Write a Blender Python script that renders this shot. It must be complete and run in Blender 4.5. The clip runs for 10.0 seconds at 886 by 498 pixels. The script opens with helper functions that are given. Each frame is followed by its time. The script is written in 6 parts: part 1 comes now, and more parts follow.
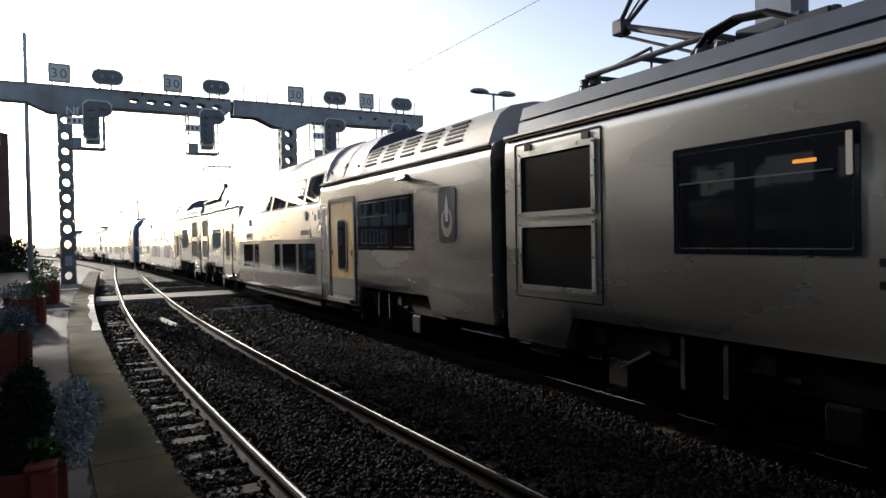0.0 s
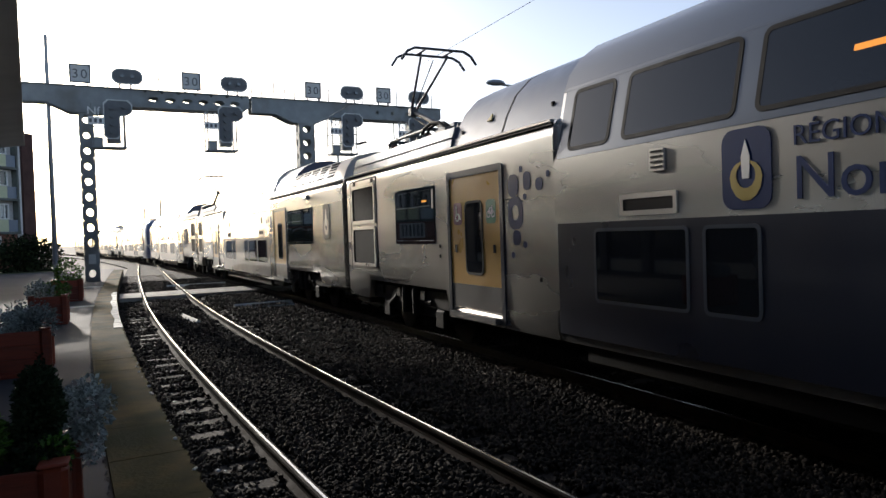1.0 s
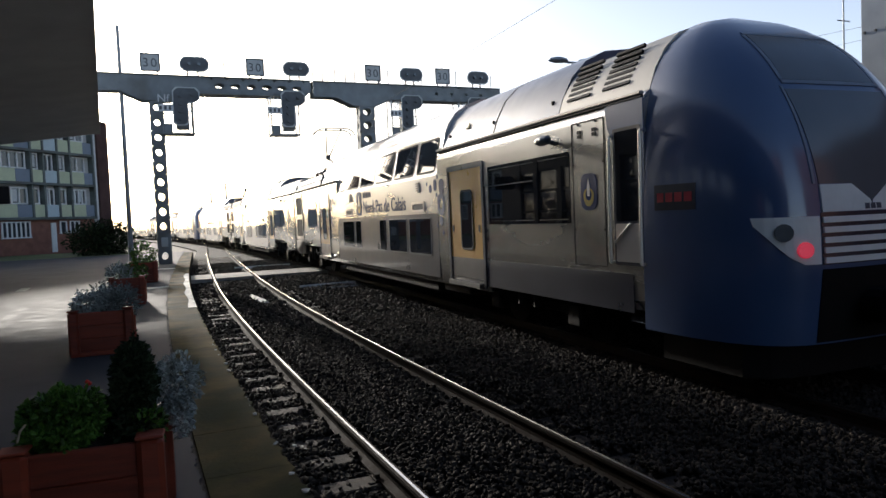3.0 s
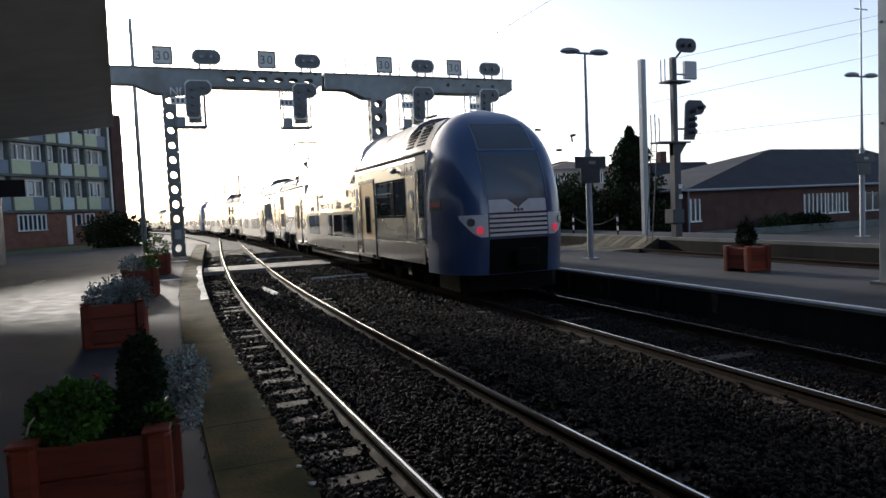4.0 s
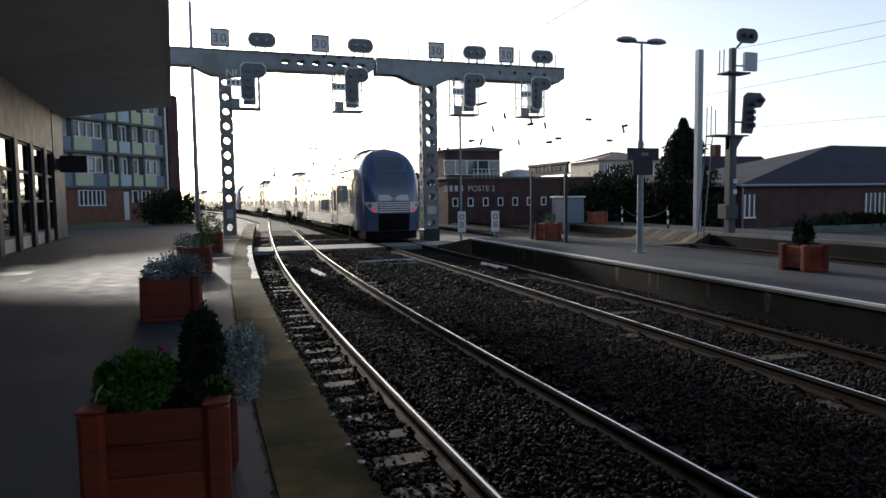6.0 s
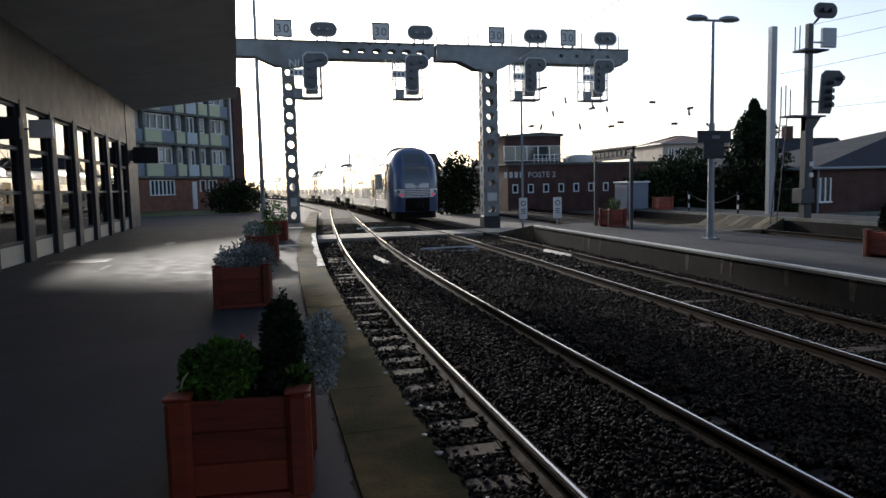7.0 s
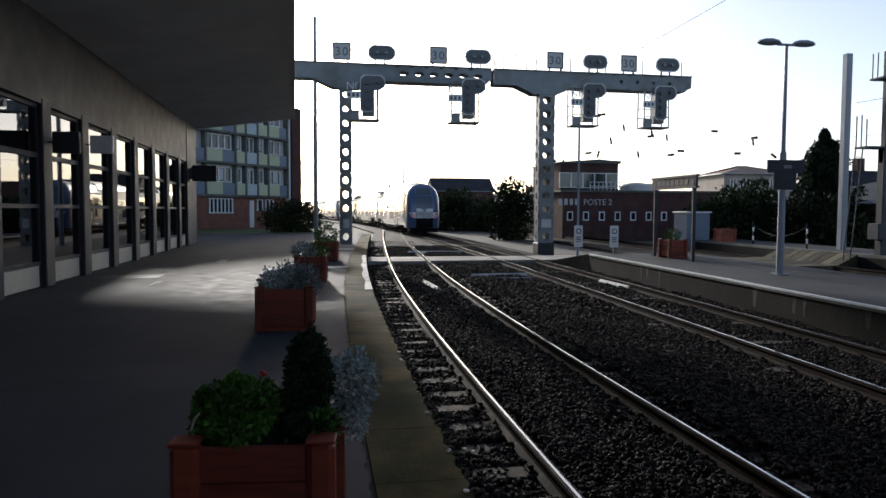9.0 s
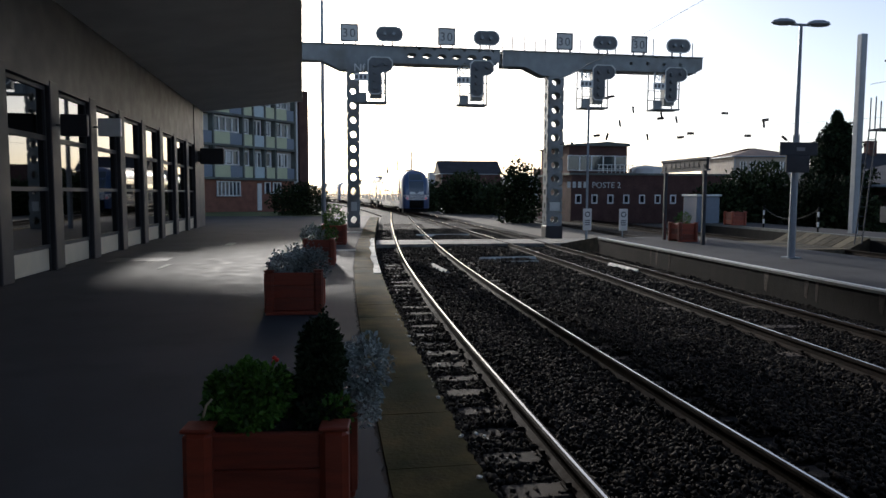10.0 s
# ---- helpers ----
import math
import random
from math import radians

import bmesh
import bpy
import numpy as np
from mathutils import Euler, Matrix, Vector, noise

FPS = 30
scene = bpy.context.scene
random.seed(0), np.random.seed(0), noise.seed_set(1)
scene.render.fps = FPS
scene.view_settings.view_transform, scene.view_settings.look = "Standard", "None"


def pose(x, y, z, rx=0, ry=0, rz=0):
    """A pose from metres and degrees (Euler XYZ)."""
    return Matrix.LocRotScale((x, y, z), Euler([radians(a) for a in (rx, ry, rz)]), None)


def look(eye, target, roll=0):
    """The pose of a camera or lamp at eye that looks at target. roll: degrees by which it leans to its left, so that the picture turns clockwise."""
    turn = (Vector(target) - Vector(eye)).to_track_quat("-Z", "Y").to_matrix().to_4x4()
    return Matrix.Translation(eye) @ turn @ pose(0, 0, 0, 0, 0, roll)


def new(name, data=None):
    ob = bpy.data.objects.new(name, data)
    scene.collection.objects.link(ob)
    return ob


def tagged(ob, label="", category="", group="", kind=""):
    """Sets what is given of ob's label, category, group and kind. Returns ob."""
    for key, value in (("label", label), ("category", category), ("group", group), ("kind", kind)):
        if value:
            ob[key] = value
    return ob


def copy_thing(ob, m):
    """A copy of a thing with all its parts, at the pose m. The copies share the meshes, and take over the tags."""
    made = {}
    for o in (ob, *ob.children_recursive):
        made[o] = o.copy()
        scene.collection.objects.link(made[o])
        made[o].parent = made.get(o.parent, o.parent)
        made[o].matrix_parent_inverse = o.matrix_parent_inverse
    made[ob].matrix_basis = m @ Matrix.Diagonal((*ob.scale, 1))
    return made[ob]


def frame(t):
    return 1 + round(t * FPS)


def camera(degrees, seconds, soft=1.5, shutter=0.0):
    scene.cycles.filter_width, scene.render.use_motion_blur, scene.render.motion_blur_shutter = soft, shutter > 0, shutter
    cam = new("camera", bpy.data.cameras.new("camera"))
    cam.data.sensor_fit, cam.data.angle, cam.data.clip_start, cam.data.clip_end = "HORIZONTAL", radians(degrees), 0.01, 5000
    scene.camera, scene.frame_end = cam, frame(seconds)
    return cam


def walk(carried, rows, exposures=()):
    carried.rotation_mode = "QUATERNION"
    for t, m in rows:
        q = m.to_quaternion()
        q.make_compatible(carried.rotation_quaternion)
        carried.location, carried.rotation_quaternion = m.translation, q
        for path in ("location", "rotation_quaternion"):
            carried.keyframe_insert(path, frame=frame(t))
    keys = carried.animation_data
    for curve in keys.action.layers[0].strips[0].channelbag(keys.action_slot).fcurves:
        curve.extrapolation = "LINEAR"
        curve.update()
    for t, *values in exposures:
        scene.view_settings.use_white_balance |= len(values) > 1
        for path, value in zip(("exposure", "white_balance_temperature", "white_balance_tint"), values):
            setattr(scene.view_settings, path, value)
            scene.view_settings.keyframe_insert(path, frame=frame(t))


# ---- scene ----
cam = camera(65.2, 10.0, 1.5)
PATH = [
    (0, (-0.187, 2.349, 1.613), (0.828, 4.073, 1.584), -1.1),
    (0.5, (-0.137, 2.354, 1.618), (0.849, 4.094, 1.576), -1.5),
    (1, (-0.114, 2.373, 1.605), (0.85, 4.125, 1.559), -1.9),
    (1.5, (-0.093, 2.394, 1.586), (0.838, 4.163, 1.525), -1.5),
    (2, (-0.15, 2.378, 1.589), (0.769, 4.153, 1.519), -1.3),
    (2.5, (-0.199, 2.412, 1.594), (0.677, 4.208, 1.517), -1.9),
    (2.7, (-0.212, 2.426, 1.587), (0.633, 4.236, 1.504), -2.2),
    (3.8, (-0.162, 2.463, 1.613), (0.618, 4.302, 1.502), -2.4),
    (4, (-0.162, 2.434, 1.604), (0.615, 4.273, 1.489), -2.5),
    (4.5, (-0.177, 2.463, 1.595), (0.587, 4.306, 1.463), -1.9),
    (5, (-0.189, 2.473, 1.601), (0.543, 4.329, 1.465), -1.8),
    (5.2, (-0.199, 2.394, 1.603), (0.514, 4.258, 1.467), -1.7),
    (6.3, (-0.241, 2.471, 1.612), (0.385, 4.364, 1.449), -0.8),
    (6.5, (-0.256, 2.5, 1.615), (0.337, 4.402, 1.441), -1.1),
    (7, (-0.312, 2.559, 1.61), (0.182, 4.488, 1.427), -1.3),
    (7.5, (-0.291, 2.764, 1.593), (0.247, 4.671, 1.319), 0.2),
    (8, (-0.202, 2.896, 1.602), (0.262, 4.832, 1.411), -0.3),
    (8.5, (-0.146, 2.972, 1.596), (0.267, 4.925, 1.46), 1.4),
    (9, (-0.189, 3.032, 1.6), (0.161, 4.998, 1.489), 0.2),
    (9.5, (-0.207, 3.076, 1.6), (0.132, 5.041, 1.443), -0.1),
    (10, (-0.212, 3.097, 1.603), (0.117, 5.063, 1.443), 0.2),
]
EXPOSURES = [(0.0, 0.32, 6150, 10), (5.0, 0.32, 6130, 10), (6.5, 0.22, 6100, 10), (7.0, 0.2, 6060, 10), (7.5, 0.7, 6000, 10), (8.0, 0.75, 5950, 10), (8.5, 0.45, 5950, 10), (9.0, 0.12, 5930, 10), (10.0, 0.0, 5900, 10)]
walk(cam, [(t, look(eye, target, roll)) for t, eye, target, roll in PATH], exposures=EXPOSURES)

# ---- light ----
SUN_AZ, SUN_EL = -4.7, 14.3
world = bpy.data.worlds.new("sky")
scene.world = world
world.use_nodes = True
wn = world.node_tree.nodes
wl = world.node_tree.links
sky = wn.new("ShaderNodeTexSky")
sky.sky_type = 'NISHITA'
sky.sun_disc = False
sky.sun_elevation = radians(SUN_EL)
sky.sun_rotation = radians(SUN_AZ)
sky.air_density, sky.dust_density, sky.ozone_density = 0.7, 2.2, 1.2
veil = wn.new("ShaderNodeMix")
veil.data_type, veil.blend_type = 'RGBA', 'ADD'
veil.inputs[7].default_value = (2.7, 2.7, 2.7, 1)
# the haze thins with height
htc, hsep, hmap = wn.new("ShaderNodeTexCoord"), wn.new("ShaderNodeSeparateXYZ"), wn.new("ShaderNodeMapRange")
hmap.interpolation_type = 'SMOOTHSTEP'
hmap.inputs["From Min"].default_value, hmap.inputs["From Max"].default_value = 0.0, 0.62
hmap.inputs["To Min"].default_value, hmap.inputs["To Max"].default_value = 1.0, 0.0
wl.new(htc.outputs["Generated"], hsep.inputs[0])
wl.new(hsep.outputs["Z"], hmap.inputs["Value"])
wl.new(hmap.outputs[0], veil.inputs[0])
wl.new(sky.outputs[0], veil.inputs[6])
wl.new(veil.outputs[2], wn["Background"].inputs[0])
wn["Background"].inputs[1].default_value = 0.132
sun = new("sun", bpy.data.lights.new("sun", 'SUN'))
sun.data.energy, sun.data.angle, sun.data.color = 3.5, radians(2.0), (1.0, 0.905, 0.78)
sd = Vector((math.sin(radians(SUN_AZ)) * math.cos(radians(SUN_EL)), math.cos(radians(SUN_AZ)) * math.cos(radians(SUN_EL)), math.sin(radians(SUN_EL))))
sun.matrix_world = look(sd * 60, (0, 0, 0))


# ---- materials ----
def mat(name, color, rough=0.6, metal=0.0, var=0.12, scale=6.0, bump=0.0, bscale=40.0, spec=0.5, isl=False, coat=0.0, stretch=None, grime=None, rvar=0.09, crough=0.05, gmin=0.48):
    m = bpy.data.materials.new(name)
    m.use_nodes = True
    n, l = m.node_tree.nodes, m.node_tree.links
    b = n["Principled BSDF"]
    b.inputs["Roughness"].default_value = rough
    b.inputs["Metallic"].default_value = metal
    b.inputs["Specular IOR Level"].default_value = spec
    b.inputs["Coat Weight"].default_value = coat
    b.inputs["Coat Roughness"].default_value = crough
    b.inputs["Coat IOR"].default_value = 1.6
    tc = n.new("ShaderNodeTexCoord")
    src = tc.outputs["Object"]
    if stretch:
        mp = n.new("ShaderNodeMapping")
        mp.inputs["Scale"].default_value = stretch
        l.new(src, mp.inputs[0])
        src = mp.outputs[0]
    no = n.new("ShaderNodeTexNoise")
    no.inputs["Scale"].default_value = scale
    no.inputs["Detail"].default_value = 6
    l.new(src, no.inputs["Vector"])
    big = n.new("ShaderNodeTexNoise")
    big.inputs["Scale"].default_value = scale * 0.13
    big.inputs["Detail"].default_value = 3
    l.new(src, big.inputs["Vector"])
    add = n.new("ShaderNodeMath")
    add.operation = 'ADD'
    l.new(no.outputs["Fac"], add.inputs[0])
    l.new(big.outputs["Fac"], add.inputs[1])
    last = add.outputs[0]
    if isl:
        g = n.new("ShaderNodeNewGeometry")
        oi = n.new("ShaderNodeObjectInfo")
        a2 = n.new("ShaderNodeMath")
        a2.operation = 'ADD'
        l.new(g.outputs["Random Per Island"], a2.inputs[0])
        l.new(oi.outputs["Random"], a2.inputs[1])
        a3 = n.new("ShaderNodeMath")
        a3.operation = 'MULTIPLY_ADD'
        a3.inputs[1].default_value = 0.7
        l.new(a2.outputs[0], a3.inputs[0])
        l.new(last, a3.inputs[2])
        a4 = n.new("ShaderNodeMath")
        a4.operation = 'SUBTRACT'
        a4.inputs[1].default_value = 0.7
        l.new(a3.outputs[0], a4.inputs[0])
        last = a4.outputs[0]
    rp = n.new("ShaderNodeMapRange")
    rp.inputs["From Min"].default_value, rp.inputs["From Max"].default_value = 0.6, 1.4
    rp.inputs["To Min"].default_value, rp.inputs["To Max"].default_value = 1 - var * 2, 1 + var * 2
    l.new(last, rp.inputs["Value"])
    mx = n.new("ShaderNodeMix")
    mx.data_type, mx.blend_type = 'RGBA', 'MULTIPLY'
    mx.inputs[0].default_value = 1.0
    mx.inputs[6].default_value = (*color, 1)
    cb = n.new("ShaderNodeCombineColor")
    for i in range(3):
        l.new(rp.outputs[0], cb.inputs[i])
    l.new(cb.outputs[0], mx.inputs[7])
    out = mx.outputs[2]
    if grime:
        gn = n.new("ShaderNodeTexNoise")
        gn.inputs["Scale"].default_value = 0.9
        gn.inputs["Detail"].default_value = 8
        l.new(src, gn.inputs["Vector"])
        gr = n.new("ShaderNodeMapRange")
        gr.inputs["From Min"].default_value, gr.inputs["From Max"].default_value = gmin, gmin + 0.24
        l.new(gn.outputs["Fac"], gr.inputs["Value"])
        gm = n.new("ShaderNodeMix")
        gm.data_type = 'RGBA'
        gm.inputs[7].default_value = (*grime, 1)
        l.new(gr.outputs[0], gm.inputs[0])
        l.new(out, gm.inputs[6])
        out = gm.outputs[2]
    l.new(out, b.inputs["Base Color"])
    rr = n.new("ShaderNodeMapRange")
    rr.inputs["From Min"].default_value, rr.inputs["From Max"].default_value = 0.3, 0.7
    rr.inputs["To Min"].default_value, rr.inputs["To Max"].default_value = max(0.02, rough - rvar), min(1, rough + rvar)
    l.new(no.outputs["Fac"], rr.inputs["Value"])
    l.new(rr.outputs[0], b.inputs["Roughness"])
    if bump:
        bn = n.new("ShaderNodeTexNoise")
        bn.inputs["Scale"].default_value = bscale
        bn.inputs["Detail"].default_value = 5
        l.new(src, bn.inputs["Vector"])
        bp = n.new("ShaderNodeBump")
        bp.inputs["Strength"].default_value = bump
        bp.inputs["Distance"].default_value = 0.02
        l.new(bn.outputs["Fac"], bp.inputs["Height"])
        l.new(bp.outputs[0], b.inputs["Normal"])
    return m


def glow(name, color, power):
    m = mat(name, color, 0.2)
    b = m.node_tree.nodes["Principled BSDF"]
    b.inputs["Emission Color"].default_value = (*color, 1)
    b.inputs["Emission Strength"].default_value = power
    return m


def clear_glass(name):
    m = bpy.data.materials.new(name)
    m.use_nodes = True
    n, l = m.node_tree.nodes, m.node_tree.links
    tr, gl, fr, mx = n.new("ShaderNodeBsdfTransparent"), n.new("ShaderNodeBsdfGlossy"), n.new("ShaderNodeFresnel"), n.new("ShaderNodeMixShader")
    tr.inputs[0].default_value = (0.16, 0.18, 0.19, 1)
    gl.inputs["Roughness"].default_value = 0.02
    fr.inputs[0].default_value = 4.5
    l.new(fr.outputs[0], mx.inputs[0])
    l.new(tr.outputs[0], mx.inputs[1])
    l.new(gl.outputs[0], mx.inputs[2])
    l.new(mx.outputs[0], n["Material Output"].inputs["Surface"])
    return m


def grazing_sheen(*names):
    """A pale sheen layer, standing in for the glare on the paints at grazing angles."""
    for nm in names:
        b = M[nm].node_tree.nodes["Principled BSDF"]
        b.inputs["Sheen Weight"].default_value = 0.14
        b.inputs["Sheen Roughness"].default_value = 0.35
        b.inputs["Sheen Tint"].default_value = (0.9, 0.86, 0.78, 1)


M = {}
M["clear"] = clear_glass("clear_window_glass")
M["silver"] = mat("silver_paint", (0.52, 0.515, 0.485), 0.27, 0.9, 0.05, 1.2, 0.008, 9, stretch=(1, 0.25, 1), rvar=0.03, coat=1.0, crough=0.1)
M["silver2"] = mat("silver_dusty", (0.56, 0.53, 0.47), 0.5, 0.25, 0.07, 2.0, 0.02, 30)
M["navy"] = mat("navy_paint", (0.011, 0.017, 0.036), 0.3, 0.0, 0.08, 2.0, rvar=0.03, coat=1.0, crough=0.09)
M["bandgrey"] = mat("grey_blue_band", (0.065, 0.082, 0.11), 0.3, 0.1, 0.06, 2.0, rvar=0.02, coat=0.8, crough=0.09)
M["blue"] = mat("deep_blue_paint", (0.045, 0.085, 0.19), 0.33, 0.0, 0.08, 1.5, coat=1.0, crough=0.12, rvar=0.03)
M["logo"] = mat("logo_blue", (0.014, 0.032, 0.11), 0.5, 0.0, 0.05, spec=0.12)
M["yellow"] = mat("yellow_door", (0.56, 0.30, 0.025), 0.35, 0.0, 0.06, 2.0, coat=1.0, crough=0.08)
M["roof"] = mat("roof_grey", (0.10, 0.125, 0.16), 0.5, 0.2, 0.15, 2.0, 0.05, 20)
M["pod"] = mat("roof_pod", (0.035, 0.062, 0.115), 0.38, 0.1, 0.1, 2.0, coat=0.5, crough=0.2)
M["tglass"] = mat("train_glass", (0.012, 0.015, 0.020), 0.03, 0.0, 0.05, 2.0, spec=0.5, rvar=0.008)
M["rubber"] = mat("black_rubber", (0.010, 0.010, 0.011), 0.7, 0.0, 0.2, spec=0.12)
# one near-black colour for underframe, bogies, wheels and coupler
M["under"] = mat("underframe_black", (0.006, 0.0055, 0.005), 0.75, 0.0, 0.35, 4.0, 0.2, 20, spec=0.15)
M["steel"] = mat("dark_steel", (0.10, 0.10, 0.10), 0.5, 0.6, 0.2, 5.0)
M["grillem"] = mat("black_mesh", (0.006, 0.0065, 0.008), 0.8, 0.0, 0.2, 60, spec=0.08)
M["alu"] = mat("aluminium_frame", (0.55, 0.55, 0.53), 0.35, 0.8, 0.06)
M["white"] = mat("white_paint", (0.78, 0.78, 0.75), 0.5, 0.0, 0.06, 5.0)
M["whitep"] = mat("white_worn_paint", (0.66, 0.64, 0.58), 0.75, 0.0, 0.25, 7.0, 0.2, 60, grime=(0.22, 0.20, 0.15))
M["gold"] = mat("emblem_yellow", (0.40, 0.30, 0.06), 0.45)
M["red"] = mat("red_patch", (0.16, 0.012, 0.03), 0.4)
M["logored"] = mat("logo_red", (0.42, 0.03, 0.05), 0.4)
M["bloom"] = mat("red_petal", (0.55, 0.03, 0.02), 0.5)
M["drystalk"] = mat("dry_stalk", (0.45, 0.38, 0.26), 0.8)
M["purple"] = mat("purple_sticker", (0.12, 0.015, 0.06), 0.45)
M["green"] = mat("green_sticker", (0.02, 0.17, 0.07), 0.45)
M["trimblue"] = mat("pale_blue_trim", (0.17, 0.21, 0.27), 0.4, 0.0, 0.06)
M["doorgrey"] = mat("grey_door_base", (0.05, 0.052, 0.055), 0.4, 0.2, 0.08, 3.0, coat=0.6, crough=0.12)
M["redlamp"] = glow("tail_light_red", (0.75, 0.05, 0.09), 0.35)
M["lens"] = mat("lamp_lens", (0.12, 0.14, 0.15), 0.1, 0.0, 0.1, spec=0.8)
# base colour lightened to stand in for sky reflected in the windscreen
M["screen"] = mat("windscreen_sky_grey", (0.10, 0.115, 0.13), 0.16, 0.0, 0.05, 2.0, spec=0.9, rvar=0.02)
M["orange"] = glow("ceiling_light_orange", (1.0, 0.36, 0.05), 0.55)
M["rail"] = mat("worn_rail_head", (0.52, 0.50, 0.48), 0.2, 1.0, 0.1, 3.0, stretch=(1, 0.1, 1))
M["railside"] = mat("rusty_rail_side", (0.020, 0.013, 0.009), 0.85, 0.0, 0.3, 8.0, 0.3, 40, spec=0.1)
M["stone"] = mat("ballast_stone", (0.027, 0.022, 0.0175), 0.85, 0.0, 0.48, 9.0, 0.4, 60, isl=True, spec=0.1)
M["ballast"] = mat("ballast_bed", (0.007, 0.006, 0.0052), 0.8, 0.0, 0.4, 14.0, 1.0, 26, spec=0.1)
M["wood"] = mat("weathered_sleeper", (0.050, 0.039, 0.031), 0.75, 0.0, 0.3, 6.0, 0.5, 30, isl=True, stretch=(0.5, 6, 6), spec=0.15)
M["ground"] = mat("earth_ground", (0.10, 0.085, 0.065), 0.9, 0.0, 0.3, 0.6, 0.6, 4)
M["asphalt"] = mat("platform_asphalt", (0.066, 0.065, 0.067), 0.8, 0.0, 0.14, 3.0, 0.03, 120, 0.1, grime=(0.054, 0.053, 0.055))
M["kerb"] = mat("mossy_kerb_stone", (0.135, 0.098, 0.04), 0.9, 0.0, 0.38, 5.0, 0.35, 30, grime=(0.026, 0.031, 0.011), spec=0.05, gmin=0.40)
M["concrete"] = mat("stained_concrete", (0.13, 0.145, 0.13), 0.8, 0.0, 0.2, 2.0, 0.3, 40, grime=(0.09, 0.085, 0.075))
# one near-black colour, mottled at random, for every platform wall
M["darkwall"] = mat("dark_platform_wall", (0.016, 0.015, 0.014), 0.85, 0.0, 0.35, 2.0, 0.3, 30, stretch=(2, 2, 0.4), spec=0.1)
M["soffit"] = mat("grey_painted_soffit", (0.74, 0.74, 0.71), 0.6, 0.0, 0.1, 0.8, 0.1, 20)
M["pier"] = mat("dark_grey_pier", (0.026, 0.026, 0.030), 0.6, 0.0, 0.15, 2.0, 0.1, 30)
M["cream"] = mat("cream_panel", (0.60, 0.53, 0.40), 0.55, 0.0, 0.08, 3.0)
M["glass"] = mat("window_glass", (0.035, 0.042, 0.05), 0.05, 0.0, 0.02, 2.0, spec=1.0)
M["gantry"] = mat("gantry_grey_paint", (0.26, 0.28, 0.28), 0.6, 0.1, 0.16, 3.0, 0.1, 30, grime=(0.16, 0.15, 0.13))
# signal black raised to grey, so the colour carries the haze
M["sigblack"] = mat("signal_black_hazed", (0.13, 0.137, 0.14), 0.55, 0.0, 0.15)
M["sigtxt"] = mat("sign_face", (0.60, 0.61, 0.58), 0.5, 0.0, 0.08)
M["galv"] = mat("galvanised_steel", (0.30, 0.32, 0.34), 0.5, 0.6, 0.12, 3.0)
M["lampg"] = mat("lamp_grey", (0.33, 0.36, 0.38), 0.5, 0.1, 0.08)
M["planter"] = mat("red_brown_wood", (0.23, 0.040, 0.016), 0.5, 0.0, 0.2, 4.0, 0.2, 30, stretch=(1, 1, 8), isl=True)
M["soil"] = mat("dark_soil", (0.03, 0.022, 0.015), 0.95, 0.0, 0.3, 20, 0.8, 40)
M["leaf"] = mat("green_leaf", (0.075, 0.16, 0.022), 0.5, 0.0, 0.3, 8.0, isl=True, spec=0.2)
M["leafdark"] = mat("dark_conifer", (0.022, 0.034, 0.016), 0.65, 0.0, 0.35, 8.0, isl=True, spec=0.08)
M["leafsilver"] = mat("silver_leaf", (0.30, 0.34, 0.32), 0.7, 0.0, 0.2, 8.0, isl=True, spec=0.15)
M["hedge"] = mat("hedge_leaf", (0.035, 0.048, 0.02), 0.65, 0.0, 0.35, 4.0, isl=True, spec=0.08)
M["bark"] = mat("bark", (0.07, 0.05, 0.035), 0.9, 0.0, 0.3, 10, 0.5, 30, spec=0.1)
M["grass"] = mat("winter_grass", (0.10, 0.12, 0.035), 0.9, 0.0, 0.3, 3.0, 0.6, 30)
M["brick"] = mat("red_brick", (0.24, 0.105, 0.07), 0.85, 0.0, 0.18, 14.0, 0.3, 60)
M["brickd"] = mat("dark_brick", (0.092, 0.052, 0.045), 0.85, 0.0, 0.2, 9.0, 0.3, 40, spec=0.15)
M["tile"] = mat("slate_roof", (0.04, 0.04, 0.046), 0.7, 0.0, 0.2, 6.0, 0.3, 30, spec=0.2)
M["tilered"] = mat("terracotta_roof", (0.24, 0.155, 0.115), 0.75, 0.0, 0.2, 6.0, 0.3, 30)
M["lime"] = mat("lime_panel", (0.55, 0.58, 0.38), 0.6, 0.0, 0.06)
M["paleblue"] = mat("pale_blue_panel", (0.50, 0.58, 0.60), 0.6, 0.0, 0.06)
M["render"] = mat("grey_white_render", (0.55, 0.54, 0.51), 0.75, 0.0, 0.1, 2.0)
M["box"] = mat("box_brown", (0.13, 0.08, 0.055), 0.6)
M["mastdark"] = mat("dark_mast_paint", (0.045, 0.052, 0.062), 0.5, 0.1, 0.15)
M["stucco"] = mat("beige_stucco", (0.40, 0.345, 0.285), 0.8, 0.0, 0.12, 3.0)
M["wire"] = mat("dark_wire", (0.02, 0.02, 0.02), 0.6, 0.3)
M["plank"] = mat("pale_crossing_board", (0.30, 0.28, 0.24), 0.8, 0.0, 0.2, 5.0, 0.3, 40, isl=True)
M["oldplank"] = mat("worn_crossing_plank", (0.125, 0.108, 0.072), 0.85, 0.0, 0.28, 5.0, 0.4, 40, isl=True, spec=0.15)
M["dirtywhite"] = mat("distant_white", (0.6, 0.6, 0.58), 0.6)


grazing_sheen("navy", "bandgrey", "yellow", "logo", "doorgrey", "blue", "trimblue", "rubber")


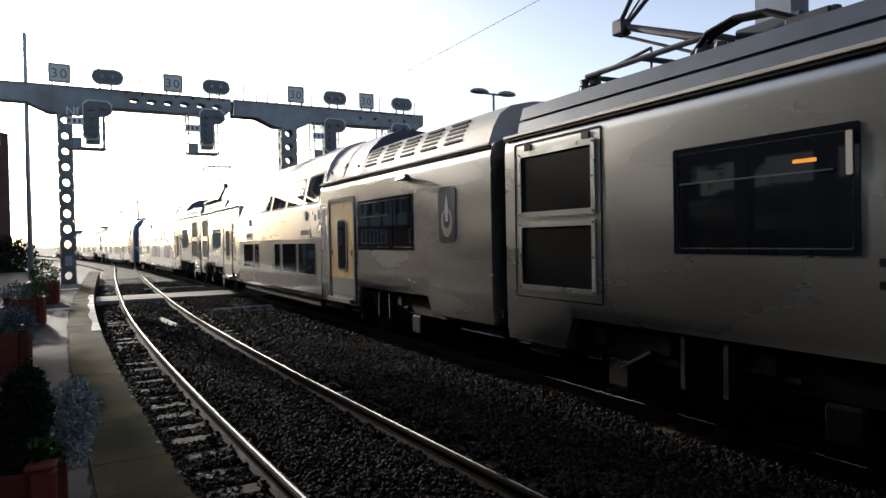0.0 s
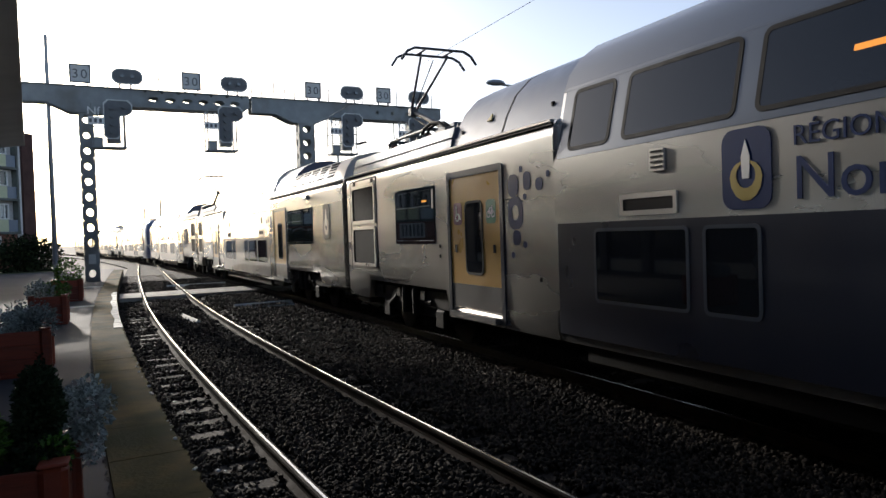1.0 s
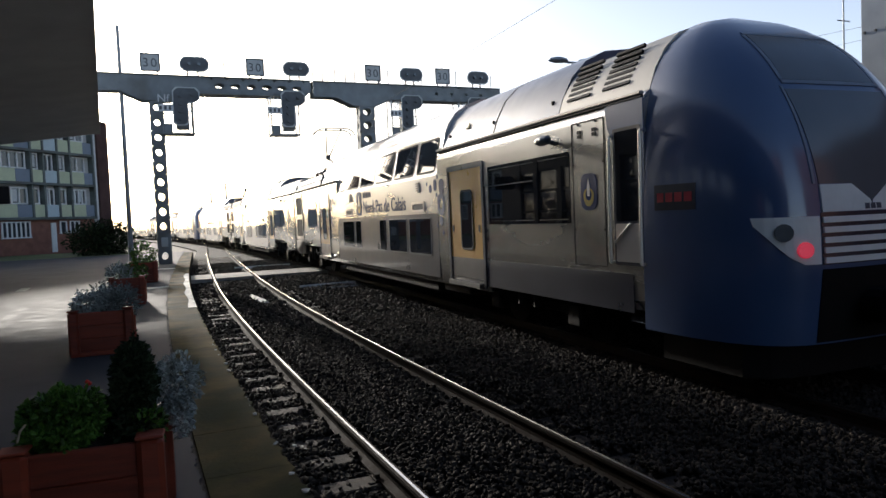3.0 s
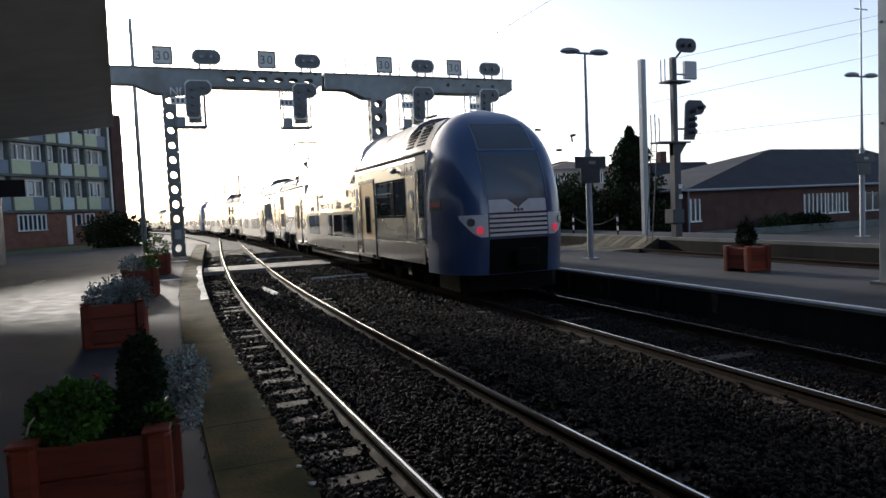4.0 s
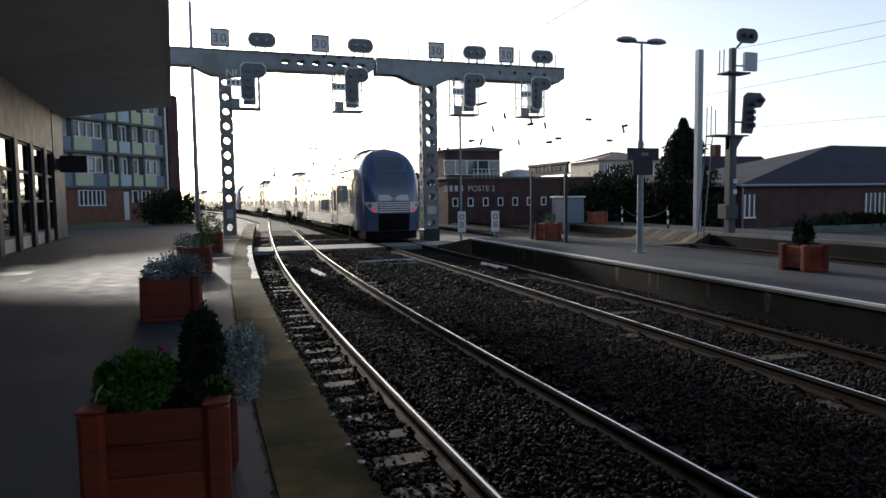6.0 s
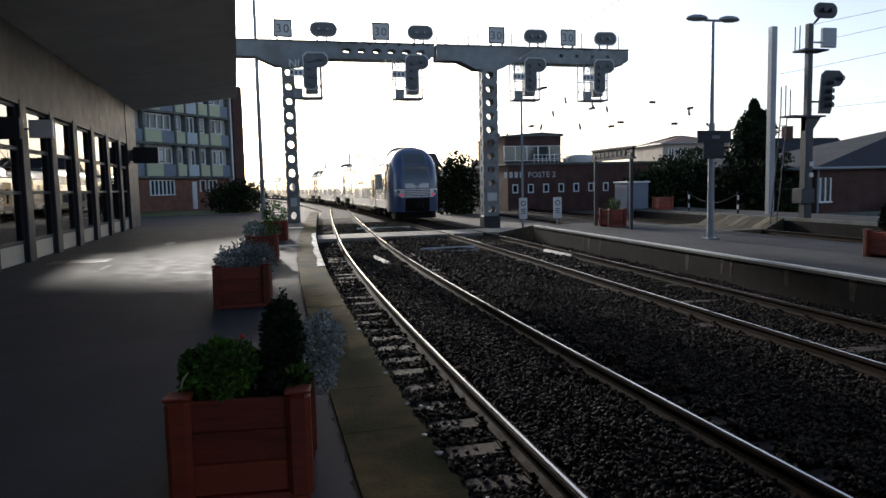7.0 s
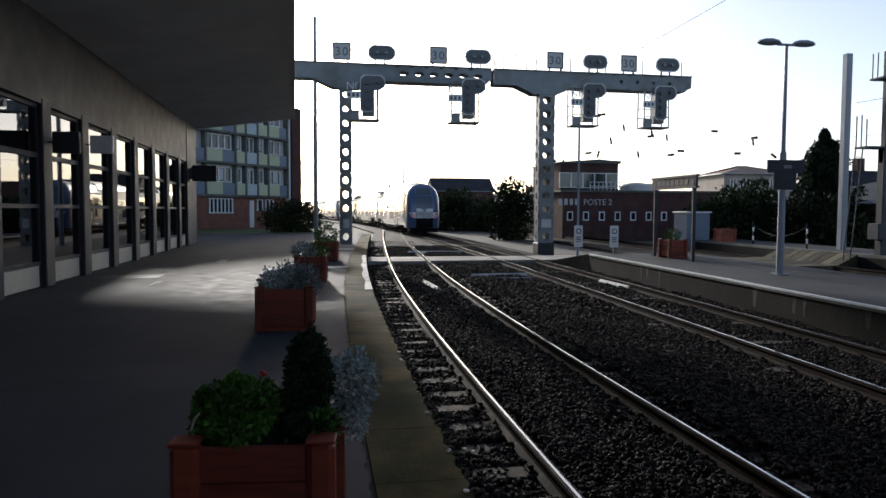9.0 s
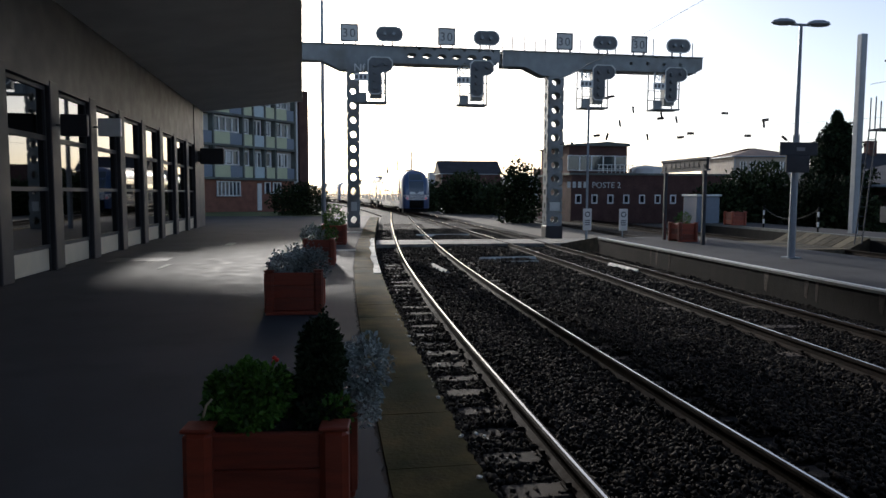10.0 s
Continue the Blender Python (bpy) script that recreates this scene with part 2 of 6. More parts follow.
# ---- mesh helpers ----
def box(bm, x0, x1, y0, y1, z0, z1, bev=0.0):
    vs = [bm.verts.new((x, y, z)) for x in (x0, x1) for y in (y0, y1) for z in (z0, z1)]
    fs = []
    for a, b, c, d in ((0, 1, 3, 2), (4, 6, 7, 5), (0, 4, 5, 1), (2, 3, 7, 6), (0, 2, 6, 4), (1, 5, 7, 3)):
        fs.append(bm.faces.new((vs[a], vs[b], vs[c], vs[d])))
    if bev:
        es = list({e for f in fs for e in f.edges})
        bmesh.ops.bevel(bm, geom=es, offset=bev, segments=1, affect='EDGES', profile=0.5)


def cyl(bm, p0, p1, r0, r1=None, seg=12, caps=True):
    r1 = r0 if r1 is None else r1
    p0, p1 = Vector(p0), Vector(p1)
    q = (p1 - p0).to_track_quat("Z", "Y")
    rings = []
    for p, r in ((p0, r0), (p1, r1)):
        rings.append([bm.verts.new(p + q @ Vector((r * math.cos(2 * math.pi * i / seg), r * math.sin(2 * math.pi * i / seg), 0))) for i in range(seg)])
    for i in range(seg):
        bm.faces.new((rings[0][i], rings[0][(i + 1) % seg], rings[1][(i + 1) % seg], rings[1][i]))
    if caps:
        bm.faces.new(rings[0][::-1])
        bm.faces.new(rings[1])


def prism(bm, pts, d0, d1, mtx=None):
    """A polygon in XY pushed from z d0 to d1."""
    mtx = mtx or Matrix()
    a = [bm.verts.new(mtx @ Vector((x, y, d0))) for x, y in pts]
    b = [bm.verts.new(mtx @ Vector((x, y, d1))) for x, y in pts]
    n = len(pts)
    bm.faces.new(a[::-1])
    bm.faces.new(b)
    for i in range(n):
        bm.faces.new((a[i], a[(i + 1) % n], b[(i + 1) % n], b[i]))


def rpts(w, h, r, cx=0, cy=0, seg=4):
    out = []
    r = min(r, w / 2 - 1e-4, h / 2 - 1e-4)
    for sx, sy, a0 in ((1, 1, 0), (-1, 1, 90), (-1, -1, 180), (1, -1, 270)):
        for i in range(seg + 1):
            a = radians(a0 + 90 * i / seg)
            out.append((cx + sx * (w / 2 - r) + r * math.cos(a), cy + sy * (h / 2 - r) + r * math.sin(a)))
    return out


def ring(bm, outer, inner, d0, d1, mtx=None):
    """A frame between two outlines of as many points."""
    mtx = mtx or Matrix()
    n = len(outer)
    o0, o1, i0, i1 = [[bm.verts.new(mtx @ Vector((x, y, d))) for x, y in p] for p, d in ((outer, d0), (outer, d1), (inner, d0), (inner, d1))]
    for i in range(n):
        j = (i + 1) % n
        bm.faces.new((o1[i], o1[j], i1[j], i1[i]))
        bm.faces.new((o0[i], o0[j], o1[j], o1[i]))
        bm.faces.new((i0[j], i0[i], i1[i], i1[j]))
        bm.faces.new((o0[j], o0[i], i0[i], i0[j]))


def mesh(name, bm, material, smooth=False):
    me = bpy.data.meshes.new(name)
    bmesh.ops.recalc_face_normals(bm, faces=bm.faces)
    bm.to_mesh(me)
    bm.free()
    me.materials.append(M[material])
    if smooth:
        for p in me.polygons:
            p.use_smooth = True
        me.set_sharp_from_angle(angle=radians(35))
    return me


def part(name, bm, material, parent, label="", smooth=False):
    ob = new(name, mesh(name, bm, material, smooth))
    ob.parent = parent
    if label:
        ob["label"] = label
    return ob


def thing(name, label, category, m=None, group="", kind=""):
    ob = tagged(new(name), label, category, group, kind)
    if m:
        ob.matrix_world = m
    return ob


def solid(name, bm, material, label, category, kind="", group="", smooth=False):
    return tagged(new(name, mesh(name, bm, material, smooth)), label, category, group, kind)


def letters(name, text, size, material, parent, m, label="", depth=0.004):
    cu = bpy.data.curves.new(name, 'FONT')
    cu.body, cu.size, cu.extrude = text, size, depth
    cu.resolution_u = 3
    tmp = bpy.data.objects.new(name, cu)
    me = bpy.data.meshes.new_from_object(tmp)
    bpy.data.objects.remove(tmp)
    me.materials.clear()
    me.materials.append(M[material])
    ob = new(name, me)
    ob.parent = parent
    ob.matrix_basis = m
    if label:
        ob["label"] = label
    return ob


def raw(name, verts, faces, material):
    me = bpy.data.meshes.new(name)
    me.from_pydata(verts, [], faces)
    me.materials.append(M[material])
    return me


def leaves(n, centre, radii, size, seed, cone=False, flat=0.0, shell=0.35):
    """Small bent leaves inside a ball or a cone."""
    rng = np.random.default_rng(seed)
    c = np.array(centre)
    d = rng.normal(size=(n, 3))
    d /= np.linalg.norm(d, axis=1)[:, None]
    rad = shell + (1 - shell) * rng.random(n) ** 0.5
    rad *= 1 + 0.22 * np.sin(5 * d[:, 0] + seed) * np.cos(4 * d[:, 1] + 2 * d[:, 2])
    p = d * rad[:, None]
    if cone:
        h = rng.random(n) ** 1.5
        a = rng.random(n) * 2 * np.pi
        r = (1 - h) ** 0.95 * (0.3 + 0.7 * rng.random(n) ** 0.5) * (1 + 0.38 * np.sin(h * 34 + 3 * np.sin(2 * a) + 2 * np.cos(5 * a)))
        p = np.stack([r * np.cos(a), r * np.sin(a), h], 1)
        d = np.stack([np.cos(a), np.sin(a), 0.3 * np.ones(n)], 1)
    p = c + p * np.array(radii)
    u = rng.normal(size=(n, 3)) + 1.1 * d
    u /= np.linalg.norm(u, axis=1)[:, None]
    w = np.cross(u, rng.normal(size=(n, 3)))
    w /= np.linalg.norm(w, axis=1)[:, None]
    nn = np.cross(u, w)
    s = size * (0.6 + 0.8 * rng.random(n))[:, None]
    v = np.stack([p, p + u * s * 0.5 + w * s * 0.28 + nn * s * 0.1, p + u * s, p + u * s * 0.5 - w * s * 0.28 + nn * s * 0.1], 1).reshape(-1, 3)
    i = np.arange(n)[:, None] * 4
    f = np.concatenate([i + [0, 1, 2], i + [0, 2, 3]], 0)
    return v.tolist(), f.tolist()


def leafpart(name, parent, material, label="", **k):
    ob = new(name, raw(name, *leaves(**k), material))
    ob.parent = parent
    if label:
        ob["label"] = label
    return ob


# ---- lines of the place ----
RAIL = -0.30


def c1(y):
    if y < 6:
        return 2.25
    if y < 28:
        return 2.25 + (y - 6) ** 2 / 600
    return 3.057 + (y - 28) * 0.0733 + min((y - 28) ** 2 * 0.0003, 0.5)


def c2(y):
    if y < 7:
        return 6.4 + 0.062 * (y - 7)
    return 6.4 + 0.062 * (y - 7) - 0.0006 * (y - 7) ** 2


def c3(y):
    return 16.5 + 0.05 * (y - 15)


def edge1(y):
    return c1(y) - 1.6


def edge2(y):
    return c2(y) + 1.74


def strip(bm, fa, fb, za, zb, ys):
    """A ribbon between two lines along the track."""
    prev = None
    for y in ys:
        cur = (bm.verts.new((fa(y), y, za)), bm.verts.new((fb(y), y, zb)))
        if prev:
            bm.faces.new((prev[0], prev[1], cur[1], cur[0]))
        prev = cur


def slab(bm, fa, fb, z0, z1, ys):
    """A long block between two lines along the track."""
    rings = [[bm.verts.new(p) for p in ((fa(y), y, z0), (fb(y), y, z0), (fb(y), y, z1), (fa(y), y, z1))] for y in ys]
    for a, b in zip(rings, rings[1:]):
        for i in range(4):
            j = (i + 1) % 4
            bm.faces.new((a[i], a[j], b[j], b[i]))
    bm.faces.new(rings[0])
    bm.faces.new(rings[-1][::-1])


def steps(a, b, d):
    n = max(1, round((b - a) / d))
    return [a + (b - a) * i / n for i in range(n + 1)]


# ---- ground and tracks ----
bm = bmesh.new()
box(bm, -900, 900, -300, 1800, -1.2, -0.62)
solid("ground", bm, "ground", "bare earth ground beyond the railway", "ground", "structure")
bm = bmesh.new()
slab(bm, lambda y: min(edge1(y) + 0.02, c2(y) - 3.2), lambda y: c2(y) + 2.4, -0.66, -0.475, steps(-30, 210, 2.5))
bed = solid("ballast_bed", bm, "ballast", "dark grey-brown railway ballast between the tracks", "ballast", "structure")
bm = bmesh.new()
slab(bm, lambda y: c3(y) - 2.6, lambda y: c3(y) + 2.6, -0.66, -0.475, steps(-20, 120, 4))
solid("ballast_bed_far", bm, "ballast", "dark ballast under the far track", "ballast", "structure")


def rail_mesh(name, f, y0, y1, step=1.0):
    prof = [(-0.07, -0.16), (0.07, -0.16), (0.07, -0.14), (0.012, -0.12), (0.012, -0.045), (0.032, -0.035), (0.032, -0.006), (0.021, -0.001), (0.011, 0.0), (-0.011, 0.0), (-0.021, -0.001), (-0.032, -0.006), (-0.032, -0.035), (-0.012, -0.045), (-0.012, -0.12), (-0.07, -0.14)]
    verts, faces, mats = [], [], []
    ys = steps(y0, y1, step)
    n = len(prof)
    for y in ys:
        for x, z in prof:
            verts.append((f(y) + x, y, RAIL + z))
    for k in range(len(ys) - 1):
        for i in range(n):
            j = (i + 1) % n
            faces.append((k * n + i, k * n + j, (k + 1) * n + j, (k + 1) * n + i))
            mats.append(1 if i == 8 else 0)
    me = bpy.data.meshes.new(name)
    me.from_pydata(verts, [], faces)
    me.materials.append(M["railside"])
    me.materials.append(M["rail"])
    me.polygons.foreach_set("material_index", mats)
    me.update()
    return me


def track(name, f, y0, y1, label, sl0, sl1):
    t = thing(name, label, "railway track", kind="structure")
    for s in (-0.75, 0.75):
        r = new("rail", rail_mesh("rail", lambda y: f(y) + s, y0, y1))
        r.parent = t
        r["label"] = "steel rail with a bright worn head"
    bm = bmesh.new()
    box(bm, -1.28, 1.28, -0.12, 0.12, -0.14, 0, 0.012)
    me = mesh("sleeper", bm, "wood")
    bm = bmesh.new()
    box(bm, -0.10, 0.10, -0.075, 0.075, 0, 0.02, 0.004)
    box(bm, -0.09, -0.05, -0.03, 0.03, 0.015, 0.05)
    box(bm, 0.05, 0.09, -0.03, 0.03, 0.015, 0.05)
    clip = mesh("rail_clip", bm, "railside")
    y = sl0
    while y < sl1:
        o = new("sleeper", me)
        o.parent = t
        a = -math.atan((f(y + .5) - f(y - .5)))
        o.matrix_basis = pose(f(y), y, RAIL - 0.16 + 0.008 * math.sin(y * 7), 0, 0, math.degrees(a))
        if y < 14:
            for s in (-0.75, 0.75):
                k = new("rail_clip", clip)
                k.parent = o
                k.matrix_basis = pose(s, 0, 0.002)
        y += 0.6
    return t


track("track_near", c1, -12, 84, "single railway track on dark wooden sleepers curving away", -11.6, 50)
track("track_main", c2, -25, 205, "railway track beside the low platform", -14.8, 60)
track("track_far", c3, -12, 110, "railway track behind the island platform", 8, 30)

# loose ballast stones
rng = np.random.default_rng(4)


def stones(n, xa, xb, y0, y1, s0, s1, z):
    y = y0 + (y1 - y0) * rng.random(n) ** 1.25
    f1 = np.array([xa(v) for v in y])
    f2 = np.array([xb(v) for v in y])
    x = f1 + (f2 - f1) * rng.random(n)
    k1 = np.array([c1(v) for v in y])
    k2 = np.array([c2(v) for v in y])
    keep = np.ones(n, bool)
    for k in (k1, k2):
        for s in (-0.75, 0.75):
            keep &= np.abs(x - (k + s)) > 0.075
    ph = np.abs(((y - 2.2 + 0.3) % 0.6) - 0.3)
    keep &= ~((ph < 0.13) & (np.abs(x - k1) > 0.55) & (np.abs(x - k1) < 1.3) & (rng.random(n) < 0.85))
    x, y = x[keep], y[keep]
    n = len(x)
    base = np.array([(1, 0, 0), (0, 1, 0), (-1, 0, 0), (0, -1, 0), (0.1, 0.1, 0.8), (0, 0, -0.8), (0.55, 0.6, 0.45), (-0.6, -0.5, 0.4)])
    tri = np.array([(4, 0, 6), (4, 6, 1), (6, 0, 1), (4, 1, 2), (4, 2, 7), (4, 7, 3), (7, 2, 3), (4, 3, 0), (5, 1, 0), (5, 2, 1), (5, 3, 2), (5, 0, 3)])
    s = (s0 + (s1 - s0) * rng.random(n) ** 2)[:, None, None]
    v = base[None] * (0.65 + 0.7 * rng.random((n, 8, 3)))
    a = rng.random((n, 3)) * 2 * np.pi
    ca, sa = np.cos(a), np.sin(a)
    for i, j, k in ((0, 1, 2), (1, 2, 0), (2, 0, 1)):
        vi, vj = v[:, :, i].copy(), v[:, :, j].copy()
        c_, s_ = ca[:, k][:, None], sa[:, k][:, None]
        v[:, :, i], v[:, :, j] = vi * c_ - vj * s_, vi * s_ + vj * c_
    hump = 0.02 * np.sin(x * 3.1) * np.cos(y * 1.7)
    mid = np.where(np.abs(x - (k1[keep] + k2[keep]) / 2) < 1.0, 0.05, 0.0) + np.where(np.abs(x - k1[keep]) < 0.6, 0.02, 0.0)
    v = v * s + np.stack([x, y, z + hump + mid + 0.03 * rng.random(n)], 1)[:, None, :]
    t = tri[None] + (np.arange(n) * 8)[:, None, None]
    return v.reshape(-1, 3), t.reshape(-1, 3)


def stuff_mesh(name, v, t, material):
    me = bpy.data.meshes.new(name)
    me.vertices.add(len(v))
    me.vertices.foreach_set("co", v.astype(np.float32).ravel())
    me.loops.add(len(t) * 3)
    me.loops.foreach_set("vertex_index", t.astype(np.int32).ravel())
    me.polygons.add(len(t))
    me.polygons.foreach_set("loop_start", np.arange(0, len(t) * 3, 3, dtype=np.int32))
    me.polygons.foreach_set("loop_total", np.full(len(t), 3, dtype=np.int32))
    me.update(calc_edges=True)
    me.materials.append(M[material])
    return me


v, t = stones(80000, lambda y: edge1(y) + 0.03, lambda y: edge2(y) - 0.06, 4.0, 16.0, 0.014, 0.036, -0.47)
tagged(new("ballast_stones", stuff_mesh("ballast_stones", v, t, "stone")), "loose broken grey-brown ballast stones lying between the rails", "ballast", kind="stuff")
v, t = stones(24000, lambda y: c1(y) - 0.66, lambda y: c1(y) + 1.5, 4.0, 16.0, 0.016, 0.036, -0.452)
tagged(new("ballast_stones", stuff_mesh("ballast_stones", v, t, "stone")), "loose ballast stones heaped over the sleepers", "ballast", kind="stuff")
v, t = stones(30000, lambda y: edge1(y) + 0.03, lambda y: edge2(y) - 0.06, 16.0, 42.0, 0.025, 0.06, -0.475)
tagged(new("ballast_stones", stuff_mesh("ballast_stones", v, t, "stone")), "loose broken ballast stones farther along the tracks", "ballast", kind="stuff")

# ---- platforms ----
YS = steps(-15, 52, 1.0)
bm = bmesh.new()
slab(bm, lambda y: -30, lambda y: edge1(y) - 0.562 + 0.010 * math.sin(17 * y) + 0.008 * math.sin(41 * y + 1), -0.62, 0.0, steps(-15, 3, 1.0)[:-1] + steps(3, 16, 0.06) + steps(16, 52, 1.0)[1:])
plat = solid("platform_left", bm, "asphalt", "grey asphalt station platform with damp patches", "platform", "structure")
bm = bmesh.new()
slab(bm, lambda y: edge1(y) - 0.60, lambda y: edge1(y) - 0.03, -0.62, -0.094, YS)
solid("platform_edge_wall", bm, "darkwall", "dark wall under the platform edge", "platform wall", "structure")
bm = bmesh.new()
slab(bm, lambda y: edge1(y) - 0.585, lambda y: edge1(y) - 0.536, -0.09, -0.016, YS)
solid("joint_soil", bm, "soil", "dark soil in the joint beside the kerb", "joint", "structure")
kerb_row = thing("kerb", "mossy yellow-green stone kerb along the platform edge", "kerb", kind="structure")
yy = -12.0
while yy < 50:
    L = 1.0
    bm = bmesh.new()
    slab(bm, lambda y: edge1(y) - 0.533, lambda y: edge1(y) + 0.012 * math.sin(31 * y) + 0.010 * math.sin(13.7 * y), -0.09, 0.004 + 0.0015 * math.sin(yy * 5), steps(yy + 0.0015, yy + L - 0.0015, 0.071))
    ob = part("kerb_stone", bm, "kerb", kerb_row)
    yy += L
# worn white edge marking
bm = bmesh.new()
y = 16.9
while y < 27.5:
    slab(bm, lambda y: edge1(y) - 0.13 - 0.03 * math.sin(y * 9), lambda y: edge1(y) + 0.004, -0.05, 0.016, [y, y + 0.86])
    y += 0.9
solid("edge_marking", bm, "whitep", "worn white paint along the platform edge", "marking", "structure")
# stone chips and litter on the kerb rim
bm = bmesh.new()
r2 = random.Random(3)
for i in range(80):
    y = r2.uniform(4.5, 12.5)
    x = edge1(y) + r2.uniform(-0.05, 0.05) if i < 50 else edge1(y) + r2.uniform(0.05, 0.55)
    z = 0.006 if x < edge1(y) else -0.455
    s = 0.006 + 0.022 * r2.random() ** 2
    got = bmesh.ops.create_icosphere(bm, subdivisions=1, radius=s)["verts"]
    for v_ in got:
        v_.co = Vector((x + v_.co.x * r2.uniform(0.6, 1.3), y + v_.co.y * r2.uniform(0.7, 1.7), z + 0.3 * s + v_.co.z * r2.uniform(0.3, 0.7)))
solid("stone_chips", bm, "whitep", "pale broken chips along the kerb rim", "chips", "stuff")
# repaired patches and covers on the asphalt
for (x, y, w, d, nm, lb) in ((-4.6, 20.5, 1.3, 0.9, "manhole_cover", "dark square cover set in the asphalt"), (-3.2, 25.5, 0.25, 1.2, "paint_mark", "faded white paint line on the asphalt"), (-3.7, 18.8, 0.12, 0.9, "paint_mark", "faded white paint line on the asphalt")):
    bm = bmesh.new()
    box(bm, x - w / 2, x + w / 2, y - d / 2, y + d / 2, -0.01, 0.006, 0.002)
    solid(nm, bm, "pier" if nm == "manhole_cover" else "concrete", lb, "cover" if nm == "manhole_cover" else "marking", "structure")
for y in (22.4, 31.5):
    bm = bmesh.new()
    slab(bm, lambda v: edge1(v) - 1.25, lambda v: edge1(v) - 0.54, -0.02, 0.007, [y, y + 0.5])
    solid("threshold_slab", bm, "whitep", "pale painted slab set across the platform strip", "slab", "structure")

bm = bmesh.new()
slab(bm, lambda y: edge2(y) + 0.102, lambda y: 12.6 + 0.03 * (y - 15), -0.62, 0.1, steps(-15, 26, 1.0))
solid("platform_island", bm, "asphalt", "low grey island platform between the tracks", "platform", "structure")
bm = bmesh.new()
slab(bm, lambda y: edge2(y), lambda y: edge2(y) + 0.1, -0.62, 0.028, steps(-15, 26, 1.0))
solid("platform_wall_island", bm, "darkwall", "near-black concrete platform wall", "platform wall", "structure")
rs = random.Random(21)
for y_ in (21.6, 21.2, 20.4, 15.9, 14.6, 14.3, 12.7, 11.2):
    bm = bmesh.new()
    w_, d_ = rs.uniform(0.04, 0.09), rs.uniform(0.25, 0.42)
    vs = [bm.verts.new((edge2(y_) - e_, y_ + k_ * w_, z_)) for e_ in (0.004, -0.01) for k_, z_ in ((-1, 0.02), (1, 0.02), (0.7, -d_), (-0.3, -d_ * 1.15))]
    for f_ in ((0, 1, 2, 3), (7, 6, 5, 4), (0, 4, 5, 1), (1, 5, 6, 2), (2, 6, 7, 3), (3, 7, 4, 0)):
        bm.faces.new([vs[i_] for i_ in f_])
    solid("lime_streak", bm, "wood", "pale lime streak running down the platform wall", "stain", "structure")
bm = bmesh.new()
slab(bm, lambda y: edge2(y) - 0.03, lambda y: edge2(y) + 0.1, 0.03, 0.104, steps(-14, 26, 1.0))
solid("edge_stone_island", bm, "concrete", "pale concrete edge stones of the island platform", "kerb", "structure")
bm = bmesh.new()
slab(bm, lambda y: edge2(y) - 0.034, lambda y: edge2(y) + 0.06 + 0.006 * math.sin(9 * y), 0.075, 0.109, steps(-14, 25.9, 0.3))
solid("edge_line", bm, "white", "white painted platform edge line", "marking", "structure")
bm = bmesh.new()
a = [(edge2(26.01), 26.01), (12.92, 26.01), (13.0, 28.95), (c2(28.95) + 1.3, 28.95)]
top = [bm.verts.new((x, y, 0.1 if y < 27 else -0.34)) for x, y in a]
bot = [bm.verts.new((x, y, -0.62)) for x, y in a]
bm.faces.new(top)
bm.faces.new(bot[::-1])
for i in range(4):
    bm.faces.new((top[i], top[(i + 1) % 4], bot[(i + 1) % 4], bot[i]))
solid("platform_ramp", bm, "oldplank", "pale worn ramp at the end of the island platform", "ramp", "structure")
bm = bmesh.new()
slab(bm, lambda y: 18.4 + 0.04 * (y - 15), lambda y: 21.2 + 0.05 * (y - 15), -0.62, 0.1, steps(-5, 37, 2))
solid("platform_far", bm, "asphalt", "far grey platform behind the third track", "platform", "structure")
bm = bmesh.new()
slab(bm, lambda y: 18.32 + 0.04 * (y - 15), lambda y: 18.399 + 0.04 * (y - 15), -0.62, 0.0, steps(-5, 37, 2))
solid("platform_wall_far", bm, "darkwall", "near-black wall of the far platform", "platform wall", "structure")
bm = bmesh.new()
slab(bm, lambda y: 18.37 + 0.04 * (y - 15), lambda y: 18.6 + 0.04 * (y - 15), 0.0, 0.108, steps(-5, 37, 2))
solid("edge_stone_far", bm, "concrete", "pale edge stones of the far platform", "kerb", "structure")

# foot crossing over the tracks
cross = thing("foot_crossing", "pale board crossing laid level with the rails", "crossing", kind="structure")
for (xa, xb) in ((lambda y: edge1(y) + 0.05, lambda y: c1(y) - 0.82), (lambda y: c1(y) - 0.66, lambda y: c1(y) + 0.66), (lambda y: c1(y) + 0.82, lambda y: c2(y) - 0.82), (lambda y: c2(y) - 0.66, lambda y: c2(y) + 0.66), (lambda y: c2(y) + 0.82, lambda y: 13.0)):
    for k in range(6):
        bm = bmesh.new()
        y0 = 29.0 + k * 0.42
        slab(bm, xa, xb, -0.45, RAIL - 0.012 - 0.004 * (k % 2), [y0, y0 + 0.405])
        part("board", bm, "plank", cross)
for k in range(9):
    bm = bmesh.new()
    y0 = 24.7 + k * 0.5
    slab(bm, lambda y: 12.95 + 0.03 * (y - 15), lambda y: 17.5 + 0.04 * (y - 15), -0.45, RAIL + 0.004, [y0, y0 + 0.44])
    part("board", bm, "oldplank", cross)
    bm = bmesh.new()
    prism(bm, [(17.51 + 0.04 * (y0 - 15), -0.6), (18.31 + 0.04 * (y0 - 15), -0.6), (18.31 + 0.04 * (y0 - 15), 0.09), (17.51 + 0.04 * (y0 - 15), RAIL + 0.004)], -y0 - 0.44, -y0, Matrix.Rotation(radians(90), 4, 'X'))
    part("ramp_board", bm, "oldplank", cross)
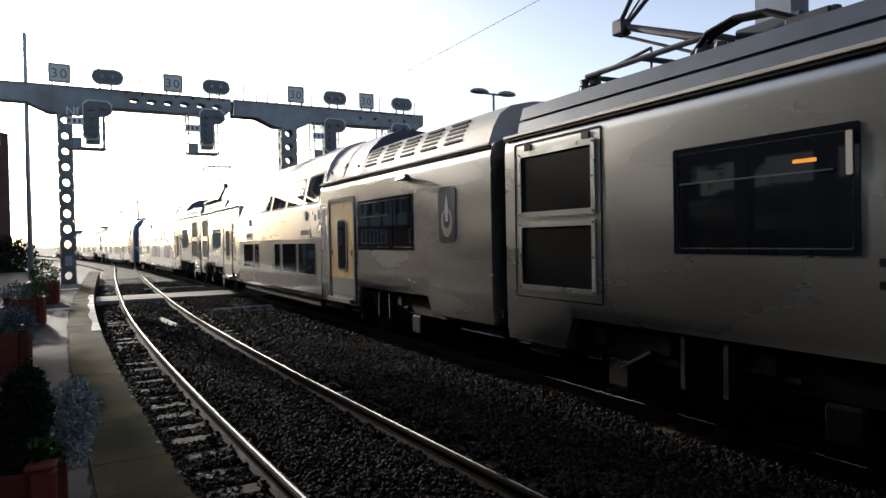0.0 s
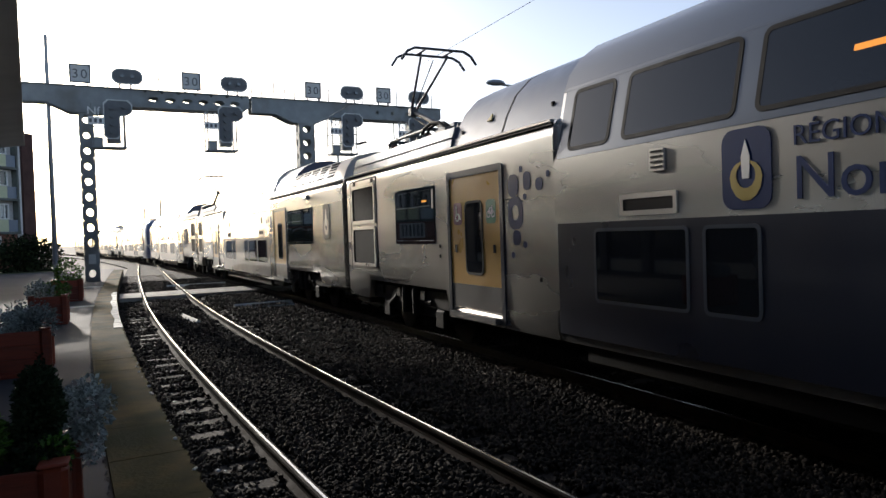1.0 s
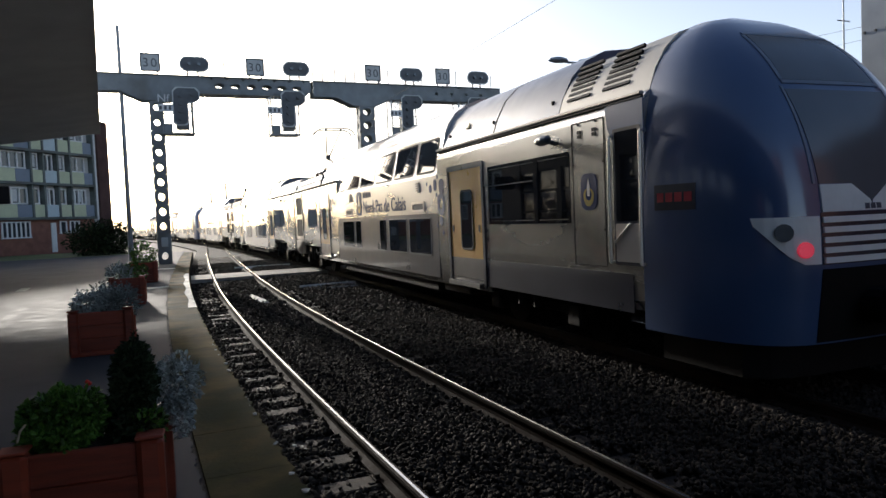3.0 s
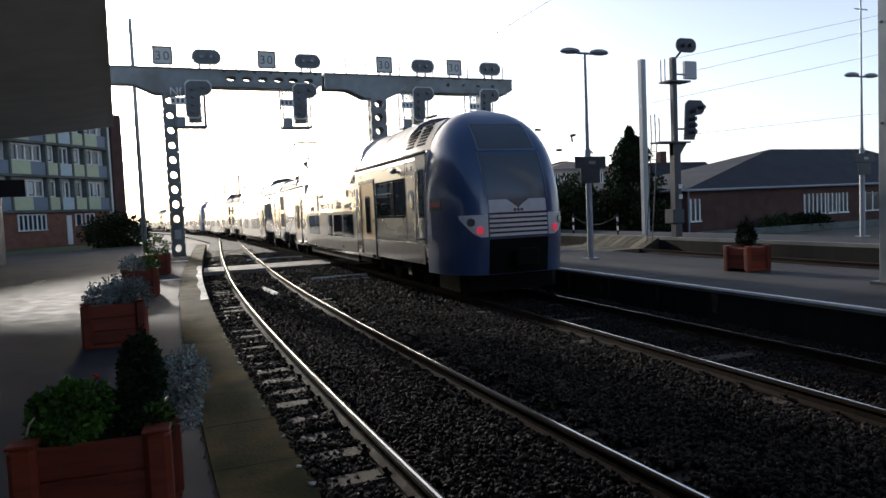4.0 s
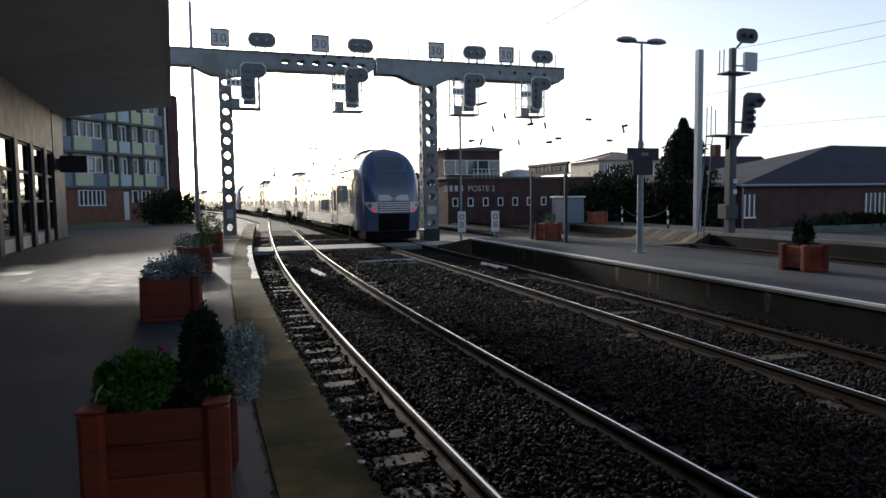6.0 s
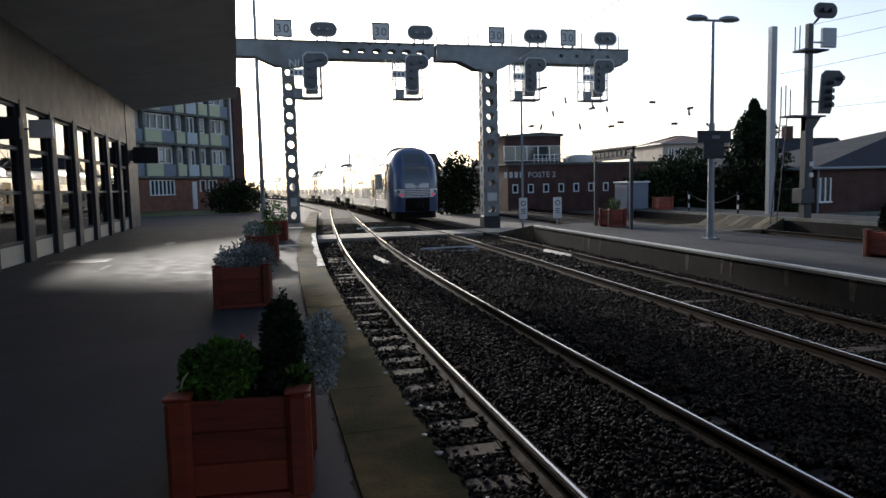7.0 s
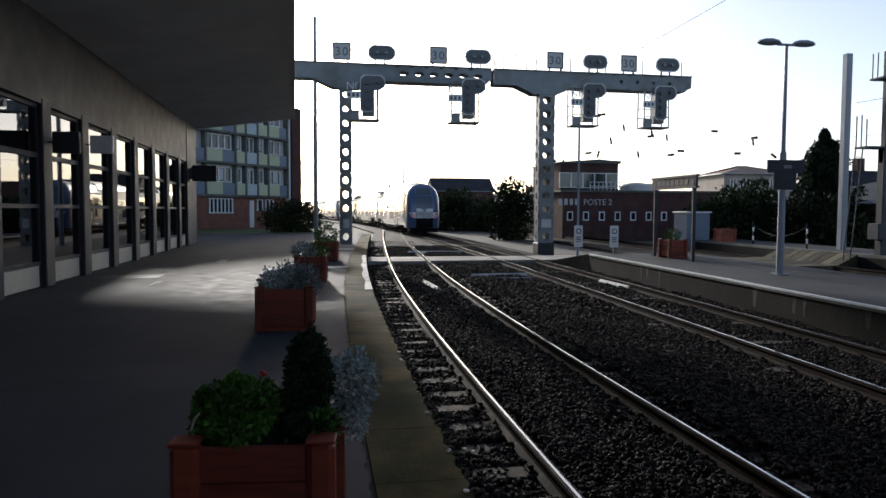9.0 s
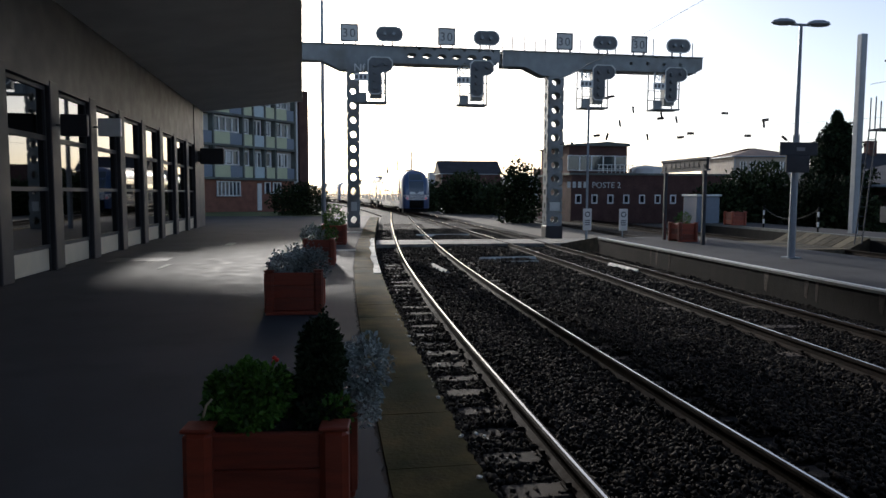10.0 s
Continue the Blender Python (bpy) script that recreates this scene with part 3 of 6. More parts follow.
for (x0, y0, x1, y1, w) in ((2.72, 22.4, 2.81, 20.5, 0.075), (4.4, 23.8, 6.2, 23.9, 0.09), (4.7, 22.9, 6.0, 22.95, 0.05), (4.0, 36.0, 6.6, 36.0, 0.08), (7.81, 21.9, 7.84, 20.1, 0.07)):
    bm = bmesh.new()
    cyl(bm, (x0, y0, -0.43), (x1, y1, -0.43), w, w, 4)
    solid("cable_trough", bm, "whitep", "pale cable cover lying between the tracks", "cable cover", "structure")

# ---- train ----
HW = 1.40


def side(s, q, z, off=0.0, tilt=False):
    """Where a plate lies on the car's side: s the side, q metres from the car's coupling end."""
    right = Vector((0, s, 0))
    up = Vector((0, 0, 1))
    x = HW
    if tilt:
        up = Vector((-s * 0.22, 0, 0.975)).normalized()
        x = HW - (z - 2.70) * 0.2256
    nrm = right.cross(up)
    o = Vector((s * x, -q, z)) + nrm * off
    return Matrix(((right.x, up.x, nrm.x, o.x), (right.y, up.y, nrm.y, o.y), (right.z, up.z, nrm.z, o.z), (0, 0, 0, 1)))


def plate(name, s, q0, q1, z0, z1, material, parent, d0=-0.02, d1=0.008, r=0.02, label="", tilt=False):
    bm = bmesh.new()
    prism(bm, rpts(abs(q1 - q0), abs(z1 - z0), r), d0, d1, side(s, (q0 + q1) / 2, (z0 + z1) / 2, 0, tilt))
    return part(name, bm, material, parent, label)


def frame_plate(name, s, q0, q1, z0, z1, wd, material, parent, d0=-0.01, d1=0.016, r=0.03, label="", tilt=False):
    bm = bmesh.new()
    w, h = abs(q1 - q0), abs(z1 - z0)
    ring(bm, rpts(w, h, r), rpts(w - 2 * wd, h - 2 * wd, max(r - wd, 0.012)), d0, d1, side(s, (q0 + q1) / 2, (z0 + z1) / 2, 0, tilt))
    return part(name, bm, material, parent, label)


END = [(1.36, 0.56), (1.39, 0.80), (1.40, 1.14), (1.40, 3.02), (1.385, 3.14), (1.33, 3.22), (1.22, 3.28), (0.5, 3.36), (0, 3.38)]
DD = [(1.36, 0.56), (1.39, 0.80), (1.40, 1.1), (1.40, 2.70), (1.2082, 3.55), (1.12, 3.76), (0.96, 3.97), (0.70, 4.16), (0.35, 4.28), (0, 4.31)]


def loft(bm, prof, qs):
    full = [(-x, z) for x, z in prof] + [(x, z) for x, z in prof[::-1][1:]]
    rings = []
    for q in qs:
        rings.append([bm.verts.new((x, -q, z)) for x, z in full])
    n = len(full)
    for a, b in zip(rings, rings[1:]):
        for i in range(n):
            bm.faces.new((a[i], a[(i + 1) % n], b[(i + 1) % n], b[i]))
    bm.faces.new(rings[0][::-1])
    bm.faces.new(rings[-1])


def stepped(bm, spots):
    """A body end whose lower rim lifts over the bogie."""
    rings = []
    for q, z_ in spots:
        prof = [(1.37, z_), (1.392, z_ + 0.12)] + END[2:]
        full = [(-x, z) for x, z in prof] + [(x, z) for x, z in prof[::-1][1:]]
        rings.append([bm.verts.new((x, -q, z)) for x, z in full])
    n = len(rings[0])
    for a, b in zip(rings, rings[1:]):
        for i in range(n):
            bm.faces.new((a[i], a[(i + 1) % n], b[(i + 1) % n], b[i]))
    bm.faces.new(rings[0][::-1])
    bm.faces.new(rings[-1])


NOSE = 1.72


def nose_arch(z):
    """How long and how wide the nose is at height z."""
    zz = max(0.0, z - 1.2) / 2.92
    return max(0.0, 1 - min(0.9995, zz ** 2.6)) ** 0.757, 1.405 * max(0.0, 1 - min(0.9995, zz ** 4.5)) ** (1 / 2.2)


def nose_q(x, z):
    """How far the nose reaches at half-width x and height z."""
    a, w = nose_arch(z)
    q = 23.95 + NOSE * a * max(0.0, 1 - min(1.0, abs(x) / w) ** 5) ** 0.4
    if z < 1.2:
        q -= (1.2 - z) * 0.12
    return q


def nose_patch(bm, x0, x1, z0, z1, off, n=8, m=8, mask=None):
    """A skin that follows the nose, off metres proud of it."""
    g = {}
    for i in range(n + 1):
        for j in range(m + 1):
            x, z = x0 + (x1 - x0) * i / n, z0 + (z1 - z0) * j / m
            if mask:
                x = mask(x, z)
            e = 0.01
            nx = -(nose_q(x + e, z) - nose_q(x - e, z)) / (2 * e)
            nz = -(nose_q(x, z + e) - nose_q(x, z - e)) / (2 * e)
            nr = Vector((nx, -1, nz)).normalized()
            p = Vector((x, -nose_q(x, z), z))
            g[i, j] = (bm.verts.new(p + nr * off), bm.verts.new(p - nr * 0.03))
    for i in range(n):
        for j in range(m):
            bm.faces.new([g[a][0] for a in ((i, j), (i + 1, j), (i + 1, j + 1), (i, j + 1))])
            bm.faces.new([g[a][1] for a in ((i, j), (i, j + 1), (i + 1, j + 1), (i + 1, j))])
    rim = [(i, 0) for i in range(n)] + [(n, j) for j in range(m)] + [(i, m) for i in range(n, 0, -1)] + [(0, j) for j in range(m, 0, -1)]
    for a, b in zip(rim, rim[1:] + rim[:1]):
        bm.faces.new((g[a][0], g[a][1], g[b][1], g[b][0]))


def nose_side(bm, s, q0, q1, z0, z1, off, n=4, m=2):
    """A skin on the flank of the nose."""
    g = {}
    for i in range(n + 1):
        for j in range(m + 1):
            q, z = q0 + (q1 - q0) * i / n, z0 + (z1 - z0) * j / m
            a, w = nose_arch(z)
            x = w * (1 - ((q - 23.95) / (NOSE * a)) ** 2.5) ** 0.2
            g[i, j] = (bm.verts.new((s * (x + off), -q, z)), bm.verts.new((s * (x - 0.03), -q, z)))
    for i in range(n):
        for j in range(m):
            bm.faces.new([g[a][0] for a in ((i, j), (i + 1, j), (i + 1, j + 1), (i, j + 1))])
            bm.faces.new([g[a][1] for a in ((i, j), (i, j + 1), (i + 1, j + 1), (i + 1, j))])
    rim = [(i, 0) for i in range(n)] + [(n, j) for j in range(m)] + [(i, m) for i in range(n, 0, -1)] + [(0, j) for j in range(m, 0, -1)]
    for a, b in zip(rim, rim[1:] + rim[:1]):
        bm.faces.new((g[a][0], g[a][1], g[b][1], g[b][0]))


def nose_disc(bm, cx, cz, r, off, seg=14):
    vs = []
    e = 0.01
    nx = -(nose_q(cx + e, cz) - nose_q(cx - e, cz)) / (2 * e)
    nz = -(nose_q(cx, cz + e) - nose_q(cx, cz - e)) / (2 * e)
    nr = Vector((nx, -1, nz)).normalized()
    c = Vector((cx, -nose_q(cx, cz), cz))
    cyl(bm, c - nr * 0.05, c + nr * off, r, r * 0.9, seg)


def door(s, q0, q1, car, stickers):
    fr = frame_plate("door_frame", s, q0, q1, 0.60, 2.84, 0.09, "navy", car, r=0.06, d1=0.02, label="dark blue door frame")
    lf = plate("door", s, q0 + 0.09, q1 - 0.09, 1.12, 2.74, "yellow", car, d1=0.006, r=0.03, label="yellow plug door leaf with a tall window")
    plate("door_base", s, q0 + 0.09, q1 - 0.09, 0.76, 1.118, "doorgrey", lf, d1=0.006, r=0.01, label="grey lower door panel")
    qm = (q0 + q1) / 2
    dw = 0.0 if stickers else 0.06
    plate("door_window", s, qm + dw - 0.25, qm + dw + 0.25, 1.30, 2.34, "tglass", lf, d1=0.010, r=0.09)
    frame_plate("window_seal", s, qm + dw - 0.28, qm + dw + 0.28, 1.27, 2.37, 0.035, "rubber", lf, d0=0.0, d1=0.016, r=0.11)
    frame_plate("door_edge", s, q0 + 0.085, q1 - 0.085, 0.74, 2.755, 0.014, "navy", lf, d0=0.0, d1=0.013, r=0.03)
    bm = bmesh.new()
    m = side(s, qm, 0.66)
    prism(bm, [(-0.72, -0.05), (0.72, -0.05), (0.72, 0.03), (-0.72, 0.03)], 0.0, 0.10, m)
    part("step", bm, "steel", car, "grey metal door step")
    if stickers:
        for dq, c in ((-0.52, "purple"), (0.52, "green")):
            qq = qm + dq
            st = plate("sticker", s, qq - 0.14, qq + 0.14, 2.02, 2.36, c, lf, d1=0.0095, r=0.06, label=c + " pictogram sticker")
            bm = bmesh.new()
            if c == "purple":
                ring(bm, [(-0.01 + 0.065 * math.cos(i * .524), -0.055 + 0.065 * math.sin(i * .524)) for i in range(12)], [(-0.01 + 0.048 * math.cos(i * .524), -0.055 + 0.048 * math.sin(i * .524)) for i in range(12)], 0.009, 0.012, side(s, qq, 2.19))
                prism(bm, [(-0.035 + 0.022 * math.cos(i * .785), 0.10 + 0.022 * math.sin(i * .785)) for i in range(8)], 0.009, 0.012, side(s, qq, 2.19))
                prism(bm, [(-0.045, -0.02), (0.045, -0.02), (0.085, -0.10), (0.10, -0.09), (0.055, 0.0), (-0.02, 0.0), (-0.02, 0.07), (-0.045, 0.07)], 0.009, 0.0122, side(s, qq, 2.19))
            else:
                for a, b in ((-0.065, -0.04), (0.065, -0.04)):
                    ring(bm, [(a + 0.052 * math.cos(i * .785), b + 0.052 * math.sin(i * .785)) for i in range(8)], [(a + 0.038 * math.cos(i * .785), b + 0.038 * math.sin(i * .785)) for i in range(8)], 0.009, 0.012, side(s, qq, 2.19))
                for (xa, ya), (xb, yb) in (((-0.065, -0.04), (-0.03, 0.05)), ((-0.03, 0.05), (0.04, 0.05)), ((0.04, 0.05), (0.0, -0.04)), ((0.0, -0.04), (-0.04, 0.04)), ((0.065, -0.04), (0.035, 0.085))):
                    u_ = Vector((yb - ya, xa - xb)).normalized() * 0.007
                    prism(bm, [(xa - u_.x, ya - u_.y), (xa + u_.x, ya + u_.y), (xb + u_.x, yb + u_.y), (xb - u_.x, yb - u_.y)], 0.009, 0.0122, side(s, qq, 2.19))
            part("pictogram", bm, "white", st)
    for dq in (-1, 1):
        plate("door_button", s, qm + dq * 0.60 - 0.03, qm + dq * 0.60 + 0.03, 1.60, 1.72, "rubber", lf, d1=0.014, r=0.01)


def window(s, q0, q1, car, split):
    fr = frame_plate("window_frame", s, q0, q1, 1.73, 2.70, 0.05, "tglass", car, r=0.02, d1=0.008, label="dark grey window frame")
    plate("pane", s, q0 + 0.06, q1 - 0.06, 1.79, 2.64, "tglass", fr, d1=0.004, r=0.03)
    if split:
        qs = q0 + (q1 - q0) * 0.64
        plate("mullion", s, qs - 0.07, qs + 0.07, 1.78, 2.65, "tglass", fr, d1=0.012, r=0.01)
    plate("transom", s, q0 + 0.07, (q0 + (q1 - q0) * 0.60) if split else q1 - 0.2, 2.365, 2.38, "bandgrey", fr, d1=0.011, r=0.005)


def grille(s, q0, q1, z0, z1, car):
    fr = frame_plate("grille_frame", s, q0, q1, z0, z1, 0.065, "alu", car, d1=0.022, r=0.03, label="pale metal grille frame")
    plate("grille_mesh", s, q0 + 0.055, q1 - 0.055, z0 + 0.055, z1 - 0.055, "grillem", fr, d1=0.006, r=0.01)
    for a in (q0 + 0.033, q1 - 0.033):
        for b in (z0 + 0.033, (z0 + z1) / 2, z1 - 0.033):
            bm = bmesh.new()
            m = side(s, a, b)
            prism(bm, rpts(0.03, 0.03, 0.012), 0.02, 0.028, m)
            part("bolt", bm, "steel", fr)


def emblem(s, q0, q1, z0, z1, car, big):
    e = plate("emblem", s, q0, q1, z0, z1, "logo" if big else "bandgrey", car, d1=0.010, r=0.12, label="dark rounded shield emblem")
    qm, zm = (q0 + q1) / 2, (z0 + z1) / 2
    w, h = q1 - q0, z1 - z0
    bm = bmesh.new()
    n = 14
    o, i_ = [], []
    for k in range(n):
        a = 2 * math.pi * k / n
        o.append((0.33 * w * math.cos(a), -0.10 * h + 0.26 * h * math.sin(a) * (1.15 if math.sin(a) < 0 else 0.8)))
        i_.append((0.20 * w * math.cos(a), -0.08 * h + 0.16 * h * math.sin(a)))
    ring(bm, o, i_, 0.010, 0.013, side(s, qm, zm))
    part("shape", bm, "gold" if big else "silver2", e, "curved shape")
    bm = bmesh.new()
    prism(bm, [(-0.07 * w, -0.12 * h), (0.07 * w, -0.12 * h), (0.09 * w, 0.15 * h), (0.0, 0.36 * h), (-0.09 * w, 0.15 * h)], 0.010, 0.014, side(s, qm, zm))
    part("shape", bm, "white", e, "white pointed shape")


def bogie(qc, car, motor):
    b = new("bogie")
    b.parent = car
    bm = bmesh.new()
    for s in (-1, 1):
        box(bm, s * 1.12 - 0.07, s * 1.12 + 0.07, -qc - 1.65, -qc + 1.65, 0.42, 0.62, 0.03)
        for dq in (-1.25, 1.25):
            box(bm, s * 1.18 - 0.1, s * 1.18 + 0.1, -qc + dq - 0.17, -qc + dq + 0.17, 0.28, 0.6, 0.03)
        cyl(bm, (s * 1.2, -qc - 0.25, 0.45), (s * 1.2, -qc - 0.25, 0.95), 0.14, 0.14, 10)
        cyl(bm, (s * 1.2, -qc + 0.25, 0.45), (s * 1.2, -qc + 0.25, 0.95), 0.14, 0.14, 10)
        cyl(bm, (s * 1.24, -qc - 0.9, 0.7), (s * 1.24, -qc - 0.2, 0.75), 0.05, 0.05, 8)
        cyl(bm, (s * 1.24, -qc + 0.75, 0.72), (s * 1.24, -qc + 1.2, 0.5), 0.045, 0.045, 8)
    box(bm, -1.1, 1.1, -qc - 0.3, -qc + 0.3, 0.4, 0.75, 0.03)
    part("bogie_frame", bm, "under", b, "near-black bogie frame")
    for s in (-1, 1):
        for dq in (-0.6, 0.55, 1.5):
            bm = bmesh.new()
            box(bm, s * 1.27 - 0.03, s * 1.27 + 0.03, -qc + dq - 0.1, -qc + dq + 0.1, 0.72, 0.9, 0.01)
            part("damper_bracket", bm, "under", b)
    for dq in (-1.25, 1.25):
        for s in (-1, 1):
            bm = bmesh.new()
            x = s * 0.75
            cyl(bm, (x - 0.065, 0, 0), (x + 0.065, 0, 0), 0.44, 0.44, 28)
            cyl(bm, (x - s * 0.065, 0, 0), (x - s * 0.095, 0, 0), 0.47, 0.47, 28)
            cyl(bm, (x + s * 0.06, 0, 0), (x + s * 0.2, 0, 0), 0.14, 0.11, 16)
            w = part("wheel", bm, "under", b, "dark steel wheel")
            w.location = (0, -qc + dq, 0.45)


def pantograph(q, car):
    p = new("pantograph")
    p.parent = car
    p["label"] = "raised dark pantograph on insulators"
    bm = bmesh.new()
    for x in (-0.55, 0.55):
        cyl(bm, (x, -q - 0.9, 3.96), (x, -q + 1.1, 3.96), 0.035, 0.035, 8)
    for dy in (-0.9, 0.1, 1.1):
        cyl(bm, (-0.55, -q + dy, 3.96), (0.55, -q + dy, 3.96), 0.035, 0.035, 8)
    part("base_frame", bm, "steel", p)
    for x in (-0.5, 0.5):
        for dy in (-0.8, 1.0):
            bm = bmesh.new()
            for k in range(5):
                cyl(bm, (x, -q + dy, 3.50 + k * 0.085), (x, -q + dy, 3.56 + k * 0.085), 0.085, 0.07, 10)
            part("insulator", bm, "box", p)
    bm = bmesh.new()
    cyl(bm, (0, -q - 0.7, 4.00), (0, -q + 1.05, 4.66), 0.06, 0.045, 10)
    cyl(bm, (0.0, -q - 0.3, 3.96), (0, -q + 1.0, 4.52), 0.022, 0.022, 6)
    box(bm, -0.09, 0.09, -q + 0.95, -q + 1.15, 4.54, 4.74, 0.02)
    part("lower_arm", bm, "steel", p)
    bm = bmesh.new()
    cyl(bm, (-0.05, -q + 1.05, 4.66), (-0.3, -q - 0.15, 5.60), 0.032, 0.025, 8)
    cyl(bm, (0.05, -q + 1.05, 4.66), (0.3, -q - 0.15, 5.60), 0.032, 0.025, 8)
    cyl(bm, (0, -q + 1.1, 4.60), (0, -q - 0.1, 5.54), 0.014, 0.014, 6)
    part("upper_arm", bm, "steel", p)
    bm = bmesh.new()
    for dy in (-0.42, 0.12):
        pts = [(-0.85, 5.42), (-0.72, 5.60), (-0.55, 5.68), (0.55, 5.68), (0.72, 5.60), (0.85, 5.42)]
        for a, b in zip(pts, pts[1:]):
            cyl(bm, (a[0], -q + dy, a[1]), (b[0], -q + dy, b[1]), 0.028, 0.028, 6)
    for x in (-0.3, 0.3):
        cyl(bm, (x, -q - 0.42, 5.67), (x, -q + 0.12, 5.67), 0.02, 0.02, 6)
        cyl(bm, (x, -q - 0.15, 5.60), (x, -q - 0.15, 5.67), 0.02, 0.02, 6)
    part("collector_head", bm, "steel", p)


def make_car(name, cab, label, length):
    car = thing(name, label, "train carriage", group="passenger train")
    end = 23.93 if cab else length - 0.15
    bm = bmesh.new()
    stepped(bm, ((0.15, 0.60), (1.35, 0.60), (1.5, 0.98), (5.15, 0.98), (5.3, 0.56), (8.3, 0.56)))
    part("end_section", bm, "silver", car, "silver-beige metal body end", True)
    bm = bmesh.new()
    loft(bm, DD, [8.3, 17.42])
    part("double_deck_section", bm, "silver", car, "silver-beige double-deck body", True)
    bm = bmesh.new()
    stepped(bm, ((17.42, 0.56), (19.65, 0.56), (19.8, 0.98), (22.8, 0.98), (22.95, 0.70), (end, 0.70)))
    part("rear_section", bm, "silver", car, "silver-beige metal body end", True)
    bm = bmesh.new()
    loft(bm, [(1.2145, 3.548)] + [(x * 1.004, z + 0.005) for x, z in DD[5:]], [8.302, 17.418])
    part("deck_roof", bm, "bandgrey", car, "blue-grey curved roof over the upper deck", True)
    # gutters
    for s in (-1, 1):
        for a, b in ((0.15, 8.3), (17.42, end)):
            bm = bmesh.new()
            box(bm, *sorted((s * 1.36, s * 1.425)), -b, -a, 3.195, 3.235, 0.008)
            part("gutter", bm, "silver2", car, "bright rain gutter")
            bm = bmesh.new()
            box(bm, *sorted((s * 1.37, s * 1.412)), -b, -a, 3.165, 3.195)
            part("gutter_shadow_gap", bm, "rubber", car)
    # roof over the coupling end: deck with low cheeks
    bm = bmesh.new()
    half = [(1.30, 3.24), (1.265, 3.40), (1.22, 3.40), (1.22, 3.435), (1.255, 3.435), (1.20, 3.60), (1.05, 3.61), (1.0, 3.505)]
    pts = [(-x_, z_) for x_, z_ in half] + half[::-1]
    prism(bm, pts, 0.3, 5.3, Matrix.Rotation(radians(90), 4, 'X'))
    part("roof_deck", bm, "roof", car, "dark grey roof deck with equipment")
    for s in (-1, 1):
        for k in range(3):
            bm = bmesh.new()
            box(bm, *sorted((s * 0.45, s * 0.9)), -(3.3 + k * 0.6) - 0.42, -(3.3 + k * 0.6), 3.5, 3.70 + 0.06 * (k % 2), 0.02)
            part("roof_box", bm, "steel", car)
        bm = bmesh.new()
        cyl(bm, (s * 0.8, -3.0, 3.64), (s * 0.7, -4.9, 3.66), 0.03, 0.03, 6)
        part("roof_pipe", bm, "steel", car)
    if cab:
        pantograph(1.9, car)
        bm = bmesh.new()
        for k in range(5):
            cyl(bm, (-0.5, -0.75, 3.5 + k * 0.09), (-0.5, -0.75, 3.57 + k * 0.09), 0.15 - 0.018 * k, 0.10, 10)
        part("roof_insulator", bm, "steel", car)
        bm = bmesh.new()
        cyl(bm, (-0.5, -0.75, 3.93), (-0.5, -1.9, 4.06), 0.02, 0.02, 6)
        cyl(bm, (-0.5, -1.9, 4.06), (-0.5, -1.9, 3.5), 0.015, 0.015, 6)
        part("roof_cable", bm, "steel", car)
        bm = bmesh.new()
        box(bm, -0.42, 0.5, -3.72, -2.98, 3.52, 3.97, 0.02)
        part("roof_box", bm, "roof", car, "grey equipment box on the roof")
        for dx in (-0.62, -0.52):
            bm = bmesh.new()
            arc = [(2.55, 3.52), (2.62, 3.78), (2.82, 3.96), (3.15, 4.02), (3.5, 3.98), (3.85, 3.80), (4.3, 3.70)]
            for (qa, za), (qb, zb) in zip(arc, arc[1:]):
                cyl(bm, (dx, -qa, za), (dx, -qb, zb), 0.032, 0.032, 8)
            bmesh.ops.remove_doubles(bm, verts=bm.verts, dist=0.012)
            part("roof_cable", bm, "rubber", car, "thick black arched roof cable")
        for qq in (2.85, 3.1, 3.95, 4.25, 4.6):
            bm = bmesh.new()
            for k in range(4):
                cyl(bm, (-0.74, -qq, 3.5 + k * 0.075), (-0.74, -qq, 3.56 + k * 0.075), 0.075, 0.055, 10)
            part("roof_insulator", bm, "steel", car)
    # rounded roof pods either side of the double deck
    pod = [(1.27, 3.25), (1.18, 3.50), (1.02, 3.80), (0.78, 4.04), (0.45, 4.20), (0, 4.25)]
    pod_end = 21.9 if cab else 19.6
    for a, b, nm in ((5.32, 8.29, "pod"), (17.43, pod_end, "pod")):
        bm = bmesh.new()
        loft(bm, pod, [a, b])
        rp = part("roof_pod", bm, nm, car, "smooth blue-grey roof pod", True)
        bm = bmesh.new()
        loft(bm, [(x * 1.004, z + 0.004) for x, z in pod], [a + (b - a) * 0.52, a + (b - a) * 0.52 + 0.03])
        part("seam", bm, "rubber", rp)
        for s in (-1, 1):
            bm = bmesh.new()
            mt = Matrix.Translation((s * 1.168, -a - 1.1, 3.56)) @ Matrix.Rotation(-s * radians(28), 4, 'Y') @ Matrix.Rotation(s * radians(90), 4, 'Z') @ Matrix.Rotation(radians(90), 4, 'X')
            prism(bm, [(-0.07, -0.05), (0.07, -0.05), (0.0, 0.07)], -0.01, 0.012, mt)
            part("warning_triangle", bm, "gold", rp, "small yellow warning triangle")
            for qq in steps(a + 0.25, b - 0.25, 2.4):
                bm = bmesh.new()
                box(bm, *sorted((s * 1.17, s * 1.215)), -qq - 0.02, -qq + 0.02, 3.44, 3.50, 0.006)
                part("pod_latch", bm, "rubber", car)
    bm = bmesh.new()
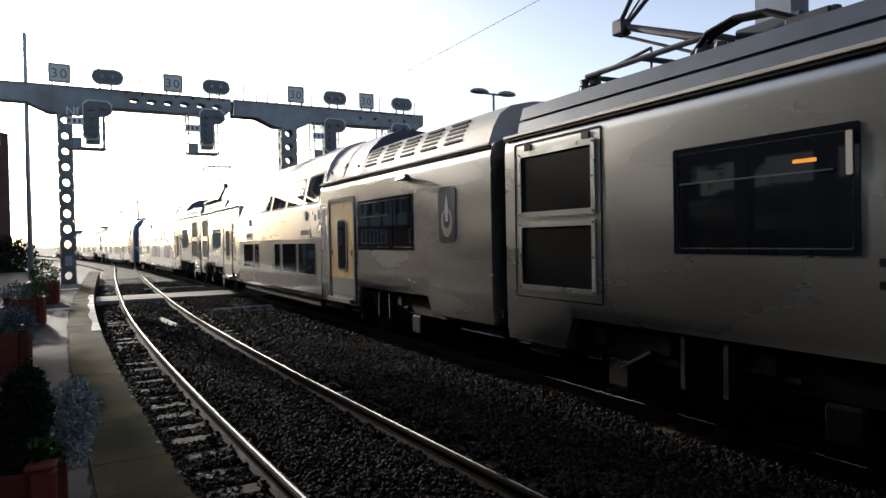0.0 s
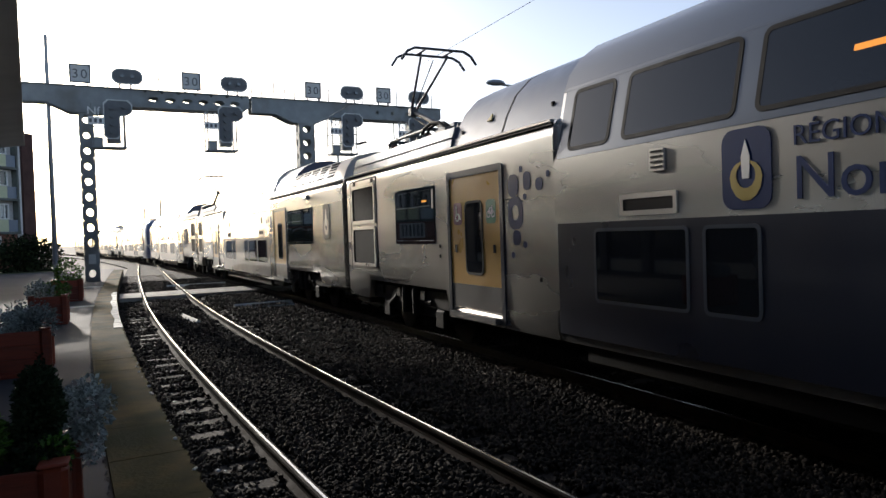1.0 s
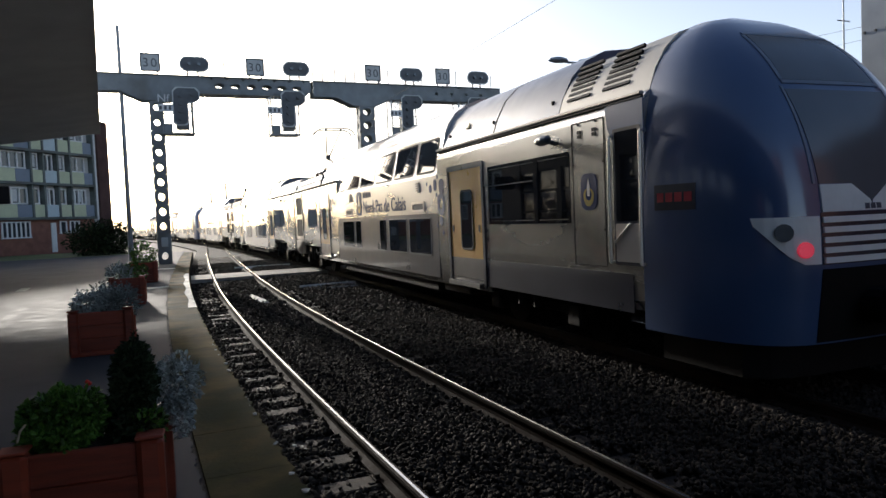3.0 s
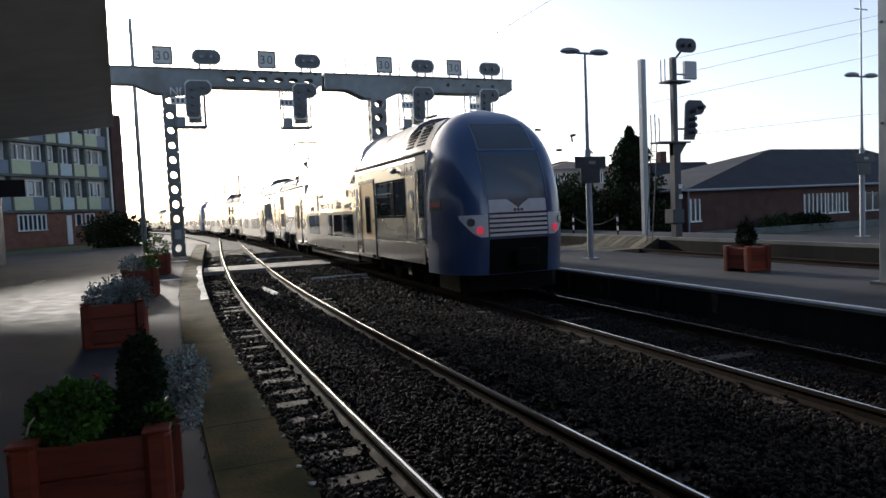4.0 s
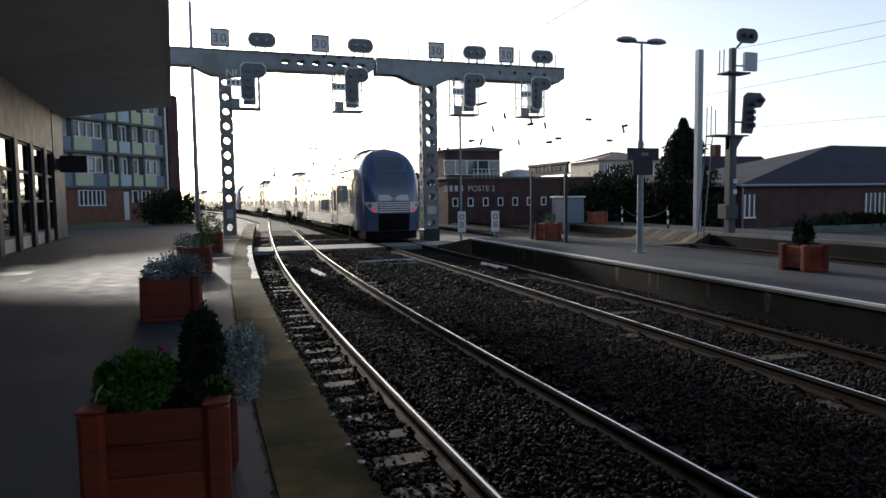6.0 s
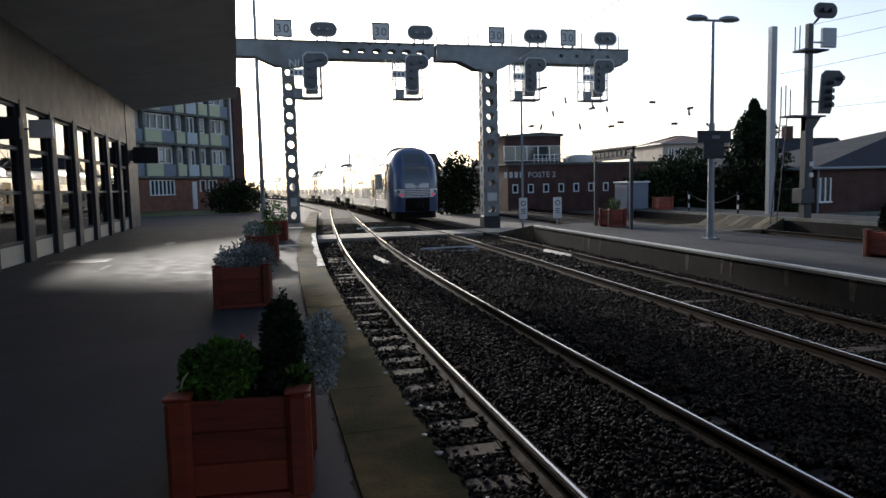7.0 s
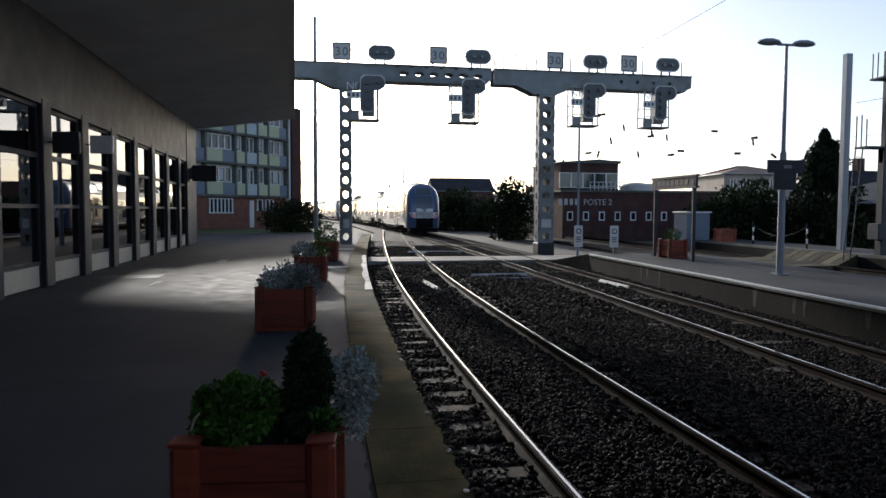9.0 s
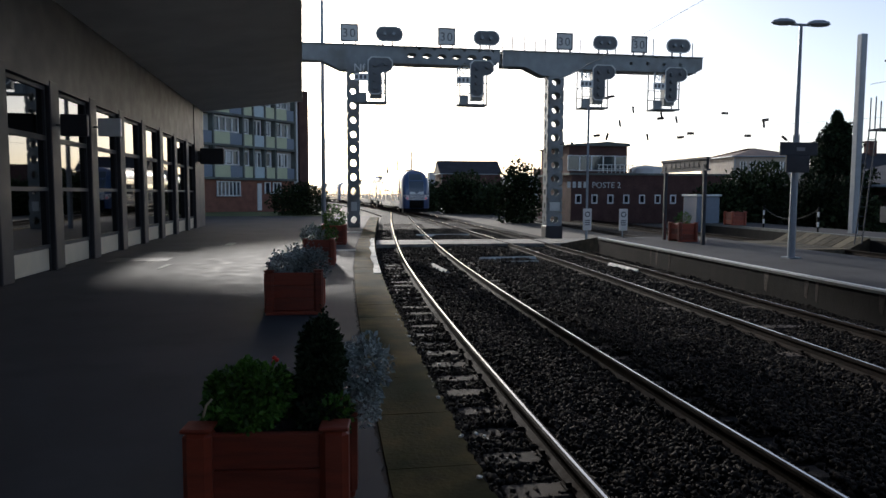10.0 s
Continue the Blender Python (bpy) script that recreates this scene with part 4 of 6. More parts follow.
    loft(bm, [(1.27, 3.25), (1.18, 3.50), (1.03, 3.74), (0.82, 3.93), (0.48, 4.04), (0, 4.08)] if cab else [(1.27, 3.25), (1.18, 3.50), (1.06, 3.70), (0.86, 3.83), (0.5, 3.91), (0, 3.94)], [pod_end + 0.02, min(end - 0.02, 24.6)])
    vent = part("roof_vent", bm, "silver2", car, "pale roof panel with rows of louvre slots", True)
    for s in (-1, 1):
        for col in range(2 if cab else 5):
            for k in range(7 if cab else 5):
                z = 3.42 + k * 0.075
                bm = bmesh.new()
                x = 1.205 - (z - 3.42) * 0.52
                m = Matrix.Translation((s * x, -(pod_end + 0.45 + col * 0.85), z)) @ Matrix.Rotation(-s * radians(28), 4, 'Y')
                prism(bm, [(-0.02, -0.28), (0.02, -0.28), (0.02, 0.28), (-0.02, 0.28)], -0.02, 0.02, m)
                part("louvre", bm, "rubber", vent)
    # sides
    for s in (-1, 1):
        pn = frame_plate("panel_edge", s, 0.38, 2.08, 1.16, 3.10, 0.02, "rubber", car, d0=-0.01, d1=0.006, r=0.03)
        grille(s, 0.48, 1.98, 2.16, 2.98, car)
        grille(s, 0.48, 1.98, 1.26, 2.10, car)
        for qq in (0.62, 1.75):
            plate("vent_hole", s, qq, qq + 0.13, 2.99, 3.07, "rubber", car, d1=0.012, r=0.01)
        window(s, 3.1, 4.87, car, False)
        plate("reading_light", s, 4.34, 4.54, 2.445, 2.475, "orange", car, d0=0.0, d1=0.0075, r=0.01, label="orange lamp glow behind the glass")
        plate("blind_catch", s, 4.775, 4.825, 2.32, 2.64, "silver2", car, d0=0.0, d1=0.02, r=0.015, label="pale window catch")
        door(s, 5.36, 7.10, car, cab)
        door(s, 17.94, 19.60, car, False)
        window(s, 19.78, 22.36, car, True)
        # dark lower panel with lower-deck windows
        lower = plate("lower_panel", s, 8.36, 17.36, 0.66, 1.97, "navy", car, d1=0.004, r=0.02, label="dark navy lower side panel")
        for q0, q1 in ((9.05, 10.45), (10.62, 11.25), (13.1, 13.75), (13.95, 15.35), (15.5, 16.95)):
            f = frame_plate("lower_window_frame", s, q0, q1, 1.08, 1.90, 0.035, "bandgrey", lower, d0=0.0, d1=0.011, r=0.07)
            plate("lower_window", s, q0 + 0.03, q1 - 0.03, 1.11, 1.87, "tglass", lower, d0=0.0, d1=0.007, r=0.05)
        # upper windows in a blue-grey band
        band = plate("upper_band", s, 8.36, 17.36, 2.725, 3.60, "bandgrey", car, d1=0.004, r=0.02, label="blue-grey band round the upper windows", tilt=True)
        for q0, q1 in ((8.55, 9.3), (9.5, 10.98), (11.18, 12.62), (12.80, 14.25), (14.42, 15.88), (16.06, 17.2)):
            frame_plate("upper_window_frame", s, q0, q1, 2.80, 3.54, 0.045, "rubber", band, d0=0.0, d1=0.012, r=0.09, tilt=True)
            up = plate("upper_window", s, q0 + 0.03, q1 - 0.03, 2.83, 3.51, "tglass", band, d0=0.0, d1=0.008, r=0.07, tilt=True)
        plate("reading_light", s, 12.0, 12.3, 3.12, 3.17, "orange", band, d0=0.0, d1=0.0095, r=0.01, label="orange lamp glow behind the glass", tilt=True)
        # vents, flaps, sockets
        for q0 in (9.97, 16.1):
            v_ = plate("louvre_vent", s, q0, q0 + 0.2, 2.44, 2.66, "silver2", car, d1=0.02, r=0.02)
            for k in range(4):
                plate("slat", s, q0 + 0.02, q0 + 0.18, 2.47 + k * 0.05, 2.49 + k * 0.05, "rubber", v_, d1=0.026, r=0.005)
        for q0 in (9.5, 15.75):
            f = frame_plate("flap_frame", s, q0, q0 + 0.82, 2.02, 2.24, 0.05, "silver2", car, d1=0.016, r=0.02)
            plate("flap", s, q0 + 0.05, q0 + 0.77, 2.07, 2.19, "rubber", f, d1=0.008, r=0.01)
        for q0, z0 in ((7.95, 1.25), (5.0, 1.5), (5.0, 1.66), (19.66, 1.45), (19.66, 1.6)):
            plate("socket", s, q0, q0 + 0.05, z0, z0 + 0.06, "rubber", car, d1=0.008, r=0.015)
        # droplets beside the doors
        for qd, dr in ((7.2, 1), (17.75, -1)):
            for dq, z, w, h in ((0.16, 2.62, 0.26, 0.30), (0.50, 2.66, 0.17, 0.24), (0.78, 2.60, 0.16, 0.16), (0.22, 1.93, 0.18, 0.20), (0.36, 2.82, 0.07, 0.08), (0.44, 2.46, 0.08, 0.08), (0.98, 2.71, 0.07, 0.08), (0.42, 1.84, 0.08, 0.08), (0.12, 1.70, 0.08, 0.08)):
                plate("droplet", s, qd + dr * dq - w / 2, qd + dr * dq + w / 2, z - 0.12 - h / 2, z - 0.12 + h / 2, "logo", car, d1=0.005, r=0.4 * min(w, h))
            bm = bmesh.new()
            ring(bm, rpts(0.36, 0.44, 0.15), rpts(0.17, 0.20, 0.07), 0.0, 0.005, side(s, qd + dr * 0.20, 2.14))
            part("droplet", bm, "logo", car, "dark blue ring-shaped droplet")
        if cab:
            emblem(s, 10.86, 11.36, 2.02, 2.70, car, True)
            letters("lettering", "R\u00c9GION", 0.22, "logo", car, side(s, 11.55, 2.50, 0.004), "dark blue lettering")
            letters("lettering", "Nord-Pas de Calais", 0.484, "logo", car, side(s, 11.55 if s < 0 else 15.5, 2.08, 0.004), "dark blue region lettering")
        emblem(s, 22.64, 23.0, 1.90, 2.37, car, True) if cab else emblem(s, 23.3, 23.85, 1.85, 2.72, car, False)
        if cab:
            frame_plate("equipment_panel", s, 22.44, 23.18, 1.18, 3.05, 0.012, "rubber", car, d0=-0.01, d1=0.005, r=0.01)
            for qq in (22.58, 22.92):
                for k in range(2):
                    plate("vent_hole", s, qq, qq + 0.085, 2.84 + k * 0.055, 2.885 + k * 0.055, "rubber", car, d1=0.008, r=0.01)
            for qq, zz in ((22.47, 2.50), (23.15, 2.50), (22.47, 1.65), (23.15, 1.65), (22.60, 3.02), (23.0, 3.02)):
                plate("bolt", s, qq - 0.014, qq + 0.014, zz - 0.014, zz + 0.014, "rubber", car, d1=0.008, r=0.01)
            bm = bmesh.new()
            prism(bm, [(u * s * -1, v) for u, v in ((-0.37, 0.58), (0.37, 0.58), (0.37, -0.6), (-0.02, -0.3), (-0.2, 0.1), (-0.32, 0.3))][::(-1 if s > 0 else 1)], -0.01, 0.0045, side(s, 23.58, 2.58))
            part("blue_flash", bm, "blue", car, "curved deep blue flash round the cab door")
            plate("lower_band", s, 19.62, 23.7, 0.66, 1.12, "navy", car, d1=0.004, r=0.01, label="dark navy lower band")
            # cab door recess with rails
            cd = plate("cab_door", s, 23.36, 23.90, 1.22, 2.86, "navy", car, d1=0.007, r=0.03, label="dark recessed cab door")
            plate("cab_door_window", s, 23.40, 23.84, 1.75, 2.82, "tglass", cd, d1=0.010, r=0.03)
            plate("kick_panel", s, 23.39, 23.86, 1.26, 1.72, "silver2", cd, d1=0.010, r=0.02, label="grey kick panel")
            bm = bmesh.new()
            cyl(bm, side(s, 23.40, 1.50, 0.03) @ Vector(), side(s, 23.70, 1.72, 0.03) @ Vector(), 0.014, 0.014, 6)
            part("grab_bar", bm, "alu", cd, "slanting pale grab bar")
            for qq in (23.33, 23.93):
                bm = bmesh.new()
                cyl(bm, (s * 1.455, -qq, 1.25), (s * 1.44, -qq, 2.78), 0.02, 0.02, 8)
                cyl(bm, (s * 1.455, -qq, 1.25), (s * 1.36, -qq, 1.25), 0.02, 0.02, 8)
                cyl(bm, (s * 1.44, -qq, 2.78), (s * 1.34, -qq, 2.78), 0.02, 0.02, 8)
                part("handrail", bm, "alu", cd, "pale metal handrail")
            bm = bmesh.new()
            prism(bm, rpts(0.12, 0.05, 0.02), 0.0, 0.12, side(s, 21.86, 2.88))
            spin = [(0.0, 0.012), (0.05, 0.045), (0.14, 0.07), (0.26, 0.075), (0.36, 0.06), (0.40, 0.02)]
            for (a, ra), (b, rb) in zip(spin, spin[1:]):
                cyl(bm, (s * 1.52, -21.66 - a, 2.90), (s * 1.52, -21.66 - b, 2.90), ra, rb, 12, False)
            part("camera_pod", bm, "bandgrey", car, "grey rear-view camera pod", True)
        else:
            bm = bmesh.new()
            cyl(bm, (s * 1.5, -22.35, 2.96), (s * 1.5, -21.95, 2.96), 0.065, 0.03, 10)
            box(bm, *sorted((s * 1.39, s * 1.5)), -22.25, -22.1, 2.93, 2.99)
            part("camera_pod", bm, "bandgrey", car, "grey rear-view camera pod")
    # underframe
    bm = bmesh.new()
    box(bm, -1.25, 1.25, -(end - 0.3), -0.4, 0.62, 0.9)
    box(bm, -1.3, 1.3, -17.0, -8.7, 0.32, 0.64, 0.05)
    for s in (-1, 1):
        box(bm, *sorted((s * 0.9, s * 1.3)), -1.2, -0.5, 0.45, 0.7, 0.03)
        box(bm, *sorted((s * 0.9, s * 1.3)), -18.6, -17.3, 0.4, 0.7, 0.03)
    part("underframe", bm, "under", car, "near-black underframe")
    bogie(3.4, car, True)
    bogie(20.9, car, True)
    # corridor connection
    for q in ((0.0,) if cab else (0.0, length)):
        d = 1 if q == 0 else -1
        bm = bmesh.new()
        loft(bm, [(1.22, 0.7), (1.26, 3.0), (1.1, 3.3), (0, 3.4)], sorted((q - 0.12 * d, q + 0.2 * d)))
        part("gangway_bellows", bm, "rubber", car, "black rubber gangway")
    if cab:
        # nose shell
        bm = bmesh.new()
        n, m_ = 28, 26
        grid = {}
        for j in range(m_ + 1):
            z = 0.50 + (4.118 - 0.50) * (j / m_) ** 0.85
            xm = nose_arch(z)[1] - 0.0004
            for i in range(n + 1):
                a = -1 + 2 * i / n
                x = xm * math.sin(a * math.pi / 2)
                grid[i, j] = bm.verts.new((x, -nose_q(x, z), z))
        for j in range(m_):
            for i in range(n):
                bm.faces.new([grid[a] for a in ((i, j), (i + 1, j), (i + 1, j + 1), (i, j + 1))])
        back = []
        for j in range(m_ + 1):
            v0, v1 = grid[0, j], grid[n, j]
            back.append((bm.verts.new((v0.co.x, -23.9, v0.co.z)), bm.verts.new((v1.co.x, -23.9, v1.co.z))))
        for j in range(m_):
            bm.faces.new((back[j][0], grid[0, j], grid[0, j + 1], back[j + 1][0]))
            bm.faces.new((grid[n, j], back[j][1], back[j + 1][1], grid[n, j + 1]))
        nose = part("nose", bm, "blue", car, "rounded deep blue cab nose", True)
        bm = bmesh.new()
        nose_patch(bm, -0.66, 0.66, 2.06, 3.02, 0.006, mask=lambda x, z: x * (1 + 0.05 * (z - 2.06)))
        part("windscreen", bm, "screen", nose, "raked windscreen with the sky's reflection put into its grey", True)
        bm = bmesh.new()
        nose_patch(bm, -0.64, 0.64, 3.13, 3.70, 0.006, mask=lambda x, z: x * (1 - 0.13 * (z - 3.13)))
        part("upper_windscreen", bm, "screen", nose, "upper destination window with the sky's reflection put into its grey", True)
        for x0, x1, z0, z1 in ((-0.68, 0.68, 3.085, 3.125), (-0.62, 0.62, 3.705, 3.74), (-0.69, -0.645, 3.13, 3.70), (0.645, 0.69, 3.13, 3.70), (-0.73, -0.70, 2.06, 3.05), (0.70, 0.73, 2.06, 3.05)):
            bm = bmesh.new()
            nose_patch(bm, x0, x1, z0, z1, 0.009, 8 if x1 - x0 > 1 else 1, 1 if x1 - x0 > 1 else 8, mask=(lambda x, z: x * (1 - 0.10 * (z - 3.13))) if z1 - z0 > 0.5 and z0 > 3 else None)
            part("windscreen_trim", bm, "trimblue", nose, "pale blue-grey window trim")
        for x0, x1 in ((-0.66, -0.27), (0.27, 0.66)):
            bm = bmesh.new()
            nose_patch(bm, x0, x1, 1.785, 2.05, 0.014, 4, 3)
            part("front_panel", bm, "white", nose, "white front panel")
        for s in (-1, 1):
            bm = bmesh.new()
            nose_patch(bm, 0.0, 1.0, 1.785, 2.05, 0.012, 4, 5, mask=lambda x, z: s * (0.265 - x * (0.265 - min(0.262, max(0.0, (z - 1.875) * 1.45)))))
            part("front_panel", bm, "white", nose, "white centre panel with a notch below the windscreen")
        bm = bmesh.new()
        nose_patch(bm, -0.27, 0.27, 1.86, 2.06, 0.005, 4, 4)
        part("notch_glass", bm, "screen", nose)
        for k in range(3):
            bm = bmesh.new()
            nose_patch(bm, -0.11 + k * 0.08, -0.05 + k * 0.08, 1.80, 1.855, 0.018, 1, 1)
            part("number_bar", bm, "bandgrey", nose)
        gr = new("front_grille")
        gr.parent = nose
        bm = bmesh.new()
        nose_patch(bm, -0.68, 0.68, 1.28, 1.78, 0.004, 8, 4)
        part("grille_backing", bm, "navy", gr)
        for k in range(5):
            bm = bmesh.new()
            nose_patch(bm, -0.665, 0.665, 1.295 + k * 0.097, 1.352 + k * 0.097, 0.022, 8, 1)
            part("grille_bar", bm, "white", gr)
        for s in (-1, 1):
            bm = bmesh.new()
            nose_patch(bm, *sorted((s * 0.70, s * 1.20)), 1.29, 1.75, 0.010, 8, 6, mask=lambda x, z: math.copysign(min(abs(x), 0.86 + 0.34 * min(1.0, max(0.0, (z - 1.29) / 0.40)) ** 0.6), x))
            cl = part("headlamp_housing", bm, "white", nose, "white headlamp housing")
            bm = bmesh.new()
            nose_disc(bm, s * 1.02, 1.60, 0.095, 0.03)
            part("headlamp", bm, "lens", cl, "unlit dark headlamp")
            bm = bmesh.new()
            nose_disc(bm, s * 0.86, 1.43, 0.085, 0.035)
            part("tail_lamp", bm, "redlamp", cl, "lit red tail lamp")
            bm = bmesh.new()
            nose_side(bm, s, 24.12, 24.72, 1.86, 2.14, 0.006)
            lg = part("logo_patch", bm, "navy", nose, "dark rectangular logo patch with red marks")
            for k in range(4):
                bm = bmesh.new()
                nose_side(bm, s, 24.17 + k * 0.135, 24.27 + k * 0.135, 1.95, 2.05, 0.010, 1, 1)
                part("logo_mark", bm, "logored", lg)
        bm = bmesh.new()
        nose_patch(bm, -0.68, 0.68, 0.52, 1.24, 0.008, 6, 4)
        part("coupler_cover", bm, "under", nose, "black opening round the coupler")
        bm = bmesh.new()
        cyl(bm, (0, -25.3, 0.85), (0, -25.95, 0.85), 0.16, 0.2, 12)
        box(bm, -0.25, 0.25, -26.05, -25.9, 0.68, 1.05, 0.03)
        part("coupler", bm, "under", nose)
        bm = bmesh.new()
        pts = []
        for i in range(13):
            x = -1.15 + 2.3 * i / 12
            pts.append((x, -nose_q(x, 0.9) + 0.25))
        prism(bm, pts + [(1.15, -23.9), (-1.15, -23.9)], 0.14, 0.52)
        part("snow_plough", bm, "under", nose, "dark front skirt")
    return car


CAB_L, MID_L = 26.6, 25.0
car_a = make_car("tail_car", True, "silver double-deck end carriage with blue cab nose and yellow doors", CAB_L)
car_b = make_car("middle_car", False, "silver double-deck middle carriage with yellow doors", MID_L)
car_c = copy_thing(car_a, Matrix())
car_c.name = "head_car"
car_d, car_e, car_f = copy_thing(car_a, Matrix()), copy_thing(car_b, Matrix()), copy_thing(car_a, Matrix())


def gap_ab(t):
    return 26.05 - 16.064 + 7.2999 * t + 0.07466 * t ** 2 + 0.002518 * t ** 3 + 0.32 * math.exp(-((t - 3.9) / 0.8) ** 2)


def on_track(front, back):
    a, b = Vector((c2(front), front, 0)), Vector((c2(back), back, 0))
    return a, (a - b).normalized()


def car_pose(y0, turned):
    """Pose of a carriage whose coupling end is at y0, nose or far end behind it (or ahead, when turned)."""
    if turned:
        p, d = on_track(y0 + 20.9, y0 + 3.4)
        o = p - d * 20.9
        yaw = math.degrees(math.atan2(-d.x, d.y)) + 180
    else:
        p, d = on_track(y0 - 3.4, y0 - 20.9)
        o = p + d * 3.4
        yaw = math.degrees(math.atan2(-d.x, d.y))
    return pose(o.x, o.y, RAIL, 0, 0, yaw)

# ---- station building and canopy ----
def wallx(y):
    return -5.75 - 0.018 * (y - 22)


bm = bmesh.new()
slab(bm, lambda y: wallx(y) - 0.5, lambda y: wallx(y) - 0.02, 3.725, 6.0, steps(-12, 35.5, 5))
solid("wall_station_upper", bm, "pier", "dark grey wall band above the station windows", "wall", "structure")
bm = bmesh.new()
slab(bm, lambda y: wallx(y) - 9, lambda y: wallx(y) - 0.51, 5.9, 6.2, steps(-12, 38, 5))
solid("roof_station", bm, "roof", "flat station roof", "roof", "structure")
bm = bmesh.new()
slab(bm, lambda y: wallx(y) - 9.2, lambda y: wallx(y) - 9, 0, 5.9, steps(-12, 38, 5))
solid("wall_station_back", bm, "soffit", "grey back wall of the station hall", "wall", "structure")
for y0, y1 in ((-12.2, -12.0), (37.8, 38.0)):
    bm = bmesh.new()
    box(bm, wallx(y0) - 9, wallx(y0) - 0.6, y0, y1, 0, 5.9)
    solid("wall_station_end", bm, "brickd", "brick end wall of the station", "wall", "structure")
bm = bmesh.new()
slab(bm, lambda y: wallx(y) - 0.6, lambda y: wallx(y), 0, 5.75, [35.6, 38.15])
solid("wall_station_corner", bm, "pier", "broad dark corner pier of the station", "wall", "structure")
pier_y = [18.6 + 2.53 * k for k in range(-9, 7)]
for y in pier_y:
    bm = bmesh.new()
    box(bm, wallx(y) - 0.5, wallx(y), y - 0.24, y + 0.24, 0, 3.85, 0.02)
    solid("pier", bm, "pier", "dark grey square pier between the station windows", "pier", "structure")
for i, y in enumerate(pier_y):
    a, b = y + 0.24, y + 2.29
    x = wallx(y + 1.2)
    w = thing("window", "tall station window with dark bars above a cream panel", "window", kind="structure", group="station windows")
    bm = bmesh.new()
    for z0, z1 in ((0.46, 0.54), (1.62, 1.70), (2.64, 2.74), (3.64, 3.72)):
        box(bm, x - 0.22, x - 0.12, a, b, z0, z1)
    for yy in (a, b - 0.07):
        box(bm, x - 0.218, x - 0.122, yy, yy + 0.07, 0.0, 3.72)
    part("window_frame", bm, "pier", w)
    for z0, z1 in ((0.54, 1.62), (1.70, 2.64), (2.74, 3.64)):
        bm = bmesh.new()
        box(bm, x - 0.185, x - 0.165, a + 0.07, b - 0.07, z0, z1)
        part("pane", bm, "clear", w).visible_shadow = False
    bm = bmesh.new()
    box(bm, x - 0.20, x - 0.14, a + 0.07, b - 0.07, 0.02, 0.46, 0.008)
    part("sill_panel", bm, "cream", w, "cream panel below the window")


def canopy_z(x):
    return 5.5 + 0.135 * (x + 5.9)


bm = bmesh.new()
cor = [(0.31, -12), (-1.40, 38.2), (-6.6, 38.2), (-6.2, -12)]
prism(bm, [(c[0], c[1]) for c in cor], 0, 0.34)
for v_ in bm.verts:
    v_.co.z += canopy_z(v_.co.x)
solid("canopy", bm, "soffit", "broad grey canopy over the platform", "ceiling", "structure")
bm = bmesh.new()
prism(bm, [(0.35, -12), (-1.36, 38.25), (-1.42, 38.25), (0.29, -12)], -0.03, 0.42)
for v_ in bm.verts:
    v_.co.z += canopy_z(v_.co.x)
solid("canopy_fascia", bm, "soffit", "grey metal fascia along the canopy rim", "trim", "structure")
bm = bmesh.new()
prism(bm, [(-1.43, 38.2), (-6.6, 38.2), (-6.6, 38.26), (-1.43, 38.26)], -0.02, 0.40)
for v_ in bm.verts:
    v_.co.z += canopy_z(v_.co.x)
solid("canopy_fascia_end", bm, "soffit", "grey metal fascia at the canopy end", "trim", "structure")
sg = thing("projecting_sign", "dark platform sign fixed to the station corner", "sign")
bm = bmesh.new()
box(bm, -5.9, -4.85, 36.3, 36.45, 2.9, 3.62, 0.02)
part("board", bm, "pier", sg)
bm = bmesh.new()
box(bm, -6.05, -5.85, 36.33, 36.42, 3.0, 3.5)
part("bracket", bm, "steel", sg)
for y, z0, z1, m_, lb in ((18.6, 2.75, 3.2, "pier", "dark box sign on a wall bracket"), (21.13, 2.95, 3.38, "white", "white box clock sign on a wall bracket")):
    s_ = thing("wall_sign", lb, "sign")
    bm = bmesh.new()
    box(bm, wallx(y) + 0.1, wallx(y) + 0.62, y - 0.06, y + 0.06, z0, z1, 0.015)
    part("face", bm, m_, s_)
    bm = bmesh.new()
    box(bm, wallx(y) - 0.1, wallx(y) + 0.11, y - 0.02, y + 0.02, (z0 + z1) / 2 - 0.02, (z0 + z1) / 2 + 0.02)
    part("bracket", bm, "steel", s_)

# ---- signal gantry ----
GY = 26.9
gan = thing("signal_gantry", "grey pierced steel signal gantry spanning the tracks", "gantry")


def pierced(bm, w, h, holes, r, d, mtx, ry=None):
    """A plate with a row of round holes, built between them."""
    ry = ry or r
    seg = 16
    for i, (cx, cy, lw, lh) in enumerate(holes):
        o, i_ = [], []
        for k in range(seg):
            a = 2 * math.pi * (k + 0.5) / seg
            ca, sa = math.cos(a), math.sin(a)
            t_ = min(lw / 2 / max(abs(ca), 1e-6), lh / 2 / max(abs(sa), 1e-6))
            o.append((cx + ca * t_, cy + sa * t_))
            i_.append((cx + r * ca, cy + ry * sa))
        ring(bm, o, i_, -d / 2, d / 2, mtx)
    bmesh.ops.remove_doubles(bm, verts=bm.verts, dist=0.0005)


